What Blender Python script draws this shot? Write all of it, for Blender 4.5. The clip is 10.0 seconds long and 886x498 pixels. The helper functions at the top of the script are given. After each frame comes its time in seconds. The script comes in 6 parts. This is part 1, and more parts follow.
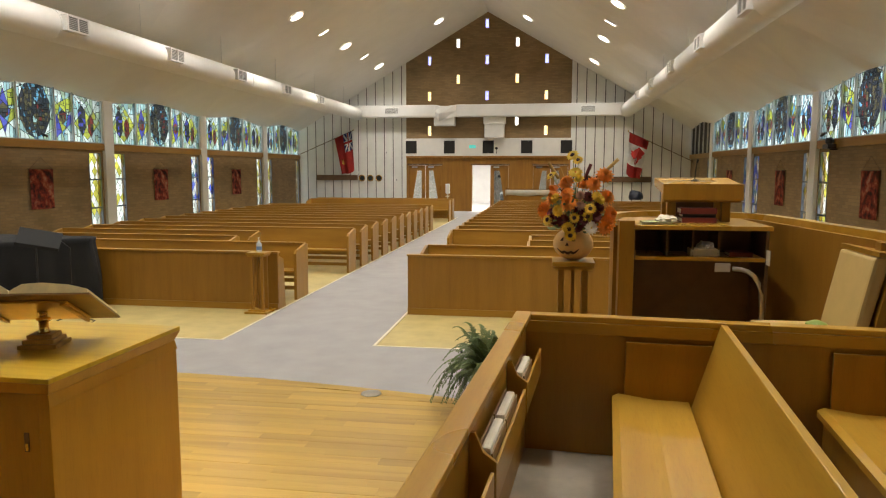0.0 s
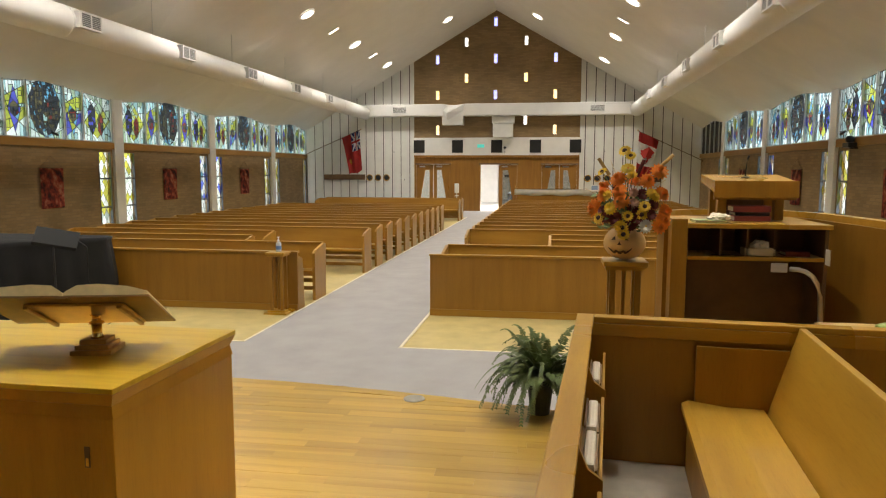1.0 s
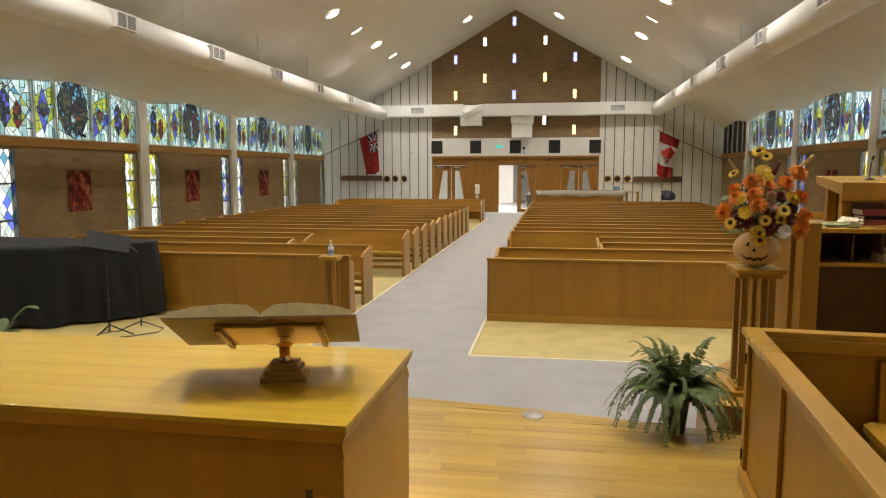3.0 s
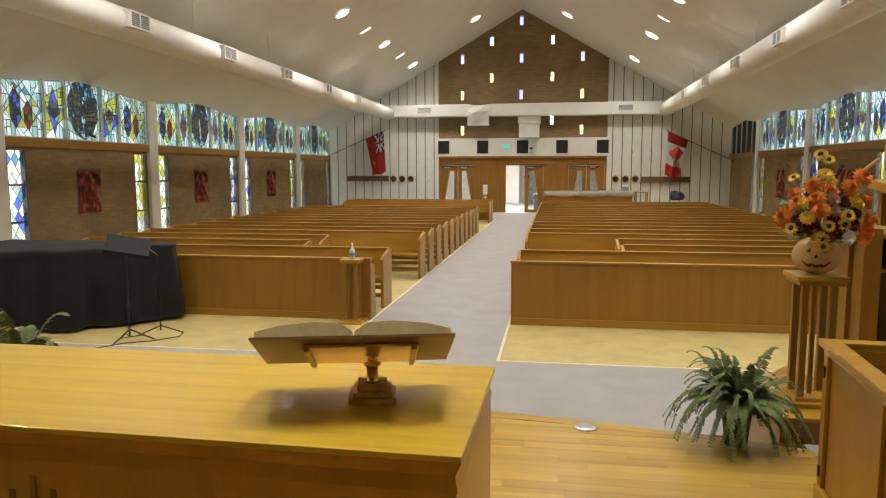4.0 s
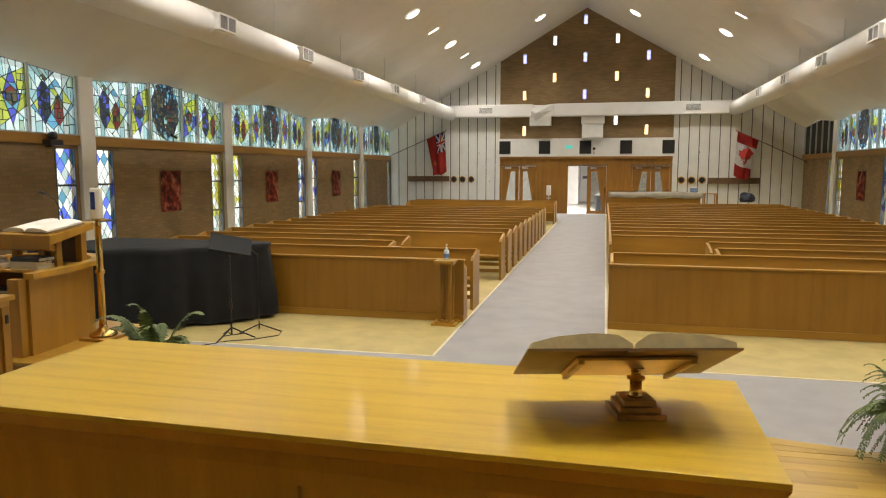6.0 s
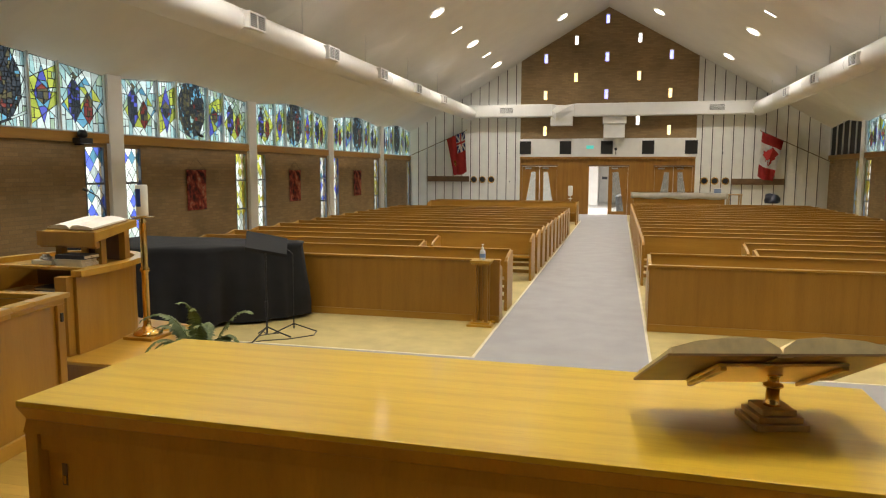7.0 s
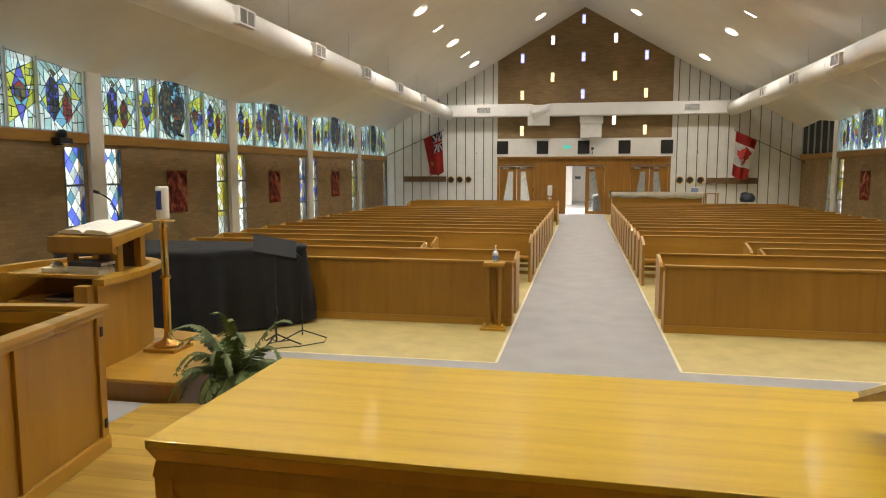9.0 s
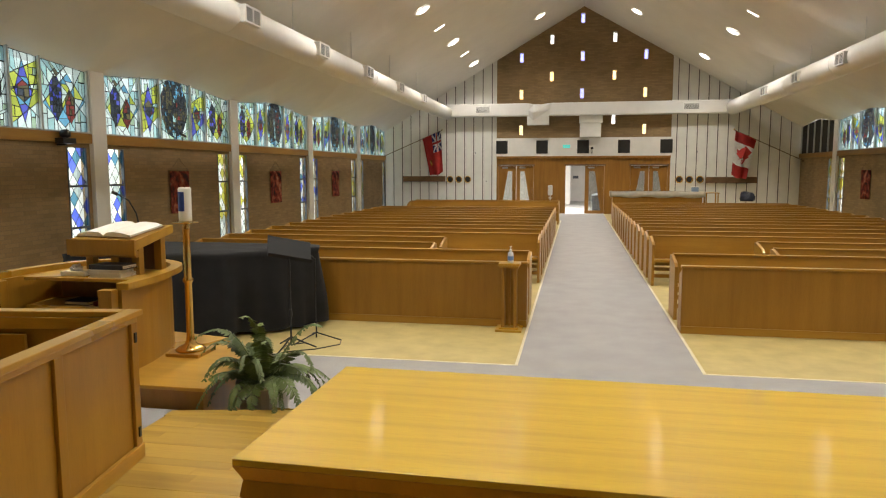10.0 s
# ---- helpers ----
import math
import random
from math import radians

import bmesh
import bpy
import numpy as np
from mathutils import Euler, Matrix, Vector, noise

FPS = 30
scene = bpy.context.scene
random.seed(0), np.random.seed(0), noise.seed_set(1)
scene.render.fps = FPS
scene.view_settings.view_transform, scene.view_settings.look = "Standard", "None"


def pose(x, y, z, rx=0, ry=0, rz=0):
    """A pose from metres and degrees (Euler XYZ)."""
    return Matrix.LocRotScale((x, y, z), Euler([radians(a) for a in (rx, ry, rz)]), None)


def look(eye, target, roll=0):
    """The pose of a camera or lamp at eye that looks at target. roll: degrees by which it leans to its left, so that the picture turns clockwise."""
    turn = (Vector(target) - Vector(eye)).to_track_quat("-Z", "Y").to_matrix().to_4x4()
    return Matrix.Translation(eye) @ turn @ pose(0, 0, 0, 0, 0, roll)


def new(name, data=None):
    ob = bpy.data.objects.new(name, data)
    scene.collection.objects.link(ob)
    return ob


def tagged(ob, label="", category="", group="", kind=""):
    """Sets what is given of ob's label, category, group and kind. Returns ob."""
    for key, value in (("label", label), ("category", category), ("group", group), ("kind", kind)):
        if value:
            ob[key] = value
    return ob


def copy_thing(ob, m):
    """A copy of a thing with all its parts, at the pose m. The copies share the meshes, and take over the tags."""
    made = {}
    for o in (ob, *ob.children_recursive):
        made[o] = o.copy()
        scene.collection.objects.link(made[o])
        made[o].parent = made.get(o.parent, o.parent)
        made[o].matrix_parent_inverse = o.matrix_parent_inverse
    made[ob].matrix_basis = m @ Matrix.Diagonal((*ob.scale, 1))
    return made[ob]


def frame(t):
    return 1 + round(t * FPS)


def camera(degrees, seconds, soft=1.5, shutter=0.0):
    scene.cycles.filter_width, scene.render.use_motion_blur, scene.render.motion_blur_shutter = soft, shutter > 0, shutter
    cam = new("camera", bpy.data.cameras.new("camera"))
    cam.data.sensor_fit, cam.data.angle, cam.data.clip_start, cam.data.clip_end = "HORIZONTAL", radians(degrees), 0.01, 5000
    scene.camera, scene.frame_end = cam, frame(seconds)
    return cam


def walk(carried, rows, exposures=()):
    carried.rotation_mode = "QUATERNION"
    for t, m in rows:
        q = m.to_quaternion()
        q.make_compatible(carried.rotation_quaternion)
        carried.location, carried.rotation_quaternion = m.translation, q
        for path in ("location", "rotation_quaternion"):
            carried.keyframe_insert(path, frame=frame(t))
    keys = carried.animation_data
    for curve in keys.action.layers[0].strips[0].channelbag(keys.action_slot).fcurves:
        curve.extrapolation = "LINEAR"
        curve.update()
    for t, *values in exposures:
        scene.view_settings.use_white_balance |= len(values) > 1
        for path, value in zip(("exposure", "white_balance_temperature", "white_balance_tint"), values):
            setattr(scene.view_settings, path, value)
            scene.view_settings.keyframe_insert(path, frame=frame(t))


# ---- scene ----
cam = camera(64.4, 10.0, soft=1.15)
PATH = [
    (0, (2.717, -0.151, 1.957), (2.421, 1.814, 1.733), 0.1),
    (0.5, (2.57, -0.073, 1.935), (2.273, 1.893, 1.711), 0.1),
    (1, (2.415, -0.016, 1.932), (2.113, 1.948, 1.708), 0.1),
    (1.5, (2.244, 0.031, 1.93), (1.94, 1.996, 1.707), 0.1),
    (2, (2.042, 0.056, 1.93), (1.736, 2.02, 1.707), 0.1),
    (2.5, (1.854, 0.079, 1.931), (1.545, 2.042, 1.709), 0.0),
    (4, (1.38, 0.224, 1.966), (1.067, 2.186, 1.743), -0.1),
    (4.5, (1.24, 0.219, 1.951), (0.924, 2.181, 1.73), -0.1),
    (5, (1.083, 0.201, 1.962), (0.762, 2.163, 1.74), 0.0),
    (5.5, (0.918, 0.193, 1.978), (0.533, 2.143, 1.755), -0.0),
    (7, (0.456, 0.251, 1.95), (-0.025, 2.18, 1.729), 0.2),
    (7.5, (0.298, 0.275, 1.941), (-0.184, 2.203, 1.72), 0.1),
    (8, (0.136, 0.308, 1.944), (-0.346, 2.237, 1.724), 0.1),
    (8.5, (-0.003, 0.338, 1.945), (-0.439, 2.278, 1.724), 0.0),
    (9, (-0.16, 0.367, 1.943), (-0.545, 2.318, 1.723), -0.0),
    (9.5, (-0.303, 0.394, 1.943), (-0.673, 2.347, 1.724), -0.0),
    (10, (-0.426, 0.411, 1.948), (-0.794, 2.365, 1.727), -0.1),
]
walk(cam, [(t, look(eye, target, roll)) for t, eye, target, roll in PATH])

# ---- light ----
world = bpy.data.worlds.new("sky")
scene.world = world
world.use_nodes = True
wn = world.node_tree.nodes
sky = wn.new("ShaderNodeTexSky")
sky.sky_type, sky.sun_disc = "NISHITA", False
sky.sun_elevation, sky.sun_rotation = radians(48), radians(200)
world.node_tree.links.new(sky.outputs[0], wn["Background"].inputs[0])
wn["Background"].inputs[1].default_value = 0.15


def sun_light():
    lamp = bpy.data.lights.new("sun", "SUN")
    lamp.energy, lamp.angle, lamp.color = 2.5, radians(0.6), (1, 0.95, 0.88)
    ob = new("sun", lamp)
    ob.matrix_world = look((6, -20, 30), (0, 0, 0))


def area_light(name, m, w, h, watts, colour, shape="RECTANGLE", spread=180):
    lamp = bpy.data.lights.new(name, "AREA")
    lamp.shape, lamp.size, lamp.size_y = shape, w, h
    lamp.energy, lamp.color, lamp.spread = watts, colour, radians(spread)
    ob = new(name, lamp)
    ob.matrix_world = m
    return ob


sun_light()
CX, WALL_L, WALL_R, FAR, BACK = -0.2, -9.36, 8.96, 32.93, -5.0
RIDGE, SLOPE = 9.13, 0.579
COLUMNS = [-3.82, 1.6, 7.01, 12.42, 17.82, 23.23, 28.65]
BAYS = list(zip(COLUMNS, COLUMNS[1:] + [FAR + 0.3]))
PLAT = 0.48


def roof_z(x):
    return RIDGE - SLOPE * abs(x - CX)


WARM, COOL = (1.0, 0.935, 0.83), (0.84, 0.92, 1.0)
# (x, y of the row's last lamp) for the four rows along the nave
LAMP_ROWS = [(-4.78, 30.62), (-1.96, 29.6), (1.75, 29.0), (4.47, 30.17)]
DOWNLIGHTS = [(x, last - 5.1 * k) for k in range(6) for x, last in LAMP_ROWS]
for x, y in DOWNLIGHTS:
    area_light("downlight_lamp", pose(x, y, roof_z(x) - 0.12), 0.26, 0.26, 76, WARM, "DISK", 138)
for y0, y1 in BAYS:
    for x, turn in ((WALL_L - 0.7, -90), (WALL_R + 0.7, 90)):
        area_light("window_daylight", pose(x, (y0 + y1) / 2, 2.15, 90, 0, turn), y1 - y0 - 0.1, 4.1, 130 if turn < 0 else 125, COOL)


def spot_light(x, y, target, watts, cone):
    lamp = bpy.data.lights.new("altar_spot_lamp", "SPOT")
    lamp.energy, lamp.color, lamp.spot_size, lamp.spot_blend, lamp.shadow_soft_size = watts, WARM, radians(cone), 0.6, 0.035
    ob = new("altar_spot_lamp", lamp)
    ob.matrix_world = look((x, y, roof_z(x) - 0.15), target)


for sx in (-1.9, 1.66):
    spot_light(sx, 4.9, (0.1, 2.2, 1.3), 470, 30)
area_light("gable_daylight", pose(CX, FAR + 0.9, 6.2, -90, 0, 0), 7.6, 6.0, 260, COOL)

# ---- materials ----


def nodes_of(name):
    m = bpy.data.materials.new(name)
    m.use_nodes = True
    t = m.node_tree
    return m, t, t.nodes["Principled BSDF"]


def add(t, kind, **sets):
    n = t.nodes.new(kind)
    for k, v in sets.items():
        n.inputs[k.replace("_", " ")].default_value = v
    return n


def ramp(t, fac, stops):
    n = t.nodes.new("ShaderNodeValToRGB")
    e = n.color_ramp.elements
    while len(e) < len(stops):
        e.new(0.5)
    for el, (p, c) in zip(e, stops):
        el.position, el.color = p, (*c, 1)
    t.links.new(fac, n.inputs[0])
    return n.outputs[0]


def mixed(t, a, b, fac, how="MULTIPLY"):
    n = t.nodes.new("ShaderNodeMix")
    n.data_type, n.blend_type = "RGBA", how
    for sock, v in ((n.inputs[6], a), (n.inputs[7], b), (n.inputs[0], fac)):
        if isinstance(v, bpy.types.NodeSocket):
            t.links.new(v, sock)
        else:
            sock.default_value = v if not isinstance(v, tuple) or len(v) == 4 else (*v, 1)
    return n.outputs[2]


def coords(t, scale, rot=(0, 0, 0)):
    c = t.nodes.new("ShaderNodeTexCoord")
    mp = t.nodes.new("ShaderNodeMapping")
    mp.inputs["Scale"].default_value, mp.inputs["Rotation"].default_value = scale, rot
    t.links.new(c.outputs["Object"], mp.inputs[0])
    return mp.outputs[0]


def noise_of(t, vec, scale, detail=4, rough=0.55):
    n = add(t, "ShaderNodeTexNoise", Scale=scale, Detail=detail, Roughness=rough)
    t.links.new(vec, n.inputs["Vector"])
    return n.outputs["Fac"]


def bump(t, bsdf, height, strength, distance=0.01):
    n = add(t, "ShaderNodeBump", Strength=strength, Distance=distance)
    t.links.new(height, n.inputs["Height"])
    t.links.new(n.outputs[0], bsdf.inputs["Normal"])


def wood(name, light, dark, along="x", rough=0.35, coat=0.0, per_piece=0.0, coarse=1.0, gloss=0.2, figure=0.35, ripple=0.0):
    """Oak: wandering cathedral figure, soft streaks along the grain, broad tone, fine pores."""
    m, t, b = nodes_of(name)
    light, dark = [(c[0], c[1] * 0.985, c[2] * 0.78) for c in (light, dark)]
    s = {"x": (0.55, 5.5, 5.5), "y": (5.5, 0.55, 5.5), "z": (5.5, 5.5, 0.55)}[along]
    v = coords(t, tuple(a * coarse for a in s))
    if per_piece:
        info = t.nodes.new("ShaderNodeObjectInfo")
        shift = t.nodes.new("ShaderNodeVectorMath")
        shift.operation = "MULTIPLY_ADD"
        t.links.new(info.outputs["Random"], shift.inputs[0])
        shift.inputs[1].default_value = (37.0, 53.0, 11.0)
        t.links.new(v, shift.inputs[2])
        v = shift.outputs[0]
    streak = noise_of(t, v, 1.5, 5, 0.6)
    wave = add(t, "ShaderNodeTexWave", Scale=0.3, Distortion=11.0, Detail=3.0, Detail_Scale=0.7)
    wave.bands_direction = {"x": "Y", "y": "X", "z": "X"}[along]
    t.links.new(v, wave.inputs["Vector"])
    v2 = coords(t, tuple(a * 9 for a in s))
    pores = noise_of(t, v2, 2.2, 3, 0.7)
    broad = noise_of(t, coords(t, (1, 1, 1)), 1.1, 2)
    mid = tuple((a + c) / 2 for a, c in zip(light, dark))
    col = ramp(t, streak, [(0.28, dark), (0.5, mid), (0.74, light)])
    col = mixed(t, col, ramp(t, wave.outputs["Fac"], [(0.0, (0.84, 0.80, 0.74)), (0.35, (1, 1, 1))]), figure)
    col = mixed(t, col, ramp(t, pores, [(0.3, (0.82, 0.78, 0.72)), (0.5, (1, 1, 1))]), 0.45)
    col = mixed(t, col, ramp(t, broad, [(0.3, (0.88, 0.87, 0.85)), (0.7, (1.08, 1.08, 1.08))]), 0.8)
    if per_piece:
        col = mixed(t, col, ramp(t, info.outputs["Random"], [(0, (1 - per_piece,) * 3), (1, (1 + per_piece * 0.5,) * 3)]), 1.0)
    t.links.new(col, b.inputs["Base Color"])
    r = ramp(t, broad, [(0.2, (rough * 0.85,) * 3), (0.8, (rough * 1.2,) * 3)])
    t.links.new(r, b.inputs["Roughness"])
    b.inputs["Coat Weight"].default_value, b.inputs["Coat Roughness"].default_value = coat, gloss
    bump(t, b, pores, 0.06, 0.002)
    if ripple:
        lines = noise_of(t, coords(t, tuple(a * 14 for a in s)), 1.0, 2)
        n = add(t, "ShaderNodeBump", Strength=ripple, Distance=0.002)
        t.links.new(lines, n.inputs["Height"])
        t.links.new(n.outputs[0], b.inputs["Coat Normal"])
    return m


def plain(name, colour, rough=0.6, metal=0.0, vary=0.12, scale=6.0, relief=0.05, grain=60.0):
    """Painted, woven or cast stuff: broad stains, fine grain."""
    m, t, b = nodes_of(name)
    v = coords(t, (1, 1, 1))
    a, c = noise_of(t, v, scale, 3), noise_of(t, v, grain, 2)
    col = ramp(t, a, [(0.25, tuple(x * (1 - vary) for x in colour)), (0.75, tuple(min(1, x * (1 + vary)) for x in colour))])
    t.links.new(col, b.inputs["Base Color"])
    b.inputs["Roughness"].default_value, b.inputs["Metallic"].default_value = rough, metal
    if relief:
        bump(t, b, c, relief, 0.004)
    return m


def brick_material():
    m, t, b = nodes_of("brown_brick")
    c = t.nodes.new("ShaderNodeTexCoord")
    sep, com = t.nodes.new("ShaderNodeSeparateXYZ"), t.nodes.new("ShaderNodeCombineXYZ")
    t.links.new(c.outputs["Object"], sep.inputs[0])
    total = t.nodes.new("ShaderNodeMath")
    t.links.new(sep.outputs[0], total.inputs[0]), t.links.new(sep.outputs[1], total.inputs[1])
    t.links.new(total.outputs[0], com.inputs[0]), t.links.new(sep.outputs[2], com.inputs[1])
    br = add(t, "ShaderNodeTexBrick", Color1=(0.30, 0.203, 0.098, 1), Color2=(0.235, 0.155, 0.072, 1), Mortar=(0.225, 0.16, 0.085, 1), Scale=1.0,
             Mortar_Size=0.006, Mortar_Smooth=0.3, Bias=-0.1, Brick_Width=0.29, Row_Height=0.072)
    t.links.new(com.outputs[0], br.inputs["Vector"])
    v = coords(t, (1, 1, 1))
    col = mixed(t, br.outputs["Color"], ramp(t, noise_of(t, v, 0.9, 4), [(0.3, (0.8, 0.8, 0.8)), (0.7, (1.15, 1.12, 1.1))]), 1.0)
    col = mixed(t, col, ramp(t, noise_of(t, v, 40, 3), [(0.3, (0.85, 0.85, 0.85)), (0.6, (1.05, 1.05, 1.05))]), 0.7)
    t.links.new(col, b.inputs["Base Color"])
    b.inputs["Roughness"].default_value = 0.8
    inv = t.nodes.new("ShaderNodeMath")
    inv.operation = "SUBTRACT"
    inv.inputs[0].default_value = 1
    t.links.new(br.outputs["Fac"], inv.inputs[1])
    bump(t, b, inv.outputs[0], 0.3, 0.006)
    return m


def glass_tint(name, colour, clear=0.94):
    """Leaded antique glass: light passes tinted, a little gloss, waviness from piece to piece."""
    m, t, b = nodes_of(name)
    t.nodes.remove(b)
    g = t.nodes.new("ShaderNodeNewGeometry")
    col = mixed(t, (*colour, 1), ramp(t, g.outputs["Random Per Island"], [(0, (0.72, 0.74, 0.75)), (1, (1.12, 1.1, 1.1))]), 1.0)
    streak = noise_of(t, coords(t, (1, 1, 1)), 9, 4)
    col = mixed(t, col, ramp(t, streak, [(0.3, (0.84, 0.88, 0.87)), (0.65, (1, 1, 1))]), 1.0)
    tr, gl, mx = t.nodes.new("ShaderNodeBsdfTransparent"), add(t, "ShaderNodeBsdfGlossy", Roughness=0.15), t.nodes.new("ShaderNodeMixShader")
    t.links.new(col, tr.inputs[0])
    mx.inputs[0].default_value = clear
    t.links.new(gl.outputs[0], mx.inputs[1]), t.links.new(tr.outputs[0], mx.inputs[2])
    t.links.new(mx.outputs[0], t.nodes["Material Output"].inputs[0])
    return m


def glow(name, colour, strength):
    m, t, b = nodes_of(name)
    b.inputs["Base Color"].default_value = (*colour, 1)
    b.inputs["Emission Color"].default_value = (*colour, 1)
    b.inputs["Emission Strength"].default_value = strength
    return m


def banner_material():
    m, t, b = nodes_of("banner_red")
    v = coords(t, (1, 1, 1))
    n = noise_of(t, v, 5.5, 6, 0.6)
    col = ramp(t, n, [(0.36, (0.05, 0.012, 0.012)), (0.44, (0.2, 0.025, 0.02)), (0.52, (0.45, 0.06, 0.035)), (0.60, (0.62, 0.20, 0.11)), (0.68, (0.66, 0.40, 0.28))])
    t.links.new(col, b.inputs["Base Color"])
    b.inputs["Roughness"].default_value = 0.7
    return m


OAK_L, OAK_D = (0.43, 0.235, 0.038), (0.33, 0.165, 0.022)
PEW_WOOD = wood("pew_oak_long", OAK_L, OAK_D, "x", 0.34, 0.12)
PEW_END = wood("pew_oak_end", OAK_L, OAK_D, "z", 0.36, 0.1)
PANEL_WOOD = wood("panel_oak", (0.35, 0.18, 0.028), (0.29, 0.14, 0.02), "z", 0.4, 0.08)
# The top's oak is lighter than the sides': light from above put into the colour.
LIT_ALTAR_TOP = wood("lit_altar_top_oak", (0.69, 0.465, 0.042), (0.59, 0.375, 0.027), "x", 0.32, 0.45, gloss=0.07, coarse=1.9, figure=0.5, ripple=0.18)
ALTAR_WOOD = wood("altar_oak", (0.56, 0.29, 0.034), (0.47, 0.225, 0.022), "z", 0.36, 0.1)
STALL_WOOD = wood("stall_oak", (0.45, 0.245, 0.036), (0.36, 0.18, 0.023), "z", 0.36, 0.1)
STALL_RAIL = wood("stall_rail_oak", (0.55, 0.32, 0.05), (0.45, 0.24, 0.032), "y", 0.28, 0.2)
STALL_CAP = wood("stall_cap_oak", (0.55, 0.32, 0.05), (0.45, 0.24, 0.032), "x", 0.28, 0.2)
SEAT_WOOD = wood("seat_oak", (0.60, 0.36, 0.055), (0.50, 0.28, 0.036), "y", 0.32, 0.15)
DOOR_WOOD = wood("door_oak", (0.34, 0.17, 0.035), (0.25, 0.11, 0.02), "z", 0.4)
BEAM_WOOD = wood("beam_oak", (0.38, 0.21, 0.05), (0.28, 0.14, 0.03), "y", 0.45)
FLOOR_WOOD = wood("strip_oak", (0.60, 0.40, 0.10), (0.50, 0.315, 0.068), "x", 0.3, 0.2, per_piece=0.2, figure=0.8)
# Dark-stained wood, and oak in deep recesses with its shade put into the colour.
DARK_OR_SHADED_WOOD = plain("dark_or_shaded_wood", (0.15, 0.085, 0.04), 0.5, vary=0.25)
BRICK = brick_material()
CEILING = plain("ceiling_plaster", (0.72, 0.70, 0.67), 0.85, vary=0.04, scale=1.2, relief=0.12, grain=90)
WHITE = plain("white_paint", (0.74, 0.73, 0.70), 0.5, vary=0.05, scale=3)
BOARD = plain("white_board", (0.70, 0.69, 0.66), 0.55, vary=0.07, scale=2)
GROOVE = plain("groove_dark", (0.06, 0.055, 0.05), 0.8)
DUCT = plain("duct_white", (0.74, 0.73, 0.71), 0.55, vary=0.04, scale=2)
GRILLE_BLADE = plain("grille_blade", (0.5, 0.5, 0.49), 0.6)
# Dark grey in place of the shade inside a grille.
GRILLE_DARK = plain("grille_shadow", (0.16, 0.16, 0.155), 0.7)
CORK = plain("cork_floor", (0.50, 0.40, 0.16), 0.5, vary=0.16, scale=3.2, relief=0.1, grain=55)
CARPET = plain("grey_carpet", (0.35, 0.337, 0.334), 0.95, vary=0.08, scale=2.5, relief=0.5, grain=260)
TAPE = plain("edge_strip", (0.72, 0.66, 0.5), 0.5)
TILE = plain("stall_tile", (0.42, 0.38, 0.30), 0.5, vary=0.15)
BLACK = plain("black_cloth", (0.008, 0.008, 0.009), 0.9, vary=0.3, scale=5, relief=0.3, grain=300)
BLACK_METAL = plain("black_metal", (0.012, 0.012, 0.013), 0.4, relief=0)
SPEAKER = plain("speaker_cloth", (0.02, 0.018, 0.016), 0.9, relief=0.4, grain=200)
BRASS = plain("brass", (0.72, 0.46, 0.14), 0.22, 1.0, vary=0.15, relief=0)
PLATE_BRASS = plain("plate_brass", (0.74, 0.47, 0.15), 0.32, 0.75, vary=0.12, scale=14)
AGED_BRASS = plain("aged_brass", (0.50, 0.31, 0.10), 0.4, 0.6, vary=0.3, scale=20)
STEEL = plain("steel", (0.6, 0.6, 0.6), 0.3, 1.0, vary=0.1, relief=0)
PAPER = plain("paper", (0.74, 0.68, 0.54), 0.8, vary=0.06, relief=0.2, grain=30)
GILT = plain("gilt_paper", (0.82, 0.69, 0.37), 0.5, 0.0, vary=0.15, scale=25)
LEATHER = plain("brown_leather", (0.27, 0.165, 0.065), 0.5, vary=0.3)
BOOK_RED = plain("red_book_cloth", (0.17, 0.025, 0.02), 0.6)
BOOK_DARK = plain("dark_book_cloth", (0.02, 0.018, 0.022), 0.6)
WAX = plain("white_wax", (0.82, 0.79, 0.70), 0.45, vary=0.03)
BLUE = plain("blue_print", (0.03, 0.06, 0.28), 0.5, vary=0.4, scale=30)
FERN_GREEN = plain("fern_leaf", (0.13, 0.18, 0.055), 0.5, vary=0.6, scale=8)
TERRACOTTA = plain("orange_clay", (0.66, 0.41, 0.15), 0.5, vary=0.12, scale=9)
POT = plain("grey_pot", (0.50, 0.47, 0.42), 0.6)
DARK_POT = plain("dark_pot", (0.03, 0.035, 0.025), 0.6)
ORANGE = plain("orange_petal", (0.92, 0.30, 0.04), 0.6, vary=0.25, scale=30)
YELLOW = plain("yellow_petal", (0.88, 0.60, 0.07), 0.6, vary=0.25, scale=30)
MAROON = plain("maroon_petal", (0.13, 0.02, 0.025), 0.7, vary=0.4, scale=30)
SEEDS = plain("seed_brown", (0.05, 0.022, 0.01), 0.8, vary=0.4, scale=60)
WHITE_PETAL = plain("white_petal", (0.75, 0.73, 0.68), 0.6)
STRAW = plain("straw", (0.55, 0.38, 0.13), 0.7, vary=0.3, scale=20)
CREAM = plain("cream_vinyl", (0.56, 0.40, 0.15), 0.5, vary=0.08)
FLAG_RED = plain("flag_red", (0.42, 0.025, 0.02), 0.75, vary=0.15)
FLAG_WHITE = plain("flag_white", (0.70, 0.68, 0.65), 0.75)
FLAG_BLUE = plain("flag_blue", (0.02, 0.03, 0.14), 0.75)
BANNER = banner_material()
CLOTH = plain("table_cloth", (0.66, 0.61, 0.52), 0.85, vary=0.08)
PLASTIC = plain("white_plastic", (0.78, 0.78, 0.76), 0.35, vary=0.03, relief=0)
GREY_PLASTIC = plain("grey_plastic", (0.10, 0.11, 0.13), 0.5, relief=0)
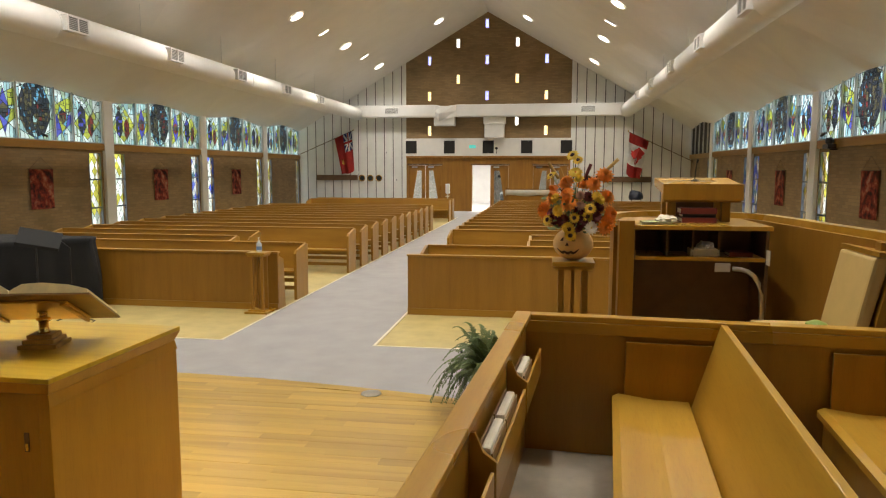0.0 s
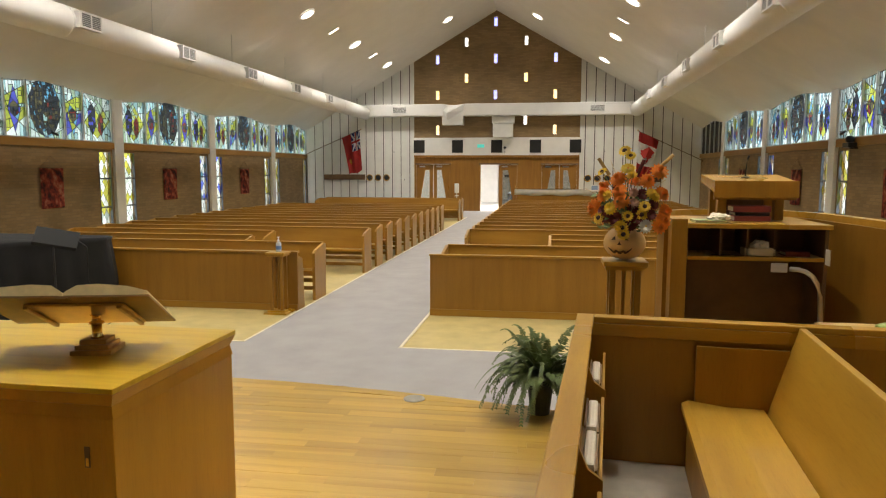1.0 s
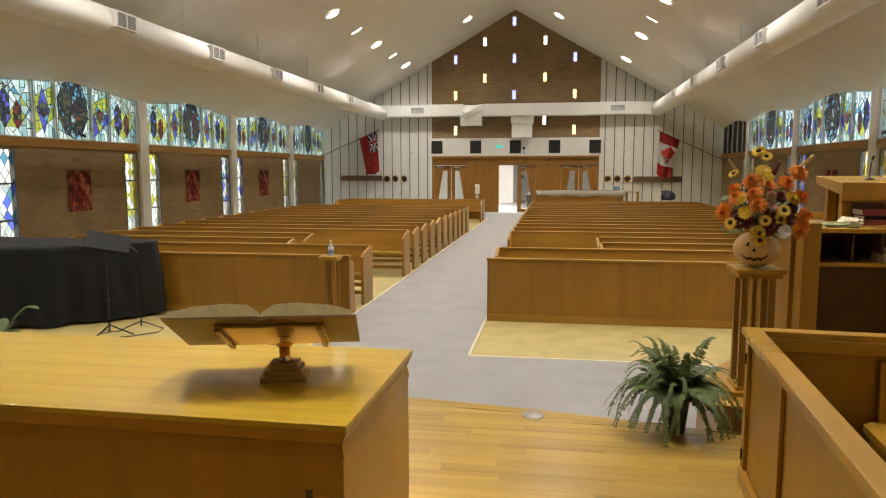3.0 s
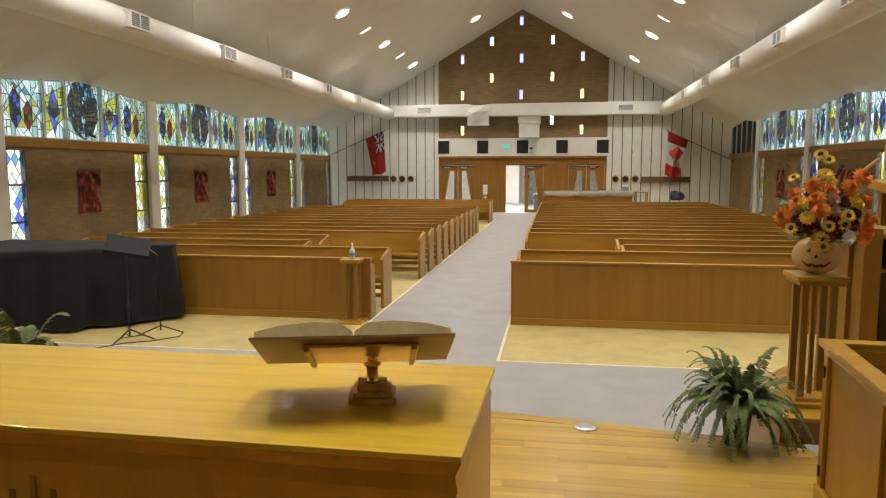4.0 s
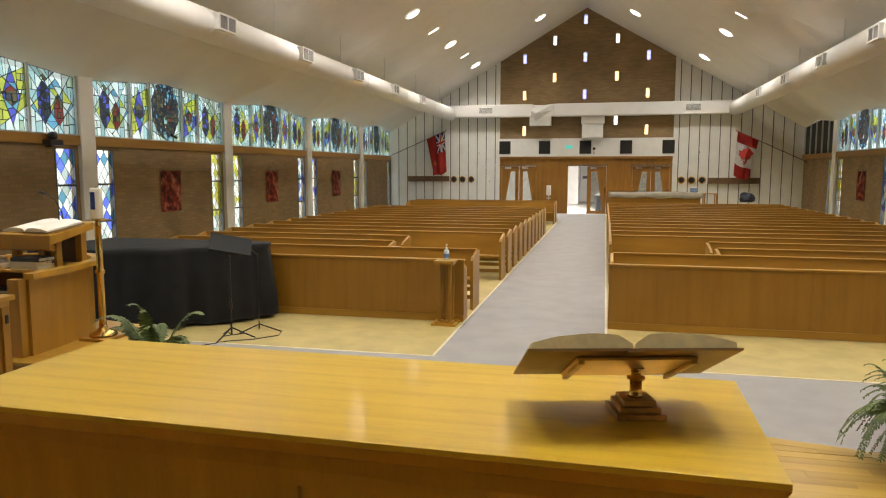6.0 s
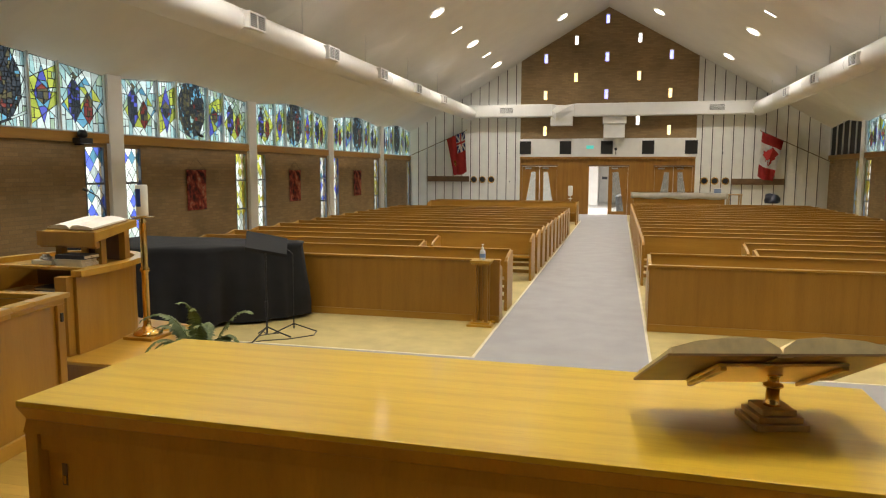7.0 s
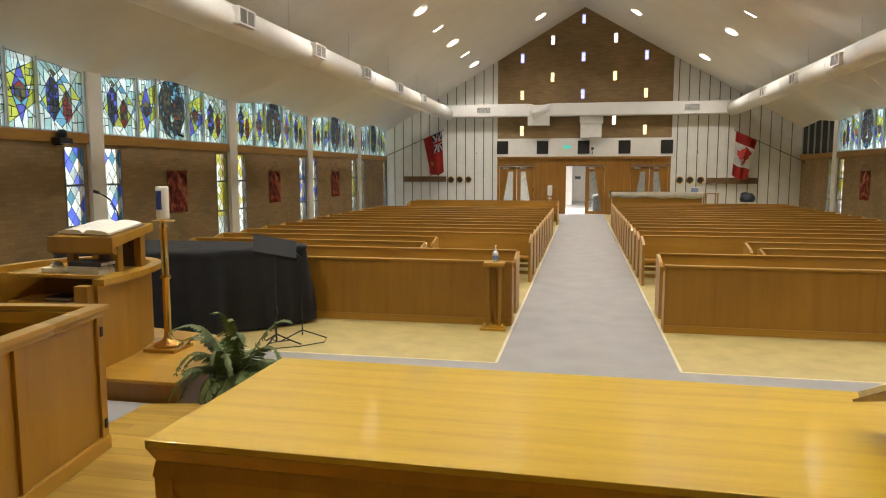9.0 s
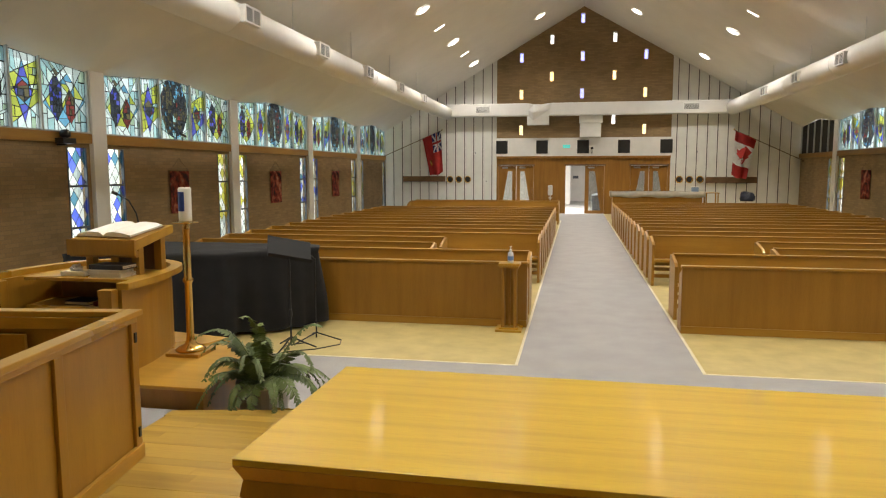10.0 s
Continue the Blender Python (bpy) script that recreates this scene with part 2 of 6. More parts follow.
LAMP_FACE = glow("lamp_face", (1.0, 0.93, 0.82), 9)
SIGN_GLOW = glow("exit_sign_glow", (0.1, 0.6, 0.55), 0.6)


def backdrop_material(name, bright, leaf, strength):
    """Daylight beyond the glass: bright haze with vague foliage."""
    m, t, b = nodes_of(name)
    n = noise_of(t, coords(t, (1, 1, 1)), 1.3, 5, 0.65)
    col = ramp(t, n, [(0.32, leaf), (0.5, tuple((a + c * 2) / 3 for a, c in zip(leaf, bright))), (0.62, bright)])
    t.links.new(col, b.inputs["Emission Color"])
    b.inputs["Base Color"].default_value = (0.5, 0.5, 0.5, 1)
    b.inputs["Emission Strength"].default_value = strength
    return m


DAY_W = backdrop_material("day_west", (0.93, 0.98, 1.0), (0.50, 0.62, 0.55), 1.55)
DAY_E = backdrop_material("day_east", (0.92, 0.95, 1.0), (0.66, 0.72, 0.80), 2.3)
DAY_N = backdrop_material("day_north", (1.0, 1.0, 1.0), (0.8, 0.85, 0.95), 3.0)
LAWN = plain("lawn", (0.07, 0.11, 0.04), 0.9, vary=0.4, scale=0.5)
LEAD = plain("lead_came", (0.02, 0.02, 0.02), 0.5, 0.2, relief=0)
ALU = plain("mullion_grey", (0.46, 0.47, 0.46), 0.45, vary=0.05)
VIOLET = glass_tint("violet_pane", (0.55, 0.56, 1.0))
AMBER = glass_tint("amber_pane", (1.0, 0.86, 0.52))
CLEAR = glass_tint("clear_pane", (0.97, 0.96, 0.93), 0.95)
GLASS = [glass_tint(n, c) for n, c in (
    ("glass_white", (0.56, 0.63, 0.61)), ("glass_pale_cyan", (0.33, 0.49, 0.50)), ("glass_pale_green", (0.33, 0.43, 0.31)),
    ("glass_yellow", (0.40, 0.43, 0.075)), ("glass_blue", (0.09, 0.10, 0.42)), ("glass_sky", (0.13, 0.32, 0.46)),
    ("glass_red", (0.20, 0.045, 0.04)), ("glass_dark", (0.042, 0.05, 0.062)), ("glass_olive", (0.12, 0.105, 0.06)),
    ("glass_pink", (0.38, 0.14, 0.22)), ("glass_orange", (0.45, 0.13, 0.03)), ("glass_navy", (0.03, 0.035, 0.11)), ("glass_frost", (0.92, 0.94, 0.92)), ("glass_lemon", (0.62, 0.58, 0.10)), ("glass_royal", (0.14, 0.2, 0.85)))]
PALE, CYAN, GREEN, GOLD, DEEP, SKYB, RED, DARK, OLIVE, PINK, ORANGE_GLASS, NAVY, FROST, LEMON, ROYAL = range(15)

# ---- shape helpers ----
ORIGIN = {}


def box(bm, x0, x1, y0, y1, z0, z1, bevel=0.0):
    vs = [bm.verts.new((x, y, z)) for x in (x0, x1) for y in (y0, y1) for z in (z0, z1)]
    fs = [bm.faces.new([vs[i] for i in f]) for f in ((0, 1, 3, 2), (4, 6, 7, 5), (0, 4, 5, 1), (2, 3, 7, 6), (0, 2, 6, 4), (1, 5, 7, 3))]
    if bevel:
        es = list({e for f in fs for e in f.edges})
        bmesh.ops.bevel(bm, geom=es, offset=bevel, segments=2, profile=0.6, affect="EDGES")
    return bm


def boxes(*specs, bevel=0.0):
    bm = bmesh.new()
    for s in specs:
        box(bm, *s, bevel=bevel)
    return bm


def prism(bm, outline, axis, a, b, bevel=0.0):
    """A flat outline, pushed from a to b along an axis. x: outline in (y, z); y: (x, z); z: (x, y)."""
    def at(u, v, w):
        return {"x": (w, u, v), "y": (u, w, v), "z": (u, v, w)}[axis]
    lo, hi = [bm.verts.new(at(u, v, a)) for u, v in outline], [bm.verts.new(at(u, v, b)) for u, v in outline]
    n = len(outline)
    fs = [bm.faces.new(lo[::-1]), bm.faces.new(hi)] + [bm.faces.new((lo[i], lo[(i + 1) % n], hi[(i + 1) % n], hi[i])) for i in range(n)]
    bmesh.ops.recalc_face_normals(bm, faces=fs)
    if bevel:
        bmesh.ops.bevel(bm, geom=list({e for f in fs for e in f.edges}), offset=bevel, segments=2, profile=0.6, affect="EDGES")
    return bm


def lathe(bm, profile, centre=(0, 0, 0), segs=20, square=False):
    """Turned about a vertical axis: profile of (radius, z)."""
    cx, cy, cz = centre
    segs, turn, k = (4, math.pi / 4, math.sqrt(2)) if square else (segs, 0, 1)
    rings = [[bm.verts.new((cx + k * r * math.cos(turn + 2 * math.pi * i / segs), cy + k * r * math.sin(turn + 2 * math.pi * i / segs), cz + z)) for i in range(segs)]
             for r, z in profile]
    for lo, hi in zip(rings, rings[1:]):
        for i in range(segs):
            bm.faces.new((lo[i], lo[(i + 1) % segs], hi[(i + 1) % segs], hi[i]))
    bm.faces.new(rings[0][::-1]), bm.faces.new(rings[-1])
    return bm


def tube(bm, points, r, segs=8, r_end=None):
    """A round bar along points."""
    pts = [Vector(p) for p in points]
    rings = []
    for i, p in enumerate(pts):
        d = (pts[min(i + 1, len(pts) - 1)] - pts[max(i - 1, 0)]).normalized()
        u = d.orthogonal().normalized() if abs(d.z) < 0.99 else Vector((1, 0, 0))
        if abs(d.z) < 0.99:
            u = d.cross(Vector((0, 0, 1))).normalized()
        w = d.cross(u)
        q = r if r_end is None else r + (r_end - r) * i / (len(pts) - 1)
        rings.append([bm.verts.new(p + q * (math.cos(2 * math.pi * k / segs) * u + math.sin(2 * math.pi * k / segs) * w)) for k in range(segs)])
    for lo, hi in zip(rings, rings[1:]):
        for i in range(segs):
            bm.faces.new((lo[i], lo[(i + 1) % segs], hi[(i + 1) % segs], hi[i]))
    fs = [bm.faces.new(rings[0][::-1]), bm.faces.new(rings[-1])]
    bmesh.ops.recalc_face_normals(bm, faces=bm.faces[:])
    return bm


def thing(name, at=(0, 0, 0), label="", category="", group="", kind=""):
    ob = new(name)
    ob.empty_display_size = 0.1
    ob.location = at
    ORIGIN[ob] = Vector(at)
    return tagged(ob, label, category, group, kind)


def mesh_of(name, bm, mats, smooth=False):
    me = bpy.data.meshes.new(name)
    bm.to_mesh(me)
    bm.free()
    for m in mats if isinstance(mats, (list, tuple)) else [mats]:
        me.materials.append(m)
    if smooth:
        for p in me.polygons:
            p.use_smooth = True
    return me


def part(name, bm, material, parent, label="", smooth=False):
    """Links a bmesh, drawn in the same coordinates as its thing's base, as one mesh under a thing or part."""
    o = ORIGIN[parent]
    bm.transform(Matrix.Translation(-o))
    ob = new(name, mesh_of(name, bm, material, smooth))
    ob.parent = parent
    ORIGIN[ob] = o
    return tagged(ob, label)


def whole(name, bm, material, label="", category="", group="", kind="", smooth=False):
    """One mesh that is a thing of its own."""
    ob = new(name, mesh_of(name, bm, material, smooth))
    ORIGIN[ob] = Vector((0, 0, 0))
    return tagged(ob, label, category, group, kind)


def rnd(a, b):
    return random.uniform(a, b)


# ---- shell ----
whole("ground", boxes((-900, 900, -900, 900, -0.6, -0.3)), LAWN, "flat green lawn round the church", "ground", kind="structure")
whole("backdrop_west", boxes((WALL_L - 1.3, WALL_L - 1.25, BACK - 4, FAR + 16, -0.3, 4.7)), DAY_W, "bright daylight haze beyond the west windows", "backdrop", kind="structure")
whole("backdrop_east", boxes((WALL_R + 1.25, WALL_R + 1.3, BACK - 4, FAR + 16, -0.3, 4.7)), DAY_E, "bright daylight haze beyond the east windows", "backdrop", kind="structure")
whole("backdrop_north", boxes((-5.5, 5.1, FAR + 1.6, FAR + 1.65, 3.2, 9.6)), DAY_N, "bright daylight beyond the gable slots", "backdrop", kind="structure")
floor = whole("floor", boxes((WALL_L - 0.3, WALL_R + 0.3, BACK - 0.3, FAR + 13.2, -0.3, 0)), CORK, "worn yellow cork tile floor of the nave", "floor", kind="structure")


def aisle_carpets():
    whole("aisle_carpet", boxes((-0.97, 0.81, 7.3, FAR - 0.02, 0.0, 0.008)), CARPET, "grey aisle carpet with pale edge strips", "carpet", kind="structure")
    whole("front_carpet", boxes((WALL_L + 0.05, WALL_R - 0.05, 3.0, 7.3, 0.0, 0.008)), CARPET, "grey carpet before the chancel step", "carpet", kind="structure")
    whole("back_carpet", boxes((WALL_L + 0.05, -0.97, 28.4, FAR - 0.02, 0.0, 0.006)), CARPET, "grey carpet by the entrance doors", "carpet", kind="structure")
    for x0, x1, y0, y1 in ((-0.995, -0.965, 7.3, 28.4), (0.805, 0.835, 7.3, 28.4), (-8.9, -0.965, 7.295, 7.325), (0.805, 8.6, 7.295, 7.325)):
        whole("edge_strip", boxes((x0, x1, y0, y1, 0.0, 0.012)), TAPE, "pale metal strip at the carpet's edge", "trim", kind="structure")


aisle_carpets()


def eave_z(y):
    """The folded eave: low at the columns, high at mid bay."""
    for y0, y1 in BAYS:
        if y0 <= y <= y1:
            f = abs((y - y0) / (y1 - y0) - 0.5) * 2
            return 3.95 - 0.21 * max(0, (f - 0.1) / 0.9)
    return 3.74


def ceilings():
    """Two flat slopes; over each bay two facets rise from the columns to a short ridge at the window's head."""
    low = 3.74
    for side, wall, name in ((-1, WALL_L, "ceiling_west"), (1, WALL_R, "ceiling_east")):
        bm = bmesh.new()
        knee, out = CX + (wall - CX) * 0.6, wall + side * 0.4
        far_end = FAR + 0.2
        spans = [(BACK - 0.3, COLUMNS[0], False)] + [(a, b, True) for a, b in BAYS]

        def v(x, y, z):
            return bm.verts.new((x, y, z))
        for y0, y1, gable in spans:
            bm.faces.new([v(CX, y0, RIDGE), v(knee, y0, roof_z(knee)), v(knee, y1, roof_z(knee)), v(CX, y1, RIDGE)])
            if not gable:
                bm.faces.new([v(knee, y0, roof_z(knee)), v(wall, y0, low), v(wall, y1, low), v(knee, y1, roof_z(knee))])
                bm.faces.new([v(wall, y0, low), v(out, y0, low), v(out, y1, low), v(wall, y1, low)])
                continue
            mid, flat = (y0 + y1) / 2, (y1 - y0) * 0.05
            top = eave_z(mid)
            bm.faces.new([v(knee, y0, roof_z(knee)), v(wall, y0, low), v(knee, mid, roof_z(knee))])
            bm.faces.new([v(knee, y1, roof_z(knee)), v(knee, mid, roof_z(knee)), v(wall, y1, low)])
            bm.faces.new([v(knee, mid, roof_z(knee)), v(wall, y0, low), v(wall, mid - flat, top)])
            bm.faces.new([v(knee, mid, roof_z(knee)), v(wall, mid - flat, top), v(wall, mid + flat, top)])
            bm.faces.new([v(knee, mid, roof_z(knee)), v(wall, mid + flat, top), v(wall, y1, low)])
            for (ya, za), (yb, zb) in (((y0, low), (mid - flat, top)), ((mid - flat, top), (mid + flat, top)), ((mid + flat, top), (y1, low))):
                bm.faces.new([v(wall, ya, za), v(out, ya, za), v(out, yb, zb), v(wall, yb, zb)])
        bmesh.ops.remove_doubles(bm, verts=bm.verts[:], dist=0.001)
        bmesh.ops.bisect_plane(bm, geom=bm.verts[:] + bm.edges[:] + bm.faces[:], plane_co=(0, far_end, 0), plane_no=(0, 1, 0), clear_outer=True)
        up = bmesh.ops.extrude_face_region(bm, geom=bm.faces[:])
        bmesh.ops.translate(bm, verts=[q for q in up["geom"] if isinstance(q, bmesh.types.BMVert)], vec=(0, 0, 0.25))
        bmesh.ops.recalc_face_normals(bm, faces=bm.faces[:])
        whole(name, bm, CEILING, "white plaster ceiling slope with folded eaves", "ceiling", kind="structure")


ceilings()


def grid_wall(bm, u0, u1, z0, z1, holes, axis, a, b):
    """A wall of thickness a..b with rectangular openings (u0, u1, z0, z1) through it."""
    us = sorted({u0, u1, *[h[0] for h in holes], *[h[1] for h in holes]})
    zs = sorted({z0, z1, *[h[2] for h in holes], *[h[3] for h in holes]})
    us, zs = [u for u in us if u0 <= u <= u1], [z for z in zs if z0 <= z <= z1]
    solid = {}
    for i in range(len(us) - 1):
        for j in range(len(zs) - 1):
            cu, cz = (us[i] + us[i + 1]) / 2, (zs[j] + zs[j + 1]) / 2
            solid[i, j] = not any(h[0] < cu < h[1] and h[2] < cz < h[3] for h in holes)

    def at(u, z, w):
        return (u, w, z) if axis == "y" else (w, u, z)
    for (i, j), ok in solid.items():
        if not ok:
            continue
        p = [(us[i], zs[j]), (us[i + 1], zs[j]), (us[i + 1], zs[j + 1]), (us[i], zs[j + 1])]
        for w in (a, b):
            bm.faces.new([bm.verts.new(at(u, z, w)) for u, z in p])
        for (di, dj), (m, n) in {(0, -1): (0, 1), (1, 0): (1, 2), (0, 1): (2, 3), (-1, 0): (3, 0)}.items():
            if not solid.get((i + di, j + dj), False):
                bm.faces.new([bm.verts.new(at(*p[m], a)), bm.verts.new(at(*p[n], a)), bm.verts.new(at(*p[n], b)), bm.verts.new(at(*p[m], b))])
    bmesh.ops.remove_doubles(bm, verts=bm.verts[:], dist=0.0005)
    bmesh.ops.recalc_face_normals(bm, faces=bm.faces[:])
    return bm


def under_roof(bm, gap=0.0):
    for s in (-1, 1):
        n = Vector((s * SLOPE, 0, 1)).normalized()
        geom = bm.verts[:] + bm.edges[:] + bm.faces[:]
        bmesh.ops.bisect_plane(bm, geom=geom, plane_co=(CX, 0, RIDGE + 0.06 - gap), plane_no=n, clear_outer=True)
    return bm


# ---- stained glass ----
def clip(poly, p, q):
    """Splits a convex polygon by the line p-q: (left part, right part)."""
    left, right = [], []
    nx, ny = p[1] - q[1], q[0] - p[0]

    def side(v):
        return (v[0] - p[0]) * nx + (v[1] - p[1]) * ny
    for i, v in enumerate(poly):
        w = poly[(i + 1) % len(poly)]
        a, b = side(v), side(w)
        if a >= 0:
            left.append(v)
        if a <= 0:
            right.append(v)
        if a * b < 0:
            f = a / (a - b)
            c = (v[0] + (w[0] - v[0]) * f, v[1] + (w[1] - v[1]) * f)
            left.append(c), right.append(c)
    return left if len(left) > 2 else None, right if len(right) > 2 else None


def area_of(p):
    return abs(sum(p[i][0] * p[(i + 1) % len(p)][1] - p[(i + 1) % len(p)][0] * p[i][1] for i in range(len(p)))) / 2


def inside_out(pieces, shape, tint, rng):
    """Cuts a convex shape (counter-clockwise) out of the pieces and gives the inside its own tint."""
    out = []
    for poly, old in pieces:
        rest = poly
        for i, p in enumerate(shape):
            if not rest:
                break
            rest, off = clip(rest, p, shape[(i + 1) % len(shape)])
            if off and area_of(off) > 1e-5:
                out.append((off, old))
        if rest and area_of(rest) > 1e-5:
            out.append((rest, tint))
    return out


def shatter(pieces, rng, size):
    """Breaks pieces by near-upright and near-level cuts until they are small."""
    out, todo = [], list(pieces)
    while todo:
        poly, tint = todo.pop()
        lim = size * rng.uniform(0.5, 1.6) * (0.4 if isinstance(tint, tuple) and tint[0] == "fine" else 1)
        if area_of(poly) < lim:
            out.append((poly, tint))
            continue
        us, vs = [p[0] for p in poly], [p[1] for p in poly]
        w, h = max(us) - min(us), max(vs) - min(vs)
        f = rng.uniform(0.35, 0.65)
        sl = rng.uniform(-0.06, 0.06) if rng.random() < 0.82 else rng.uniform(-0.5, 0.5)
        back = tint is BACKGROUND
        if back:
            sl *= 0.3
        if w * (2.0 if back else 1.1) > h:
            u = min(us) + w * f
            a, b = clip(poly, (u, min(vs)), (u + sl * h, max(vs)))
        else:
            v = min(vs) + h * f
            a, b = clip(poly, (min(us), v), (max(us), v + sl * w))
        if not a or not b:
            out.append((poly, tint))
        else:
            todo += [(a, tint), (b, tint)]
    return out


def tint_of(tint, rng):
    if isinstance(tint, tuple):
        return rng.choice(tint[1:])
    return tint


def leaded(pieces, rng, place, came=0.008):
    """Two meshes: the glass pieces, and the lead round each of them. place(u, v, depth) gives the point."""
    gb, lb = bmesh.new(), bmesh.new()
    for poly, tint in pieces:
        n = len(poly)
        c = (sum(p[0] for p in poly) / n, sum(p[1] for p in poly) / n)
        inner = []
        for p in poly:
            d = math.hypot(p[0] - c[0], p[1] - c[1])
            k = max(0.2, 1 - came * 1.5 / max(d, 1e-4))
            inner.append((c[0] + (p[0] - c[0]) * k, c[1] + (p[1] - c[1]) * k))
        f = gb.faces.new([gb.verts.new(place(*p, 0)) for p in poly])
        f.material_index = tint_of(tint, rng)
        ov, iv = [lb.verts.new(place(*p, 0.006)) for p in poly], [lb.verts.new(place(*p, 0.006)) for p in inner]
        ib = [lb.verts.new(place(*p, 0.001)) for p in inner]
        for i in range(n):
            j = (i + 1) % n
            lb.faces.new((ov[i], ov[j], iv[j], iv[i])), lb.faces.new((iv[i], iv[j], ib[j], ib[i]))
    return gb, lb


def diamond(u, v, a, b):
    return [(u - a, v), (u, v - b), (u + a, v), (u, v + b)]


def hexagon(u, v, a, b):
    return [(u - a, v - b * 0.5), (u, v - b), (u + a, v - b * 0.5), (u + a, v + b * 0.5), (u, v + b), (u - a, v + b * 0.5)]


def oval(u, v, a, b, n=10):
    return [(u + a * math.cos(2 * math.pi * (i + 0.5) / n), v + b * math.sin(2 * math.pi * (i + 0.5) / n)) for i in range(n)]


def ccw(shape):
    s = sum(shape[i][0] * shape[(i + 1) % len(shape)][1] - shape[(i + 1) % len(shape)][0] * shape[i][1] for i in range(len(shape)))
    return shape if s > 0 else shape[::-1]


BACKGROUND = ("mix", PALE, PALE, PALE, CYAN, PALE, CYAN, GREEN)


def light_design(style, u0, u1, v0, top, rng, warm):
    """The cut-up panes of one light between u0 and u1, above v0, under the slanting top."""
    poly = [(u0, v0), (u1, v0), (u1, top(u1)), (u0, top(u0))]
    if top((u0 + u1) / 2) > max(top(u0), top(u1)) - 0.02 and style == "medallion":
        w = u1 - u0
        poly = [(u0, v0), (u1, v0), (u1, top(u1)), (u0 + 0.6 * w, top(u0 + 0.6 * w)), (u0 + 0.4 * w, top(u0 + 0.4 * w)), (u0, top(u0))]
    pieces = [(poly, BACKGROUND)]
    uc, vc, w, h = (u0 + u1) / 2, (v0 + min(top(u0), top(u1))) / 2, u1 - u0, min(top(u0), top(u1)) - v0
    main, second = (GOLD, DEEP) if warm else (DEEP, GOLD)

    def put(shape, tint):
        nonlocal pieces
        pieces = inside_out(pieces, ccw(shape), tint, rng)
    if style == "medallion":
        put(oval(uc, vc + 0.08, w * 0.44, h * 0.53), ("fine", DARK, DARK, DARK, OLIVE, DARK, DARK, SKYB))
        put(hexagon(uc - 0.16 * w, vc + 0.12 * h, w * 0.10, h * 0.38), ("fine", OLIVE, DARK, DARK, OLIVE))
        put(hexagon(uc + 0.16 * w, vc - 0.02 * h, w * 0.11, h * 0.36), ("fine", OLIVE, DARK, RED, DARK, DARK))
        put(hexagon(uc, vc - 0.06 * h, w * 0.06, h * 0.30), ("fine", CYAN, DARK, OLIVE))
        put(diamond(uc, vc - 0.40 * h, w * 0.24, h * 0.09), ("fine", SKYB, CYAN, DARK))
    elif style == "narrow":
        put([(u0, vc - h * 0.46), (u1, vc - h * 0.12), (u1, vc + h * 0.05), (u0, vc + 0.02 * h)], main)
        put([(u0, vc + h * 0.02), (u1, vc + h * 0.12), (u1, vc + h * 0.44), (u0, vc + 0.2 * h)], ("mix", GOLD, GREEN, GOLD))
        put(diamond(uc, vc, w * 0.30, h * 0.42), ("mix", second, second, SKYB))
        put(hexagon(uc, vc, w * 0.2, h * 0.15), ("fine", RED, DARK, OLIVE))
    elif style == "group":
        put([(u0, v0 + 0.05 * h), (u1, v0 + 0.05 * h), (u1, v0 + 0.42 * h), (u0, v0 + 0.36 * h)], ("mix", PALE, CYAN, OLIVE))
        for du, half, lo, hi, tint in ((-0.36, 0.09, 0.10, 0.80, DEEP), (-0.14, 0.10, 0.07, 0.62, PINK), (0.08, 0.08, 0.08, 0.74, PALE), (0.28, 0.13, 0.06, 0.86, OLIVE)):
            put(hexagon(uc + du * w, v0 + (lo + hi) / 2 * h, half * w, (hi - lo) / 2 * h), ("fine", tint, tint, DARK, OLIVE))
            put(oval(uc + du * w, v0 + (hi - 0.03) * h, 0.055 * w, 0.06 * h, 8), ("fine", OLIVE, DARK))
    elif style == "pair":
        put([(u0 + 0.40 * w, vc - 0.05 * h), (uc + 0.25 * w, vc - 0.44 * h), (u1 - 0.03 * w, vc), (uc + 0.2 * w, vc + 0.42 * h)], ("mix", GOLD, GOLD, GREEN))
        put(hexagon(uc - 0.20 * w, vc - 0.02 * h, w * 0.11, h * 0.37), ("fine", NAVY, NAVY, DARK))
        put(hexagon(uc + 0.18 * w, vc - 0.12 * h, w * 0.08, h * 0.28), ("fine", RED, RED, ORANGE_GLASS))
        for du, hv in ((-0.20, 0.37), (0.18, 0.18)):
            put(oval(uc + du * w, vc + hv * h, 0.055 * w, 0.07 * h, 8), ("fine", OLIVE, OLIVE, GOLD))
    else:
        put([(u0 + 0.05 * w, vc - 0.08 * h), (uc, vc - h * 0.44), (u1 - 0.02 * w, vc), (uc + 0.1 * w, vc + h * 0.42)], ("mix", GOLD, GOLD, GREEN) if warm else ("mix", SKYB, GOLD, PALE, PALE))
        put(hexagon(uc - 0.17 * w, vc + 0.02 * h, w * 0.13, h * 0.37), ("fine", DARK, DARK, DARK, DEEP))
        put(hexagon(uc + 0.14 * w, vc - 0.1 * h, w * 0.10, h * 0.27), ("fine", RED, DARK, RED, OLIVE))
        put(diamond(uc - 0.16 * w, vc + 0.40 * h, w * 0.08, h * 0.07), ("fine", OLIVE, PALE))
    return shatter(pieces, rng, 0.032 if style != "medallion" else 0.024)


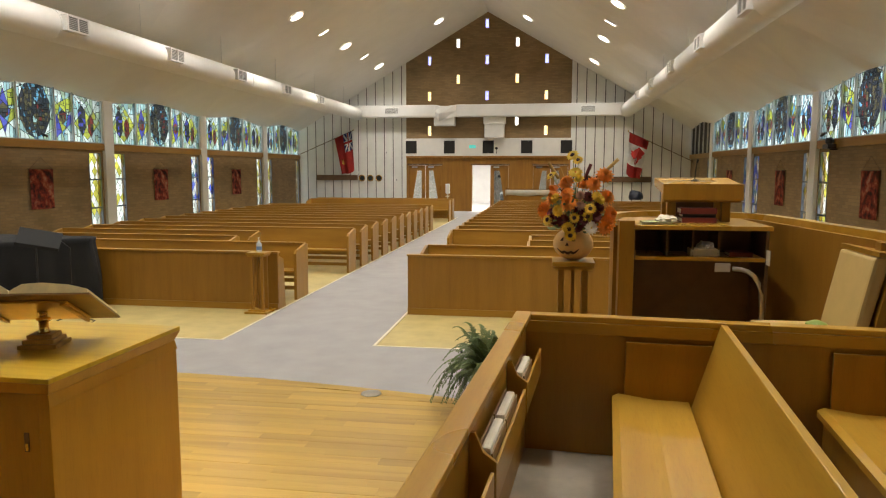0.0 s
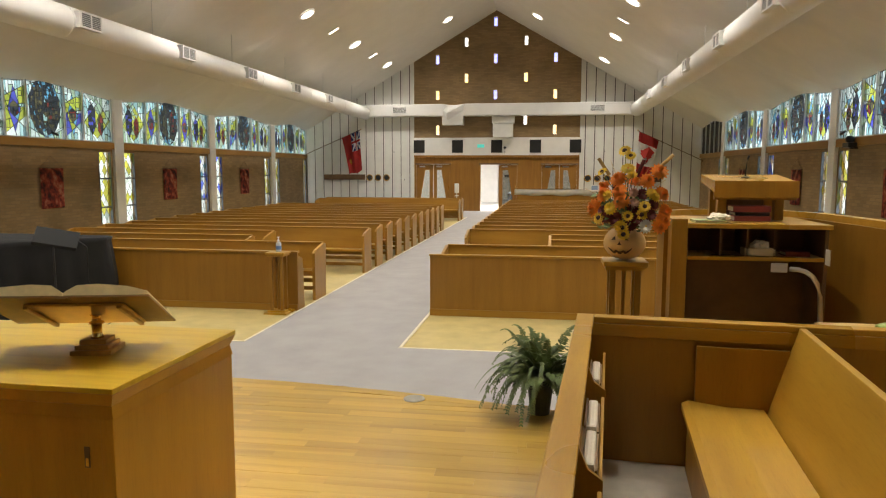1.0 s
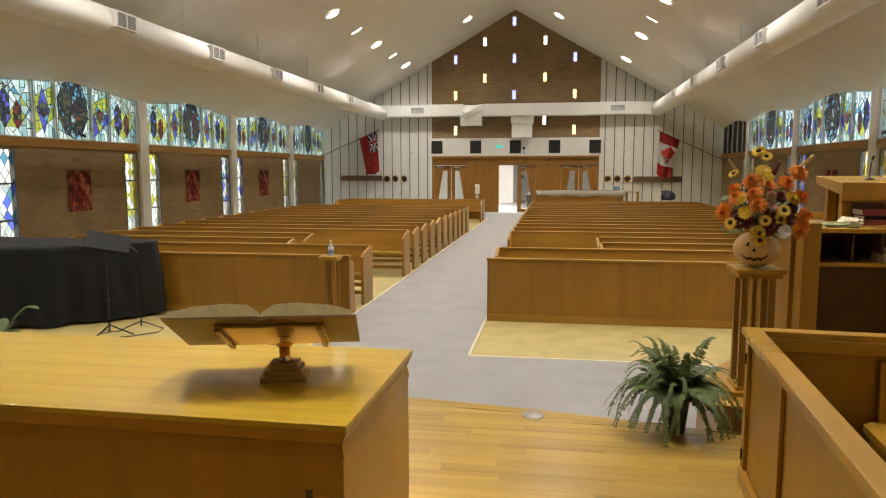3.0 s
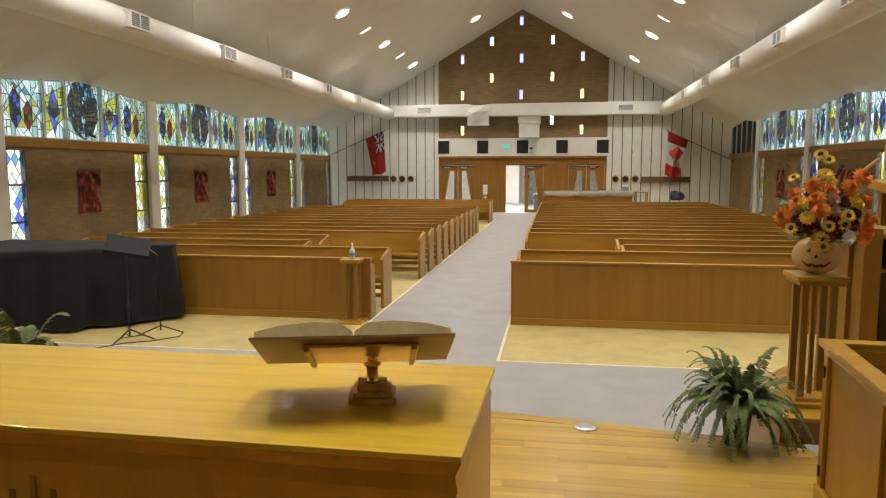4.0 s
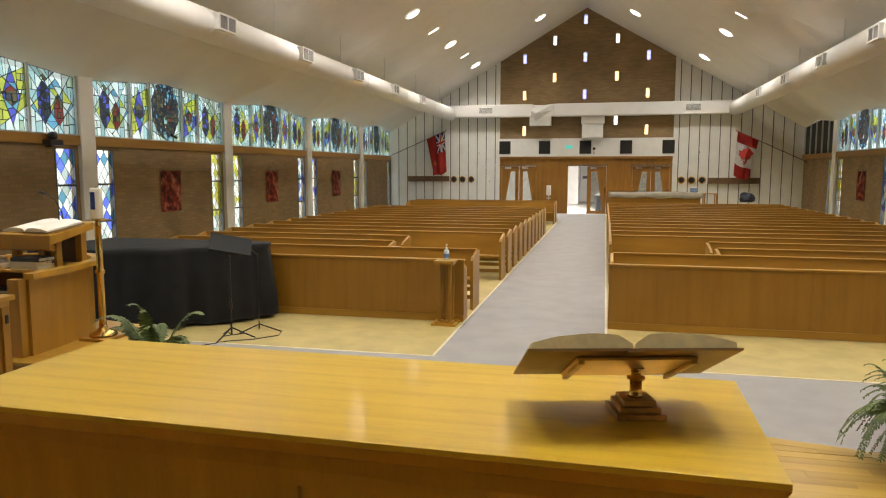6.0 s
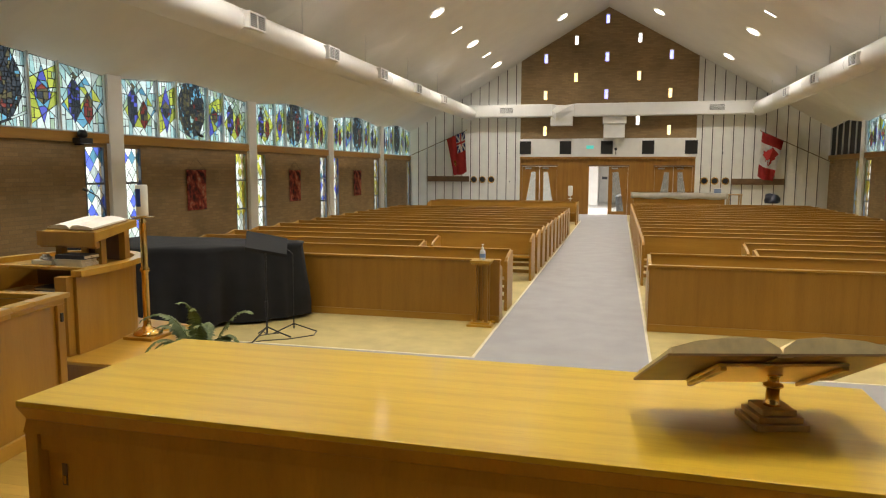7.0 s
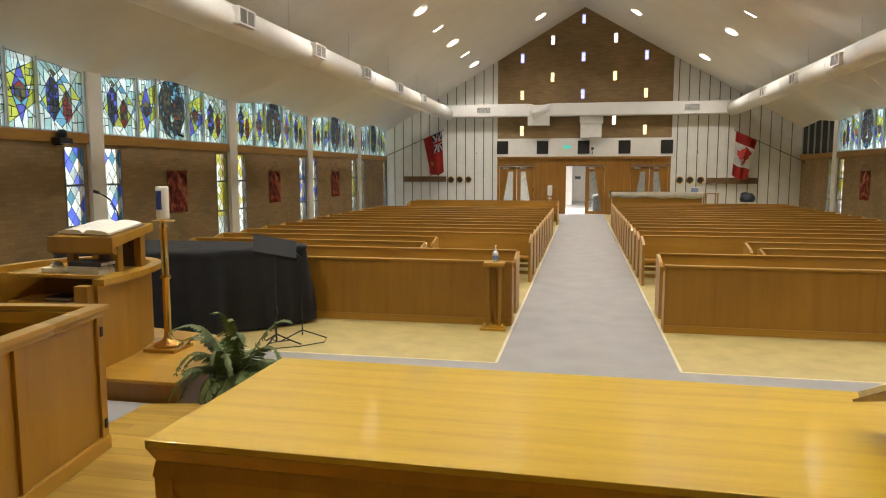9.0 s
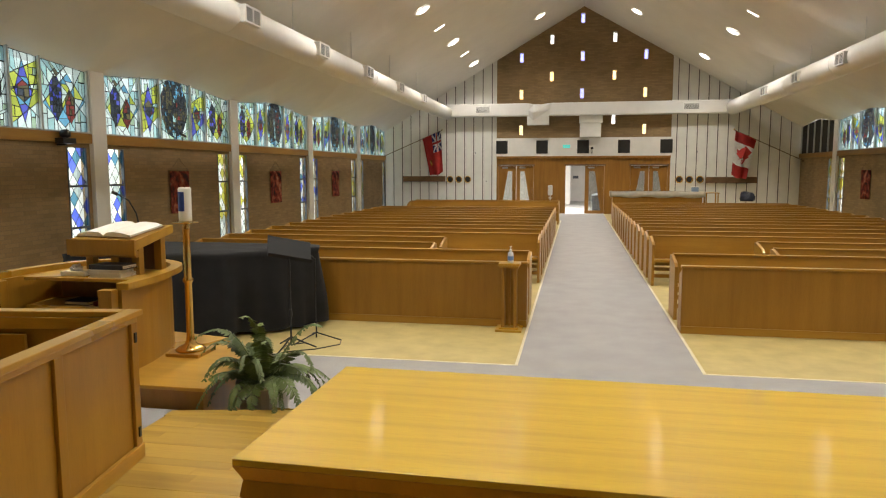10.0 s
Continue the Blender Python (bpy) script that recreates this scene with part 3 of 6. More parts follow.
def bay_window(side, n, y0, y1):
    """Five leaded lights between two columns, with mullions, sill and frame."""
    rng = random.Random(100 * n + (side > 0))
    wall = WALL_L if side < 0 else WALL_R
    win = thing("window_%d" % (n + 1 + (7 if side > 0 else 0)), (wall, (y0 + y1) / 2, 2.7), "stained glass window of five leaded lights in grey frames", "window", kind="structure")
    a, b = y0 + 0.225, min(y1 - 0.225, FAR - 0.06)
    wide = (b - a) / 5.04
    edges = [a + wide * e for e in (0, 1.19, 1.88, 3.16, 3.85, 5.04)]
    inward = -side

    def top(y):
        return eave_z(y) + 0.004

    def place(u, v, d):
        return (wall + inward * d, u, v)
    styles = ("figures", "narrow", "medallion", "narrow", "figures") if (side, n) != (-1, 1) else ("figures", "narrow", "group", "narrow", "pair")
    for i in range(5):
        u0, u1 = edges[i] + 0.022, edges[i + 1] - 0.022
        gb, lb = leaded(light_design(styles[i], u0, u1, 2.655, top, rng, side < 0 and (n + i) % 3 > 0), rng, place)
        pane = part("pane", gb, GLASS, win)
        pane.visible_shadow = True
        part("lead", lb, LEAD, pane, "black lead lines")
    for e in edges:
        part("mullion", boxes((wall - 0.05, wall + 0.05, e - 0.022, e + 0.022, 2.64, top(e) + 0.05)), ALU, win)
    part("bottom_rail", boxes((wall - 0.06, wall + 0.06, a - 0.02, b + 0.02, 2.64, 2.665)), ALU, win)


def slot_window(side, n, y0, y1, rng, cool):
    """A tall narrow leaded window beside a column."""
    wall = WALL_L if side < 0 else WALL_R
    win = thing("slot_window_%d" % n, (wall, (y0 + y1) / 2, 0.25), "tall narrow leaded window beside a white column", "window", kind="structure")
    pieces = [([(y0, 0.25), (y1, 0.25), (y1, 2.38), (y0, 2.38)], ("mix", FROST, FROST, FROST, PALE))]
    # a lattice of tall diamonds, paler towards the floor
    for k in range(-2, 11):
        for rise in (0.72, -0.72):
            v = 0.25 + k * 0.30
            cut = []
            for poly, tint in pieces:
                cut += [(p, tint) for p in clip(poly, (y0, v - rise / 2), (y1, v + rise / 2)) if p and area_of(p) > 1e-5]
            pieces = cut
    high = ("mix", FROST, ROYAL, FROST, SKYB, FROST, PALE) if cool else ("mix", FROST, LEMON, FROST, FROST, LEMON)
    pieces = [(p, high if sum(q[1] for q in p) / len(p) > 0.8 else tint) for p, tint in pieces]
    inward = -side
    gb, lb = leaded(pieces, rng, lambda u, v, d: (wall + side * 0.02 + inward * d, u, v), 0.004)
    pane = part("pane", gb, GLASS, win)
    part("lead", lb, LEAD, pane, "black lead lines")
    for z in (0.92, 1.68):
        part("crossbar", boxes((wall + side * 0.02 - 0.02, wall + side * 0.02 + 0.02, y0, y1, z - 0.02, z + 0.02)), GREY_PLASTIC, win)
    for y in (y0, y1 - 0.025):
        part("jamb", boxes((wall + side * 0.02 - 0.03, wall + side * 0.02 + 0.03, y, y + 0.025, 0.25, 2.38)), GREY_PLASTIC, win)


def side_walls():
    k = 0
    rng = random.Random(7)
    for side, wall, name in ((-1, WALL_L, "wall_west"), (1, WALL_R, "wall_east")):
        holes, slots = [], []
        for i, y in enumerate(COLUMNS):
            for y0, y1 in ((y - 0.82, y - 0.30), (y + 0.28, y + 0.80)):
                if y0 > 0:
                    holes.append((y0, y1, 0.25, 2.38)), slots.append((y0, y1, i))
        if side < 0:
            holes.append((FAR - 0.5, FAR - 0.12, 0.25, 2.38)), slots.append((FAR - 0.5, FAR - 0.12, 0))
        a, b = sorted((wall, wall + side * 0.12))
        whole(name, grid_wall(bmesh.new(), BACK, FAR + 0.2, -0.3, 2.46, holes, "x", a, b), BRICK, "brown brick side wall below stained glass", "wall", kind="structure")
        for y0, y1, i in slots:
            k += 1
            slot_window(side, k, y0, y1, rng, i % 2 == 1)
        for i, (y0, y1) in enumerate(BAYS):
            y2 = min(y1, FAR)
            c, d = sorted((wall + side * 0.25, wall - side * 0.07))
            beam = whole("sill_beam", boxes((c, d, y0 + 0.2, y2 - (0.2 if y1 < FAR else 0.01), 2.46, 2.64), bevel=0.008), BEAM_WOOD,
                         "oak sill beam under the stained glass", "sill", "sill beams", "structure")
            if y1 > 0 and not (side > 0 and i == len(BAYS) - 1):
                bay_window(side, i, y0, y1)
        for y in COLUMNS:
            c, d = sorted((wall + side * 0.3, wall - side * 0.09))
            whole("column", boxes((c, d, y - 0.2, y + 0.2, 0, 3.84), bevel=0.012), WHITE, "square white-painted column between the windows", "column", "side columns", "structure")


side_walls()


def louvre_panel():
    """The dark boarded bay at the far end of the east wall."""
    t = thing("dark_window_panel", (WALL_R, 31, 2.64), "dark unlit window panel with grey mullions", "window", kind="structure")
    y0, y1 = 28.65 + 0.19, FAR - 0.05
    part("backing", prism(bmesh.new(), [(y0, 2.64), (y1, 2.64), (y1, eave_z(y1)), ((y0 + y1) / 2, eave_z((y0 + y1) / 2)), (y0, eave_z(y0))], "x", WALL_R + 0.02, WALL_R + 0.06), SPEAKER, t)
    for i in range(6):
        y = y0 + (y1 - y0) * i / 5
        part("mullion", boxes((WALL_R - 0.03, WALL_R + 0.02, y - 0.02, y + 0.02, 2.64, eave_z(min(max(y, y0), y1)))), ALU, t)


louvre_panel()


# ---- far wall ----
BRICK_L, BRICK_R = -4.03, 3.64
SLOTS = [(CX - 0.04, 8.65), (-1.58, 7.78), (1.16, 7.78), (-2.93, 7.01), (CX - 0.03, 7.01), (2.5, 7.01), (-1.58, 6.15), (1.16, 6.15),
         (-2.93, 5.38), (CX - 0.03, 5.38), (2.5, 5.38), (1.16, 4.22), (-2.93, 3.78), (2.5, 3.78)]


def far_wall():
    holes = [(x - 0.085, x + 0.085, z - 0.21, z + 0.21) for x, z in SLOTS]
    bm = under_roof(grid_wall(bmesh.new(), BRICK_L, BRICK_R, 3.42, RIDGE + 0.3, holes, "y", FAR, FAR + 0.3))
    whole("wall_north", bm, BRICK, "brown brick gable wall pierced by small slots", "wall", kind="structure")
    for i, (x, z) in enumerate(SLOTS):
        t = thing("slot_pane_%d" % (i + 1), (x, FAR + 0.12, z), "small upright slot window in the brick gable", "window", kind="structure")
        bm = bmesh.new()
        w = 0.07
        box(bm, x - w, x + w, FAR + 0.14, FAR + 0.15, z - 0.195, z + 0.195)
        part("pane", bm, VIOLET if i in (0, 3, 4, 5, 9) else AMBER if i in (6, 7, 8, 10, 12, 13) else CLEAR, t)
        part("slot_frame", boxes((x - 0.085, x - w, FAR + 0.1, FAR + 0.2, z - 0.21, z + 0.21), (x + w, x + 0.085, FAR + 0.1, FAR + 0.2, z - 0.21, z + 0.21)), ALU, t)
    # white band with loudspeakers
    whole("white_band", boxes((BRICK_L, BRICK_R, FAR - 0.02, FAR + 0.3, 2.60, 3.42), bevel=0.006), WHITE, "white painted band above the entrance doors", "wall", kind="structure")
    for x in (-3.79, -1.97, -0.14, 1.64, 3.45):
        t = thing("wall_speaker", (x, FAR - 0.02, 2.72), "black cloth-faced square wall loudspeaker", "loudspeaker", "wall speakers")
        part("case", boxes((x - 0.26, x + 0.26, FAR - 0.05, FAR - 0.015, 2.72, 3.31), bevel=0.008), BLACK_METAL, t)
        part("grille_cloth", boxes((x - 0.235, x + 0.235, FAR - 0.062, FAR - 0.045, 2.745, 3.285), bevel=0.005), SPEAKER, t)
    whole("door_ledge", boxes((BRICK_L, BRICK_R, FAR - 0.10, FAR + 0.3, 2.50, 2.60), bevel=0.008), DOOR_WOOD, "oak ledge over the entrance doors", "trim", kind="structure")
    # boarded flanks
    for name, x0, x1 in (("boarding_west", WALL_L, BRICK_L), ("boarding_east", BRICK_R, WALL_R)):
        t = whole(name, under_roof(grid_wall(bmesh.new(), x0 - 0.001, x1 + 0.001, 0, 7.6, [], "y", FAR + 0.02, FAR + 0.3)), GROOVE,
                  "white vertical boards with dark grooves", "wall", kind="structure")
        step, count = 0.424, 14
        for i in range(count):
            a = -4.25 - i * step if x1 == BRICK_L else 3.88 + (i - 1) * step
            bm = under_roof(boxes((max(a + 0.02, x0 + 0.005), min(a + step - 0.02, x1 - 0.005), FAR - 0.012 + rnd(0, 0.004), FAR + 0.02, 0.02, 7.6)), 0.04)
            part("board", bm, BOARD, t)


far_wall()


def swing_door(x0, x1, y, glass, hinge_label, open_angle=0.0):
    """One oak leaf with a tapering pane; glass gives the pane's bottom and top edges."""
    t = thing("door_leaf", (x0, y, 0), hinge_label, "door", "entrance doors", "structure")
    bm = bmesh.new()
    (b0, b1), (t0, t1), z0, z1 = glass
    xs = [x0 + 0.01, x1 - 0.01]
    outer = [(xs[0], 0.01), (xs[1], 0.01), (xs[1], 2.16), (xs[0], 2.16)]
    inner = [(b0, z0), (b1, z0), (t1, z1), (t0, z1)]
    for w in (y, y + 0.05):
        o, i = [bm.verts.new((u, w, z)) for u, z in outer], [bm.verts.new((u, w, z)) for u, z in inner]
        for k in range(4):
            bm.faces.new((o[k], o[(k + 1) % 4], i[(k + 1) % 4], i[k]))
    bm.verts.ensure_lookup_table()
    for k in range(4):
        bm.faces.new([bm.verts[j] for j in (k, (k + 1) % 4, 8 + (k + 1) % 4, 8 + k)])
        bm.faces.new([bm.verts[j] for j in (4 + k, 4 + (k + 1) % 4, 12 + (k + 1) % 4, 12 + k)])
    bmesh.ops.recalc_face_normals(bm, faces=bm.faces[:])
    part("leaf", bm, DOOR_WOOD, t)
    part("pane", prism(bmesh.new(), inner, "y", y + 0.02, y + 0.028), CLEAR, t)
    part("closer", boxes((x0 + 0.15, x0 + 0.42, y - 0.05, y - 0.002, 2.05, 2.11), bevel=0.006), STEEL, t, "grey door closer")
    part("pull", boxes((x1 - 0.09, x1 - 0.06, y - 0.05, y - 0.002, 0.95, 1.2), bevel=0.006), BRASS, t, "brass pull handle")
    if open_angle:
        t.rotation_euler.z = radians(open_angle)
    return t


def entrance():
    y = FAR + 0.06
    holes = [(-3.93, -2.33, 0, 2.17), (-0.90, 0.82, 0, 2.17), (1.95, 3.55, 0, 2.17)]
    whole("wall_entrance", grid_wall(bmesh.new(), BRICK_L, BRICK_R, 0, 2.50, holes, "y", FAR, FAR + 0.3), DOOR_WOOD, "oak panelled wall between the entrance doors", "wall", kind="structure")
    for i, (x0, x1, _, _) in enumerate(holes):
        c = (x0 + x1) / 2
        part("door_head", boxes((x0 - 0.05, x1 + 0.05, FAR - 0.03, FAR - 0.002, 2.17, 2.24), bevel=0.005), DARK_OR_SHADED_WOOD, thing("door_frame_%d" % (i + 1), (c, FAR, 0), "dark oak door frame", "door frame", kind="structure"))
        if i == 1:
            swing_door(x0, c, y, ((x0 + 0.12, c - 0.35), (x0 + 0.3, c - 0.35), 0.45, 1.9), "oak door leaf standing open to the hall", 100.0)
        else:
            swing_door(x0, c, y, ((x0 + 0.15, c - 0.18), (x0 + 0.42, c - 0.18), 0.35, 1.92), "oak door leaf with a tapering glass pane")
        swing_door(c, x1, y, ((c + 0.18, x1 - 0.15), (c + 0.18, x1 - 0.42), 0.35 if i != 1 else 0.15, 1.92), "oak door leaf with a tapering glass pane")
    # the hall behind
    whole("hall_wall", boxes((-0.75, 6.6, FAR + 13.0, FAR + 13.2, 0, 3.0), (-7.2, -7.0, FAR + 0.3, FAR + 9.0, 0, 3.0), (-7.2, -0.75, FAR + 9.0, FAR + 9.2, 0, 3.0),
                              (-0.95, -0.75, FAR + 9.2, FAR + 13.2, 0, 3.0), (6.6, 6.8, FAR + 0.3, FAR + 13.2, 0, 3.0)), WHITE,
          "plain white walls of the entrance hall", "wall", kind="structure")
    whole("hall_ceiling", boxes((-7.2, 6.8, FAR + 0.3, FAR + 13.2, 3.001, 3.15)), WHITE, "plain white hall ceiling", "ceiling", kind="structure")
    whole("hall_floor", boxes((-7.0, 6.6, FAR, FAR + 13.0, 0, 0.006)), plain("hall_floor_vinyl", (0.45, 0.44, 0.42), 0.35), "pale grey vinyl hall floor", "floor", kind="structure")
    t = thing("hall_light", (CX, FAR + 2.5, 2.98), "white ceiling light of the entrance hall", "lamp")
    part("diffuser", boxes((CX - 1.2, CX + 1.2, FAR + 2.3, FAR + 2.7, 2.95, 2.99), bevel=0.01), LAMP_FACE, t)
    # Added fill, far wider than the fitting; also replaces daylight of unbuilt hall windows.
    area_light("hall_lamp", pose(CX, FAR + 2.5, 2.93), 11.0, 3.0, 1150, (1, 0.97, 0.93))
    t = thing("wall_notice", (-0.5, FAR + 12.98, 1.5), "small dark notice on the hall wall", "notice")
    part("board", boxes((-0.62, -0.28, FAR + 12.97, FAR + 12.995, 1.45, 1.62), bevel=0.004), GREY_PLASTIC, t)
    t = thing("waste_bin", (0.55, FAR + 1.6, 0), "dark grey plastic waste bin in the hall", "bin")
    part("bin_body", lathe(bmesh.new(), [(0.2, 0.01), (0.25, 0.7), (0.26, 0.72)], (0.55, FAR + 1.6, 0)), GREY_PLASTIC, t, smooth=True)
    part("bin_lid", lathe(bmesh.new(), [(0.27, 0.72), (0.27, 0.77), (0.15, 0.86), (0.02, 0.88)], (0.55, FAR + 1.6, 0)), GREY_PLASTIC, t, smooth=True)
    # exit sign and gable fittings
    t = thing("exit_sign", (-0.88, FAR - 0.02, 2.95), "small lit green exit sign on the white band", "sign")
    part("sign_case", boxes((-1.05, -0.7, FAR - 0.06, FAR - 0.015, 2.94, 3.12), bevel=0.006), WHITE, t)
    part("sign_face", boxes((-1.035, -0.715, FAR - 0.066, FAR - 0.058, 2.955, 3.105)), SIGN_GLOW, t)
    t = thing("bell_lamp", (0.25, FAR, 2.75), "small black wall camera beside a loudspeaker", "camera")
    part("arm", tube(bmesh.new(), [(0.25, FAR - 0.02, 2.72), (0.25, FAR - 0.1, 2.75), (0.25, FAR - 0.1, 2.9)], 0.02), BLACK_METAL, t)
    part("head", lathe(bmesh.new(), [(0.05, 0), (0.07, 0.05), (0.05, 0.1)], (0.25, FAR - 0.1, 2.9), 12), BLACK_METAL, t)


entrance()
whole("wall_south", under_roof(grid_wall(bmesh.new(), WALL_L, WALL_R, -0.3, RIDGE + 0.3, [], "y", BACK - 0.3, BACK)), BRICK, "plain brick chancel wall", "wall", kind="structure")


def ducts():
    for side, x, zc, r in ((-1, -6.3, 4.56, 0.29), (1, 6.08, 4.61, 0.305)):
        t = thing("air_duct", (x, 14, zc), "round white air duct hung along the nave", "air duct", "ventilation ducts", "structure")
        bm = bmesh.new()
        ys = [BACK + 0.02 + i * (FAR - 0.35 - BACK) / 9 for i in range(10)]
        tube(bm, [(x, y, zc) for y in ys], r, 24)
        part("pipe", bm, DUCT, t, smooth=True)
        for y in ys[1:-1]:
            part("seam", tube(bmesh.new(), [(x, y - 0.02, zc), (x, y + 0.02, zc)], r + 0.006, 24), DUCT, t)
        for i in range(7):
            y = 5.0 + i * 3.53
            s = 1 if side < 0 else -1
            g = part("vent", boxes((x + s * 0.20, x + s * 0.355, y - 0.31, y + 0.31, 4.45, 4.74), bevel=0.01) if s > 0 else boxes((x - 0.355, x - 0.20, y - 0.31, y + 0.31, 4.45, 4.74), bevel=0.01),
                     DUCT, t, "white side grille on the duct")
            f = x + s * 0.357
            # A flat dark plate, coloured as the shade behind the slats.
            part("vent_opening", boxes((min(f, f + s * 0.004), max(f, f + s * 0.004), y - 0.27, y + 0.27, 4.48, 4.71)), GRILLE_DARK, g)
            for ya, yb, za, zb in ((-0.31, -0.27, 4.45, 4.74), (0.27, 0.31, 4.45, 4.74), (-0.012, 0.012, 4.48, 4.71), (-0.27, 0.27, 4.45, 4.48), (-0.27, 0.27, 4.71, 4.74)):
                part("grille_frame", boxes((min(f, f + s * 0.02), max(f, f + s * 0.02), y + ya, y + yb, za, zb)), DUCT, g)
            for k in range(1, 7):
                z = 4.48 + 0.23 * k / 7
                part("slat", boxes((min(f + s * 0.004, f + s * 0.012), max(f + s * 0.004, f + s * 0.012), y - 0.27, y + 0.27, z - 0.004, z + 0.004)), GRILLE_BLADE, g)
        for i in range(8):
            y = 3.0 + i * 3.9
            part("hanger", tube(bmesh.new(), [(x, y, zc + r - 0.01), (x, y, roof_z(x) + 0.02)], 0.008, 6), STEEL, t)
    # the cross duct on the far wall, with its folded middle
    t = thing("cross_duct", (CX, FAR - 0.3, 4.60), "boxy white cross duct with folded middle on the gable", "air duct", kind="structure")
    y0, y1 = FAR - 0.6, FAR - 0.03
    part("duct_box", boxes((-6.5, -2.55, y0, y1, 4.38, 4.93), bevel=0.05), DUCT, t)
    part("duct_box", boxes((-1.6, 6.1, y0, y1, 4.38, 4.93), bevel=0.05), DUCT, t)
    bm = bmesh.new()
    ring = []
    for x, d, dz in ((-2.56, 0, 0), (-2.35, 0.28, -0.24), (-1.59, 0, 0)):
        ring.append([bm.verts.new((x, y, z)) for y, z in ((y0 - d * 0.3, 4.40 + dz), (y0 - d, 4.64 + dz * 0.6), (y0, 4.92 + dz * 0.4), (y1, 4.92), (y1, 4.40))])
    for a, b in zip(ring, ring[1:]):
        for k in range(5):
            bm.faces.new((a[k], a[(k + 1) % 5], b[(k + 1) % 5], b[k]))
    bm.faces.new(ring[0]), bm.faces.new(ring[-1][::-1])
    bmesh.ops.recalc_face_normals(bm, faces=bm.faces[:])
    part("fold", bm, DUCT, t)
    part("outlet_box", boxes((-2.62, -1.66, FAR - 0.56, FAR - 0.04, 3.98, 4.37), bevel=0.012), WHITE, t)
    part("riser", boxes((-0.3, 0.62, FAR - 0.34, FAR - 0.025, 3.423, 4.05), bevel=0.015), WHITE, t)
    part("riser_collar", boxes((-0.34, 0.68, FAR - 0.4, FAR - 0.025, 4.051, 4.379), bevel=0.015), WHITE, t)
    for x in (-4.6, 4.36):
        v = part("vent", boxes((x - 0.34, x + 0.34, y0 - 0.03, y0 + 0.02, 4.52, 4.82), bevel=0.008), DUCT, t)
        # No real hole: the plate's dark colour gives the shaded opening.
        part("vent_opening", boxes((x - 0.3, x + 0.3, y0 - 0.036, y0 - 0.028, 4.55, 4.79)), GRILLE_DARK, v)
        for k in range(5):
            part("slat", boxes((x - 0.3, x + 0.3, y0 - 0.046, y0 - 0.03, 4.575 + k * 0.048, 4.59 + k * 0.048)), DUCT, v)


ducts()


def ceiling_lights():
    tilt = math.degrees(math.atan(SLOPE))
    def fitting(name, w, l, label):
        t = thing(name, (0, 0, 0), label, "lamp", "ceiling lights")
        part("trim_ring", lathe(bmesh.new(), [(w + 0.05, -0.02), (w + 0.04, -0.045), (w + 0.005, -0.045), (w, -0.02)], segs=24), PLASTIC, t, smooth=True)
        part("lens", lathe(bmesh.new(), [(w, -0.012), (w, -0.038), (w * 0.5, -0.055), (0.01, -0.06)], segs=24), LAMP_FACE, t, "glowing lens", smooth=True)
        return t
    first = None
    for x, y in DOWNLIGHTS:
        m = pose(x, y, roof_z(x), 0, tilt if x > CX else -tilt, 0)
        if first is None:
            first = fitting("ceiling_downlight", 0.2, 0.2, "round recessed ceiling downlight, lit")
            first.matrix_basis = m
        else:
            copy_thing(first, m)
    strip = None
    for y, xs in ((22.95, (-4.78,)), (28.08, (-4.77,)), (22.42, (4.47,))):
        for x in xs:
            m = pose(x, y, roof_z(x), 0, tilt if x > CX else -tilt, 0)
            if strip is None:
                strip = thing("ceiling_slot_light", (0, 0, 0), "short slim lit slot in the ceiling slope", "lamp", "ceiling slot lights")
                part("slot_trim", boxes((-0.2, 0.2, -0.06, 0.06, -0.03, -0.005), bevel=0.01), PLASTIC, strip)
                part("slot_lens", boxes((-0.17, 0.17, -0.035, 0.035, -0.04, -0.02), bevel=0.008), LAMP_FACE, strip)
                strip.matrix_basis = m
            else:
                copy_thing(strip, m)


ceiling_lights()


# ---- chancel platform ----
def edge_y(x):
    return 4.52 - 0.03 * x - 0.045 * x * x


def platform():
    xs = [-2.85 + 5.6 * i / 16 for i in range(17)]
    outline = [(-2.85, BACK + 0.01)] + [(2.75, BACK + 0.01)] + [(x, edge_y(x) - 0.03) for x in reversed(xs)]
    t = whole("chancel_platform", prism(bmesh.new(), outline, "z", 0.0, PLAT - 0.022), FLOOR_WOOD, "raised chancel floor of narrow oak strips", "floor", kind="structure")
    west = [(WALL_L + 0.02, BACK + 0.01), (-2.851, BACK + 0.01), (-2.851, 4.31), (WALL_L + 0.02, 4.31)]
    east = [(2.751, BACK + 0.01), (WALL_R - 0.02, BACK + 0.01), (WALL_R - 0.02, 4.23), (2.751, 4.23)]
    for name, outline in (("side_platform_west", west), ("side_platform_east", east)):
        whole(name, prism(bmesh.new(), outline, "z", 0.0, PLAT - 0.02, bevel=0.006), CARPET, "grey carpeted side of the chancel", "floor", kind="structure")
    bm = bmesh.new()
    rows = [(edge_y(x), x) for x in xs]
    for (ya, xa), (yb, xb) in zip(rows, rows[1:]):
        vs = [(xa, ya - 0.09), (xb, yb - 0.09), (xb, yb), (xa, ya)]
        lo, hi = [bm.verts.new((*v, PLAT - 0.03)) for v in vs], [bm.verts.new((*v, PLAT)) for v in vs]
        bm.faces.new(lo[::-1]), bm.faces.new(hi)
        for k in range(4):
            bm.faces.new((lo[k], lo[(k + 1) % 4], hi[(k + 1) % 4], hi[k]))
    bmesh.ops.remove_doubles(bm, verts=bm.verts[:], dist=0.001)
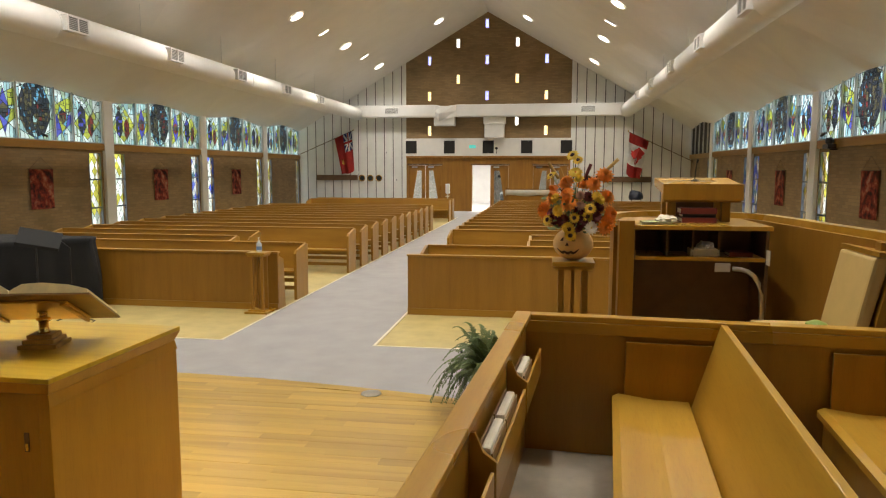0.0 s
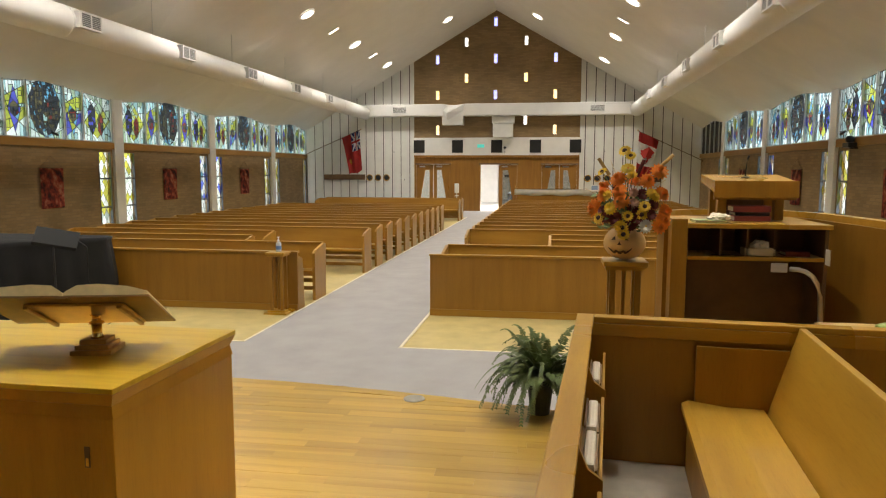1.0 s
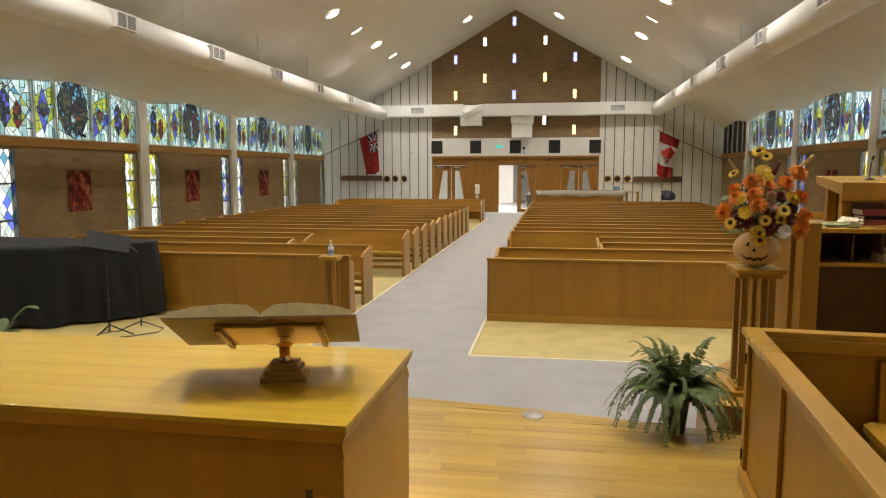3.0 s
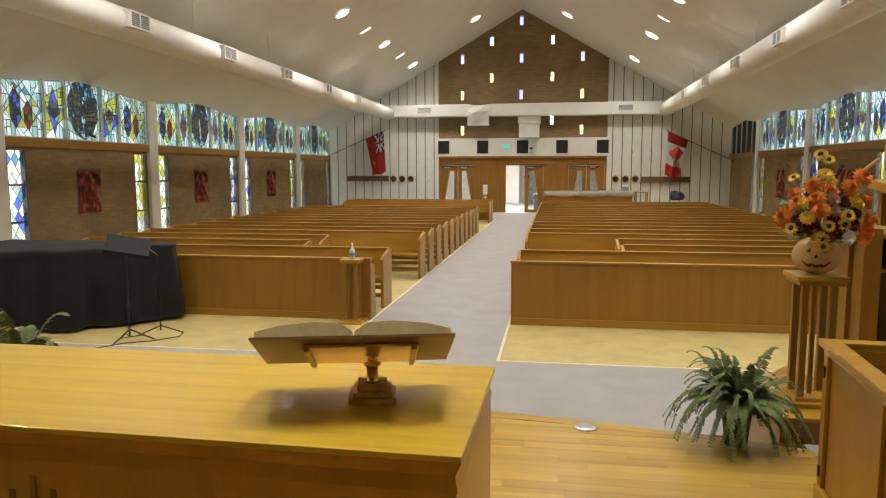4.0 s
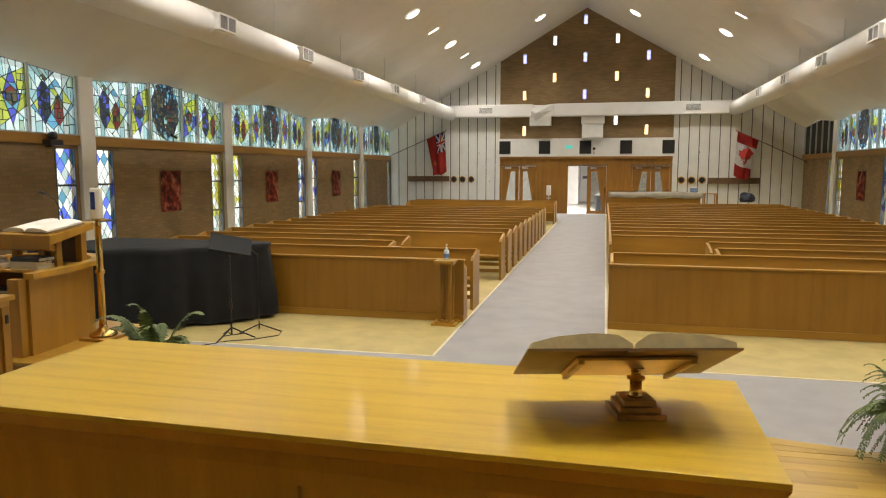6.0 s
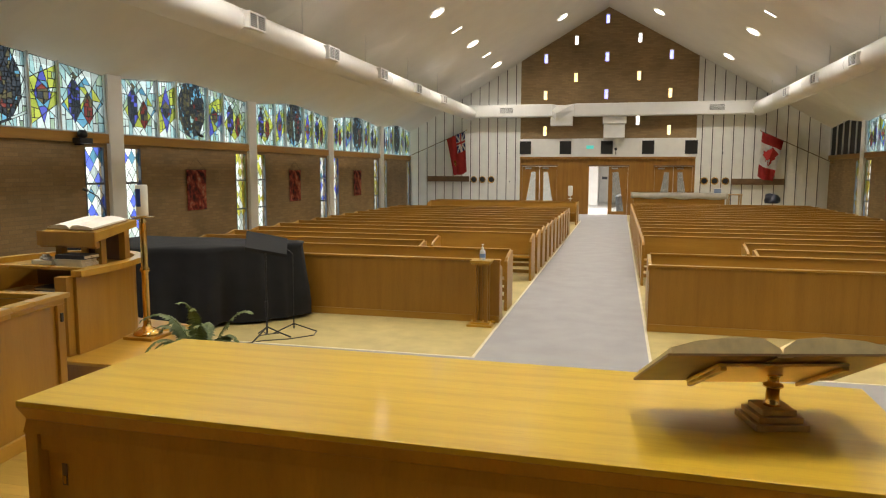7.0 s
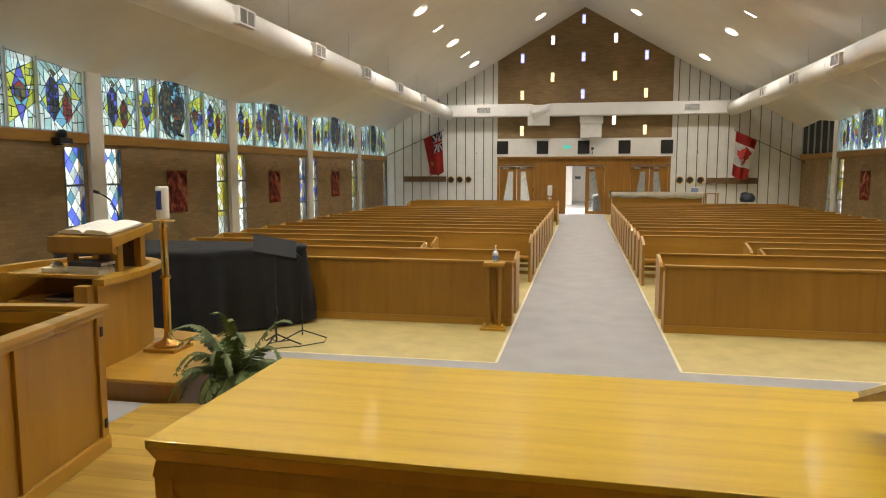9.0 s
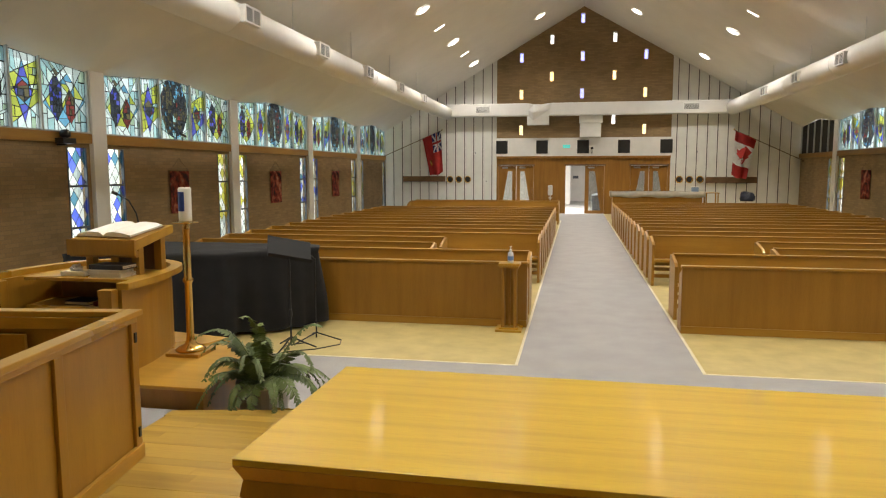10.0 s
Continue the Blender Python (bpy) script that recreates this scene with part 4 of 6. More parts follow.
    part("nosing", bm, FLOOR_WOOD, t, "rounded oak edge of the step")
    return t


platform_floor = platform()


# ---- altar ----
def altar():
    t = thing("altar", (0, 2.2, PLAT), "long honey oak altar table with recessed sliding doors", "altar")
    x0, x1, y0, y1 = -1.175, 1.18, 1.808, 2.584
    # Only the thin top takes the lit oak; the slab's edge stays browner, as shaded.
    part("altar_top", boxes((x0, x1, y0, y1, 1.283, 1.30), bevel=0.003), LIT_ALTAR_TOP, t, "polished honey oak top")
    def taper(za, a, zb, b):
        """A frame-like slab whose sides slope from inset a at za to inset b at zb."""
        bm = bmesh.new()
        lo, hi = [[bm.verts.new(p) for p in ((x0 + i, y0 + i, z), (x1 - i, y0 + i, z), (x1 - i, y1 - i, z), (x0 + i, y1 - i, z))] for z, i in ((za, a), (zb, b))]
        bm.faces.new(lo[::-1]), bm.faces.new(hi)
        for k in range(4):
            bm.faces.new((lo[k], lo[(k + 1) % 4], hi[(k + 1) % 4], hi[k]))
        return bm
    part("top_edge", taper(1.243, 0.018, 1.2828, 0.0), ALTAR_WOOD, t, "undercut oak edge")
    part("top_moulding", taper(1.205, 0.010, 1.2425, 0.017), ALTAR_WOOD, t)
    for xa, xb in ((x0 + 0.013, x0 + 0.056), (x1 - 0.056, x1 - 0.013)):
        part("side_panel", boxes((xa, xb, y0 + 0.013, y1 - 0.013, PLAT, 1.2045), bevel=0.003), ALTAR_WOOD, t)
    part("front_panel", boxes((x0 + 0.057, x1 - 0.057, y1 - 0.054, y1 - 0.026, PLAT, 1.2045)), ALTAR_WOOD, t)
    part("plinth", boxes((x0 + 0.058, x1 - 0.058, y0 + 0.08, y1 - 0.06, PLAT, PLAT + 0.06), bevel=0.004), ALTAR_WOOD, t)
    part("back_rail", boxes((x0 + 0.057, x1 - 0.057, y0 + 0.024, y0 + 0.049, 1.155, 1.2045)), ALTAR_WOOD, t)
    w = (x1 - x0 - 0.116) / 4
    for i in range(4):
        xa = x0 + 0.058 + i * w
        dy = 0.0285 if i % 2 else 0.0475
        d = part("sliding_door", boxes((xa, xa + w, y0 + dy, y0 + dy + 0.018, PLAT + 0.062, 1.1545), bevel=0.002), ALTAR_WOOD, t)
        px = xa + (w - 0.055 if i % 2 else 0.055)
        part("pull_rim", boxes((px - 0.009, px + 0.009, y0 + dy - 0.003, y0 + dy - 0.0005, 1.045, 1.11), bevel=0.001), DARK_OR_SHADED_WOOD, d, "dark recessed finger pull")
        part("pull_tab", boxes((px - 0.004, px + 0.006, y0 + dy - 0.005, y0 + dy - 0.0032, 1.05, 1.075)), BRASS, d)
    t.rotation_euler.z = radians(-1.0)


altar()


def open_book(t, hw, depth, thick, cover, paper, at, tilt, turn=0.0):
    """An open book lying on its cover: two arched page blocks over boards. Local coordinates, then set by a matrix."""
    m = Matrix.Translation(at) @ pose(0, 0, 0, 0, 0, turn) @ pose(0, 0, 0, tilt, 0, 0)
    bm = boxes((-hw - 0.012, -0.01, -depth / 2 - 0.01, depth / 2 + 0.01, 0, 0.006), (0.01, hw + 0.012, -depth / 2 - 0.01, depth / 2 + 0.01, 0, 0.006), (-0.02, 0.02, -depth / 2 - 0.01, depth / 2 + 0.01, -0.004, 0.004))
    bm.transform(m)
    part("cover", bm, cover, t)
    for s in (-1, 1):
        prof = [(0, 0.008), (s * hw, 0.007), (s * hw, thick * 0.55), (s * hw * 0.75, thick * 0.95), (s * hw * 0.4, thick * 1.15), (s * hw * 0.15, thick * 1.05), (s * 0.004, thick * 0.5)]
        bm = prism(bmesh.new(), prof, "y", -depth / 2, depth / 2)
        bm.transform(m)
        part("page_block", bm, paper, t)


def altar_bible():
    bx, by, turn = 0.858, 2.178, 14
    t = thing("missal_stand", (bx, by, 1.30), "brass book stand with stepped base on the altar", "book stand")
    spin = Matrix.Translation((bx, by, 0)) @ pose(0, 0, 0, 0, 0, turn)
    for a, z0, z1 in ((0.068, 1.30, 1.317), (0.056, 1.3172, 1.333), (0.044, 1.3332, 1.349)):
        bm = boxes((-a, a, -a, a, z0, z1), bevel=0.003)
        bm.transform(spin)
        part("base_step", bm, AGED_BRASS, t, "stepped brass base")
    part("stem", lathe(bmesh.new(), [(0.022, 1.349), (0.017, 1.356), (0.017, 1.395), (0.025, 1.398), (0.025, 1.404), (0.014, 1.408), (0.014, 1.425), (0.022, 1.43)], (bx, by, 0), 16), BRASS, t, smooth=True)
    m = Matrix.Translation((bx, by - 0.015, 1.445)) @ pose(0, 0, 0, 0, 0, turn) @ pose(0, 0, 0, -26, 0, 0)
    bm = boxes((-0.185, 0.135, -0.10, 0.135, -0.009, -0.001), bevel=0.002)
    bm.transform(m)
    part("book_plate", bm, PLATE_BRASS, t, "bright lacquered brass plate")
    for s in (-1, 1):
        bm = boxes((s * 0.148 - 0.034, s * 0.148 - 0.018, -0.105, 0.14, -0.02, -0.0095), bevel=0.002)
        bm.transform(m)
        part("plate_edge", bm, AGED_BRASS, t)
    b = thing("open_bible", (bx, by, 1.46), "large open leather bible with gilt page edges on its stand", "book")
    open_book(b, 0.265, 0.30, 0.042, LEATHER, GILT, (bx - 0.044, by - 0.022, 1.446), -27, turn)


altar_bible()


# ---- pews ----
ROW_Y = [10.38 + 0.93 * k for k in range(14)]
AISLE_W, AISLE_E, SIDE_W, SIDE_E = -1.02, 0.86, -6.65, 6.75


def pew(x0, x1, label):
    """One pew, its back towards +y, back top at local y = 0."""
    t = thing("pew", (0, 0, 0), label, "pew", "pews of the nave")
    seat = [(-0.50, 0.415), (-0.50, 0.44), (-0.28, 0.437), (-0.1, 0.425), (-0.1, 0.40), (-0.49, 0.40)]
    part("seat", prism(bmesh.new(), seat, "x", x0 + 0.04, x1 - 0.04), PEW_WOOD, t)
    back = [(-0.10, 0.30), (-0.075, 0.30), (0.0, 0.80), (-0.028, 0.80)]
    part("backrest", prism(bmesh.new(), back, "x", x0 + 0.04, x1 - 0.04), PEW_WOOD, t)
    part("cap_rail", boxes((x0 + 0.036, x1 - 0.036, -0.045, 0.02, 0.80, 0.825), bevel=0.006), PEW_WOOD, t)
    for z in (0.10, 0.22):
        part("stretcher", boxes((x0 + 0.04, x1 - 0.04, -0.20, -0.18, z, z + 0.06)), PEW_WOOD, t)
    part("book_rack", boxes((x0 + 0.05, x1 - 0.05, -0.03, 0.075, 0.52, 0.535), (x0 + 0.05, x1 - 0.05, 0.065, 0.078, 0.535, 0.60)), PEW_WOOD, t)
    end = [(-0.50, 0.0), (0.0, 0.0), (0.022, 0.80), (-0.05, 0.815), (-0.42, 0.745), (-0.50, 0.70)]
    xs = [x0, x1 - 0.045]
    for x in xs:
        part("end_panel", prism(bmesh.new(), end, "x", x, x + 0.045, bevel=0.005), PEW_END, t)
    return t


def nave_pews():
    full_w = pew(SIDE_W, AISLE_W, "long oak pew with solid end panels beside the aisle")
    full_e = pew(AISLE_E, SIDE_E, "long oak pew with solid end panels beside the aisle")
    short_w = pew(SIDE_W, -2.58, "shorter oak pew leaving an open space at the aisle")
    short_e = pew(2.38, SIDE_E, "shorter oak pew leaving an open space at the aisle")
    used = set()
    for k, y in enumerate(ROW_Y + [ROW_Y[-1] + 0.93 * i for i in range(1, 5)]):
        for side, full, short in ((-1, full_w, short_w), (1, full_e, short_e)):
            if side < 0 and k > 13:
                continue
            src = short if k in (1, 2) else full
            if src in used:
                copy_thing(src, pose(0, y, 0))
            else:
                used.add(src)
                src.matrix_basis = pose(0, y, 0)
    for y in (26.7, 27.6):
        copy_thing(full_w, pose(0, y, 0))


nave_pews()


def pew_front(x0, x1, aisle):
    t = thing("modesty_screen", (x0, 9.12, 0), "tall oak modesty panel before the first pew", "screen", "pew screens")
    part("front_panel", boxes((x0, x1, 9.10, 9.14, 0.0, 0.795), bevel=0.003), PANEL_WOOD, t)
    part("baseboard", boxes((x0, x1, 9.08, 9.0985, 0.0, 0.09), bevel=0.004), PEW_WOOD, t)
    part("cap_rail", boxes((x0 - 0.01, x1 + 0.01, 9.075, 9.165, 0.796, 0.822), bevel=0.007), PEW_WOOD, t)
    a, b = (x1 - 0.045, x1) if aisle > 0 else (x0, x0 + 0.045)
    part("end_panel", prism(bmesh.new(), [(9.141, 0.0), (9.36, 0.0), (9.32, 0.70), (9.141, 0.76)], "x", a, b, bevel=0.004), PEW_END, t)


pew_front(SIDE_W, AISLE_W + 0.02, 1)
pew_front(AISLE_E - 0.02, SIDE_E, -1)


# ---- choir stalls ----
def choir_stall(side, at, turn, label, height=1.215):
    """A boxed stall: panelled front and aisle side with a flat cap rail, two benches inside. Local corner at the origin."""
    t = thing("choir_stall", (0, 0, 0), label, "choir stall", "choir stalls")
    L, W, H = 3.1, 3.0, height - PLAT

    def bx(x0, x1, y0, y1, z0, z1, bevel=0.0):
        a, c = sorted((side * x0, side * x1))
        return boxes((a, c, y0, y1, z0, z1), bevel=bevel)
    part("cap_rail", bx(-0.005, 0.078, -L, 0.0, H - 0.03, H, 0.006), STALL_RAIL, t, "polished oak cap rail")
    part("cap_rail", bx(0.079, W, -0.08, 0.0, H - 0.03, H, 0.006), STALL_CAP, t, "polished oak cap rail")
    part("side_panel", bx(0.03, 0.055, -L, -0.03, 0.0, H - 0.031), STALL_WOOD, t)
    part("front_panel", bx(0.056, W, -0.06, -0.035, 0.0, H - 0.031), STALL_WOOD, t)
    for y in (-L + 0.02, -2.0, -0.75, -0.095):
        part("stile", bx(0.012, 0.029, y, y + 0.06, 0.075, H - 0.06, 0.003), STALL_WOOD, t)
    part("top_rail", bx(0.012, 0.029, -L, -0.03, H - 0.06, H - 0.031, 0.003), STALL_RAIL, t)
    part("base_rail", bx(0.002, 0.029, -L, -0.03, 0.0, 0.074, 0.006), STALL_RAIL, t)
    for x in (0.06, 0.95, 1.9):
        part("stile", bx(x, x + 0.06, -0.034, -0.018, 0.0, H - 0.032, 0.003), STALL_WOOD, t)
    for z in (0.12, H - 0.16):
        part("hinge", bx(0.005, 0.012, -0.075, -0.055, z, z + 0.05), BLACK_METAL, t, "black steel hinge")
    # inside the front: a lining, a rail and the bench ends
    part("inner_rail", bx(0.056, W, -0.085, -0.061, H - 0.09, H - 0.031, 0.004), STALL_CAP, t)
    for i, x in enumerate((0.50, 1.45)):
        part("bench_end", bx(x + 0.06, x + 0.47, -0.10, -0.075, 0.0, H - 0.115, 0.004), STALL_WOOD, t)
        prof = [(x, 0.34), (x + 0.03, 0.355), (x + 0.2, 0.335), (x + 0.37, 0.335), (x + 0.37, 0.305), (x, 0.31)]
        part("seat", prism(bmesh.new(), [(side * u, v) for u, v in prof], "y", -L + 0.1, -0.101), SEAT_WOOD, t, "smooth pale oak bench seat")
        back = [(x + 0.38, 0.30), (x + 0.405, 0.30), (x + 0.535, H - 0.006), (x + 0.505, H - 0.006)]
        part("backrest", prism(bmesh.new(), [(side * u, v) for u, v in back], "y", -L + 0.05, -0.0865, bevel=0.004), SEAT_WOOD, t)
        part("seat_support", bx(x + 0.03, x + 0.05, -L + 0.1, -0.102, 0.0, 0.304), STALL_WOOD, t)
    # book rack behind the aisle side
    for k in range(3):
        yb = -0.76 - k * 0.84
        ya = min(-0.10, yb + 0.80)
        part("rack_front", bx(0.128, 0.140, yb, ya, H - 0.30, H - 0.17, 0.003), STALL_RAIL, t)
        part("rack_shelf", bx(0.056, 0.127, yb, ya, H - 0.31, H - 0.295), STALL_WOOD, t)
        for y in (yb - 0.0005,):
            prof = [(0.056, H - 0.06), (0.075, H - 0.06), (0.10, H - 0.12), (0.143, H - 0.15), (0.143, H - 0.31), (0.056, H - 0.31)]
            part("rack_bracket", prism(bmesh.new(), [(side * u, v) for u, v in prof], "y", y - 0.018, y, bevel=0.002), STALL_WOOD, t)
    part("stall_floor", bx(0.056, W, -L, -0.061, 0.0, 0.008), TILE, t, "beige floor tiles inside the stall")
    t.matrix_basis = pose(*at, 0, 0, turn)
    return t


STALL_E = choir_stall(1, (2.56, 3.54, PLAT), -4.6, "oak choir stall box with benches, near the altar")
STALL_W = choir_stall(-1, (-2.595, 3.605, PLAT), 8.5, "oak choir stall box with panelled hinged side", 1.25)


def hymnals():
    base = STALL_E.matrix_basis
    for k, (y, mat, label) in enumerate(((-0.58, PAPER, "hymn book with cream page edges in the rack"), (-1.12, PAPER, "hymn book with cream page edges in the rack"),
                                         (-1.43, PAPER, "hymn book with cream page edges in the rack"), (-2.10, BOOK_RED, "dark red hymn book in the rack"))):
        t = thing("hymn_book", (0, 0, 0), label, "book", "hymn books in the stall")
        H = 1.215 - PLAT
        part("pages_block", boxes((0.084, 0.119, y - 0.15, y + 0.13, H - 0.293, H - 0.12), bevel=0.012), mat, t)
        part("cover", boxes((0.077, 0.0835, y - 0.155, y + 0.135, H - 0.294, H - 0.118), (0.1195, 0.126, y - 0.155, y + 0.135, H - 0.294, H - 0.135)), BOOK_RED if k == 3 else LEATHER, t)
        t.matrix_basis = base


hymnals()


# ---- pulpit and lectern ----
def plinth(name, outline, label):
    cx, cy = sum(p[0] for p in outline) / len(outline), sum(p[1] for p in outline) / len(outline)
    t = thing(name, (cx, cy, PLAT), label, "plinth")
    part("plinth_body", prism(bmesh.new(), [(cx + (x - cx) * 0.985, cy + (y - cy) * 0.985) for x, y in outline], "z", 0.008, 0.575), PANEL_WOOD, t)
    part("plinth_top", prism(bmesh.new(), outline, "z", 0.5755, 0.60, bevel=0.005), STALL_CAP, t)


plinth("pulpit_plinth", [(2.62, 4.245), (5.2, 4.245), (5.2, 6.0), (3.6, 6.0), (3.1, 5.5), (2.62, 4.85)], "low oak plinth under the pulpit")
plinth("lectern_plinth", [(-5.3, 4.325), (-2.68, 4.325), (-2.74, 5.15), (-3.1, 5.6), (-3.8, 5.75), (-5.3, 5.75)], "low oak plinth under the lectern")


def shell_wall(bm, path, z0, z1, thick):
    """A wall that follows a plan path."""
    n = len(path)
    rows = []
    for i, (x, y) in enumerate(path):
        a, b = Vector(path[max(i - 1, 0)]), Vector(path[min(i + 1, n - 1)])
        d = (b - a).normalized()
        nx, ny = -d.y * thick, d.x * thick
        rows.append([bm.verts.new(p) for p in ((x, y, z0), (x, y, z1), (x + nx, y + ny, z1), (x + nx, y + ny, z0))])
    for a, b in zip(rows, rows[1:]):
        for k in range(4):
            bm.faces.new((a[k], a[(k + 1) % 4], b[(k + 1) % 4], b[k]))
    bm.faces.new(rows[0]), bm.faces.new(rows[-1][::-1])
    bmesh.ops.recalc_face_normals(bm, faces=bm.faces[:])
    return bm


def bowed(points, steps=6):
    """Smooth curve through plan points."""
    out = []
    p = [points[0]] + list(points) + [points[-1]]
    for i in range(1, len(p) - 2):
        for k in range(steps):
            f = k / steps
            out.append(tuple(0.5 * (2 * p[i][j] + (p[i + 1][j] - p[i - 1][j]) * f + (2 * p[i - 1][j] - 5 * p[i][j] + 4 * p[i + 1][j] - p[i + 2][j]) * f * f
                                    + (3 * p[i][j] - p[i - 1][j] - 3 * p[i + 1][j] + p[i + 2][j]) * f ** 3) for j in (0, 1)))
    return out + [points[-1]]


def reading_desk(t, x0, x1, y0, y1, z0, z1, rim, lip):
    """A sloping desk on a box with posts down to the rim: low edge at y0 (z0), high edge at y1 (z1)."""
    prof = [(y0 + 0.01, z0 - 0.075), (y0 + 0.01, z0), (y1, z1), (y1, z1 - 0.06)]
    part("desk_top", prism(bmesh.new(), prof, "x", x0, x1, bevel=0.004), STALL_CAP, t, "sloping oak reading desk")
    part("desk_lip", boxes((x0 - 0.004, x1 + 0.004, y0 - 0.012, y0 + 0.0095, z0 - 0.11, z0 + 0.006), bevel=0.004), STALL_WOOD, t)
    part("desk_foot_rail", boxes((x0 + 0.004, x1 - 0.004, y0 + 0.012, y0 + 0.05, z0 - 0.125, z0 - 0.076), bevel=0.003), PANEL_WOOD, t)
    m = 0.05
    for x in (x0 + m, x1 - m - 0.06):
        part("desk_post", boxes((x, x + 0.06, y0 + 0.12, y0 + 0.18, rim, z0 - 0.02), bevel=0.003), STALL_WOOD, t)
        part("desk_post", boxes((x, x + 0.06, y1 - 0.10, y1 - 0.04, rim, z1 - 0.08), bevel=0.003), STALL_WOOD, t)
    # Dark brown holds the shade under the desk.
    part("desk_back", boxes((x0 + m + 0.061, x1 - m - 0.061, y1 - 0.08, y1 - 0.06, rim, z1 - 0.085)), DARK_OR_SHADED_WOOD, t)


def pulpit():
    t = thing("pulpit", (3.7, 5.2, 0.60), "tall oak pulpit with curved front and open shelves behind", "pulpit")
    rim = 1.62
    path = bowed([(3.20, 4.85), (3.22, 5.25), (3.45, 5.75), (3.85, 5.88), (4.25, 5.65), (4.36, 5.15), (4.42, 4.6), (4.50, 3.95)])
    part("curved_wall", shell_wall(bmesh.new(), path, 0.60, rim - 0.045, 0.035), PANEL_WOOD, t, "curved oak front", smooth=False)
    part("rim", shell_wall(bmesh.new(), bowed([(3.17, 4.80), (3.19, 5.25), (3.43, 5.77), (3.85, 5.905), (4.27, 5.67), (4.385, 5.15), (4.445, 4.6), (4.53, 3.92)]), rim - 0.044, rim, 0.085), STALL_CAP, t, "flat oak cap following the curve")
    part("wing_post", boxes((4.47, 4.53, 3.88, 3.95, PLAT, rim - 0.045), bevel=0.004), PANEL_WOOD, t)
    part("stile", boxes((3.19, 3.29, 4.70, 4.845, 0.60, rim), bevel=0.004), STALL_WOOD, t)
    x0, x1, y0, y1 = 3.291, 4.17, 4.78, 5.15
    part("shelf_top", boxes((x0 - 0.02, x1 + 0.02, y0 - 0.02, y1 + 0.45, 1.555, 1.585), bevel=0.004), STALL_CAP, t)
    part("shelf", boxes((x0, x1, y0, y1, 1.345, 1.37), bevel=0.003), STALL_CAP, t)
    # Cabinet back, sides and dividers: the recess's shade is in their dark colour.
    part("cabinet_back", boxes((x0, x1, y1, y1 + 0.02, 0.60, 1.554)), DARK_OR_SHADED_WOOD, t)
    part("cabinet_side", boxes((x0 - 0.002, x0 + 0.018, y0, y1 - 0.001, 0.60, 1.554)), DARK_OR_SHADED_WOOD, t)
    part("cabinet_side", boxes((x1 - 0.018, x1 + 0.002, y0, y1 - 0.001, 0.60, 1.554)), DARK_OR_SHADED_WOOD, t)
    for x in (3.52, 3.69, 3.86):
        part("divider", boxes((x, x + 0.012, y0 + 0.06, y1 - 0.001, 1.371, 1.554)), DARK_OR_SHADED_WOOD, t)
    s = part("socket_plate", boxes((3.83, 3.93, y0 - 0.012, y0 + 0.0, 1.275, 1.335), bevel=0.004), POT, t, "grey double socket")
    for x in (3.855, 3.905):
        part("socket_hole", lathe(bmesh.new(), [(0.014, -0.002), (0.014, 0.002)], (0, 0, 0), 10), BLACK_METAL, s)
        list(s.children)[-1].matrix_basis = pose(x - 3.7, y0 - 0.0135 - 5.2, 1.305 - 0.60, 90, 0, 0)
    part("conduit", tube(bmesh.new(), [(3.94, 4.76, 1.30), (3.99, 4.75, 1.298), (4.035, 4.745, 1.285), (4.075, 4.74, 1.255), (4.105, 4.735, 1.205), (4.122, 4.73, 1.13), (4.13, 4.73, 1.0), (4.135, 4.73, 0.62)], 0.016, 10), STEEL, t, "curved steel conduit", smooth=True)
    part("paper_note", boxes((4.155, 4.16, 4.70, 4.775, 1.33, 1.43)), PAPER, t, "small white note pinned to the side")
    reading_desk(t, 3.52, 4.06, 5.05, 5.52, 1.855, 1.90, 1.586, 0)
    mic = thing("gooseneck_microphone", (3.78, 5.2, 1.87), "black gooseneck microphone on the reading desk", "microphone")
    part("mic_base", lathe(bmesh.new(), [(0.035, 1.872), (0.03, 1.882), (0.012, 1.892)], (3.78, 5.3, 0), 16), BLACK_METAL, mic)
    part("gooseneck", tube(bmesh.new(), [(3.78, 5.3, 1.89), (3.782, 5.3, 1.94), (3.785, 5.298, 1.98), (3.79, 5.295, 2.01)], 0.004, 8), BLACK_METAL, mic, smooth=True)
    part("mic_head", tube(bmesh.new(), [(3.79, 5.295, 2.01), (3.796, 5.29, 2.035)], 0.007, 10), BLACK_METAL, mic)
    books = ((3.65, 3.885, 5.02, 5.22, 1.587, 1.622, BOOK_RED, "thick dark red book lying on the pulpit shelf"), (3.655, 3.88, 5.03, 5.21, 1.623, 1.648, BOOK_DARK, "dark blue book in a stack on the pulpit"),
             (3.64, 3.885, 5.02, 5.20, 1.649, 1.69, BOOK_RED, "dark red book on top of a stack"))
    for a in books:
        stack_book(*a)
    stack_book(3.36, 3.56, 4.84, 5.02, 1.587, 1.602, plain("green_leaflet", (0.35, 0.42, 0.2), 0.7), "green leaflets on the pulpit shelf")
    crumpled_paper("crumpled_paper", (3.53, 4.92, 1.603), 0.07, "crumpled white paper on leaflets")
    t2 = thing("tissue_box", (3.80, 4.9, 1.371), "pale tissue box with a tissue pulled out", "tissue box")
    part("carton", boxes((3.68, 3.875, 4.84, 4.96, 1.371, 1.42), bevel=0.004), PAPER, t2)
    tissue(t2, (3.79, 4.9, 1.42), 0.055)
    stack_book(3.94, 4.09, 4.85, 5.0, 1.371, 1.40, BOOK_RED, "red hymn book lying in the pulpit shelf")
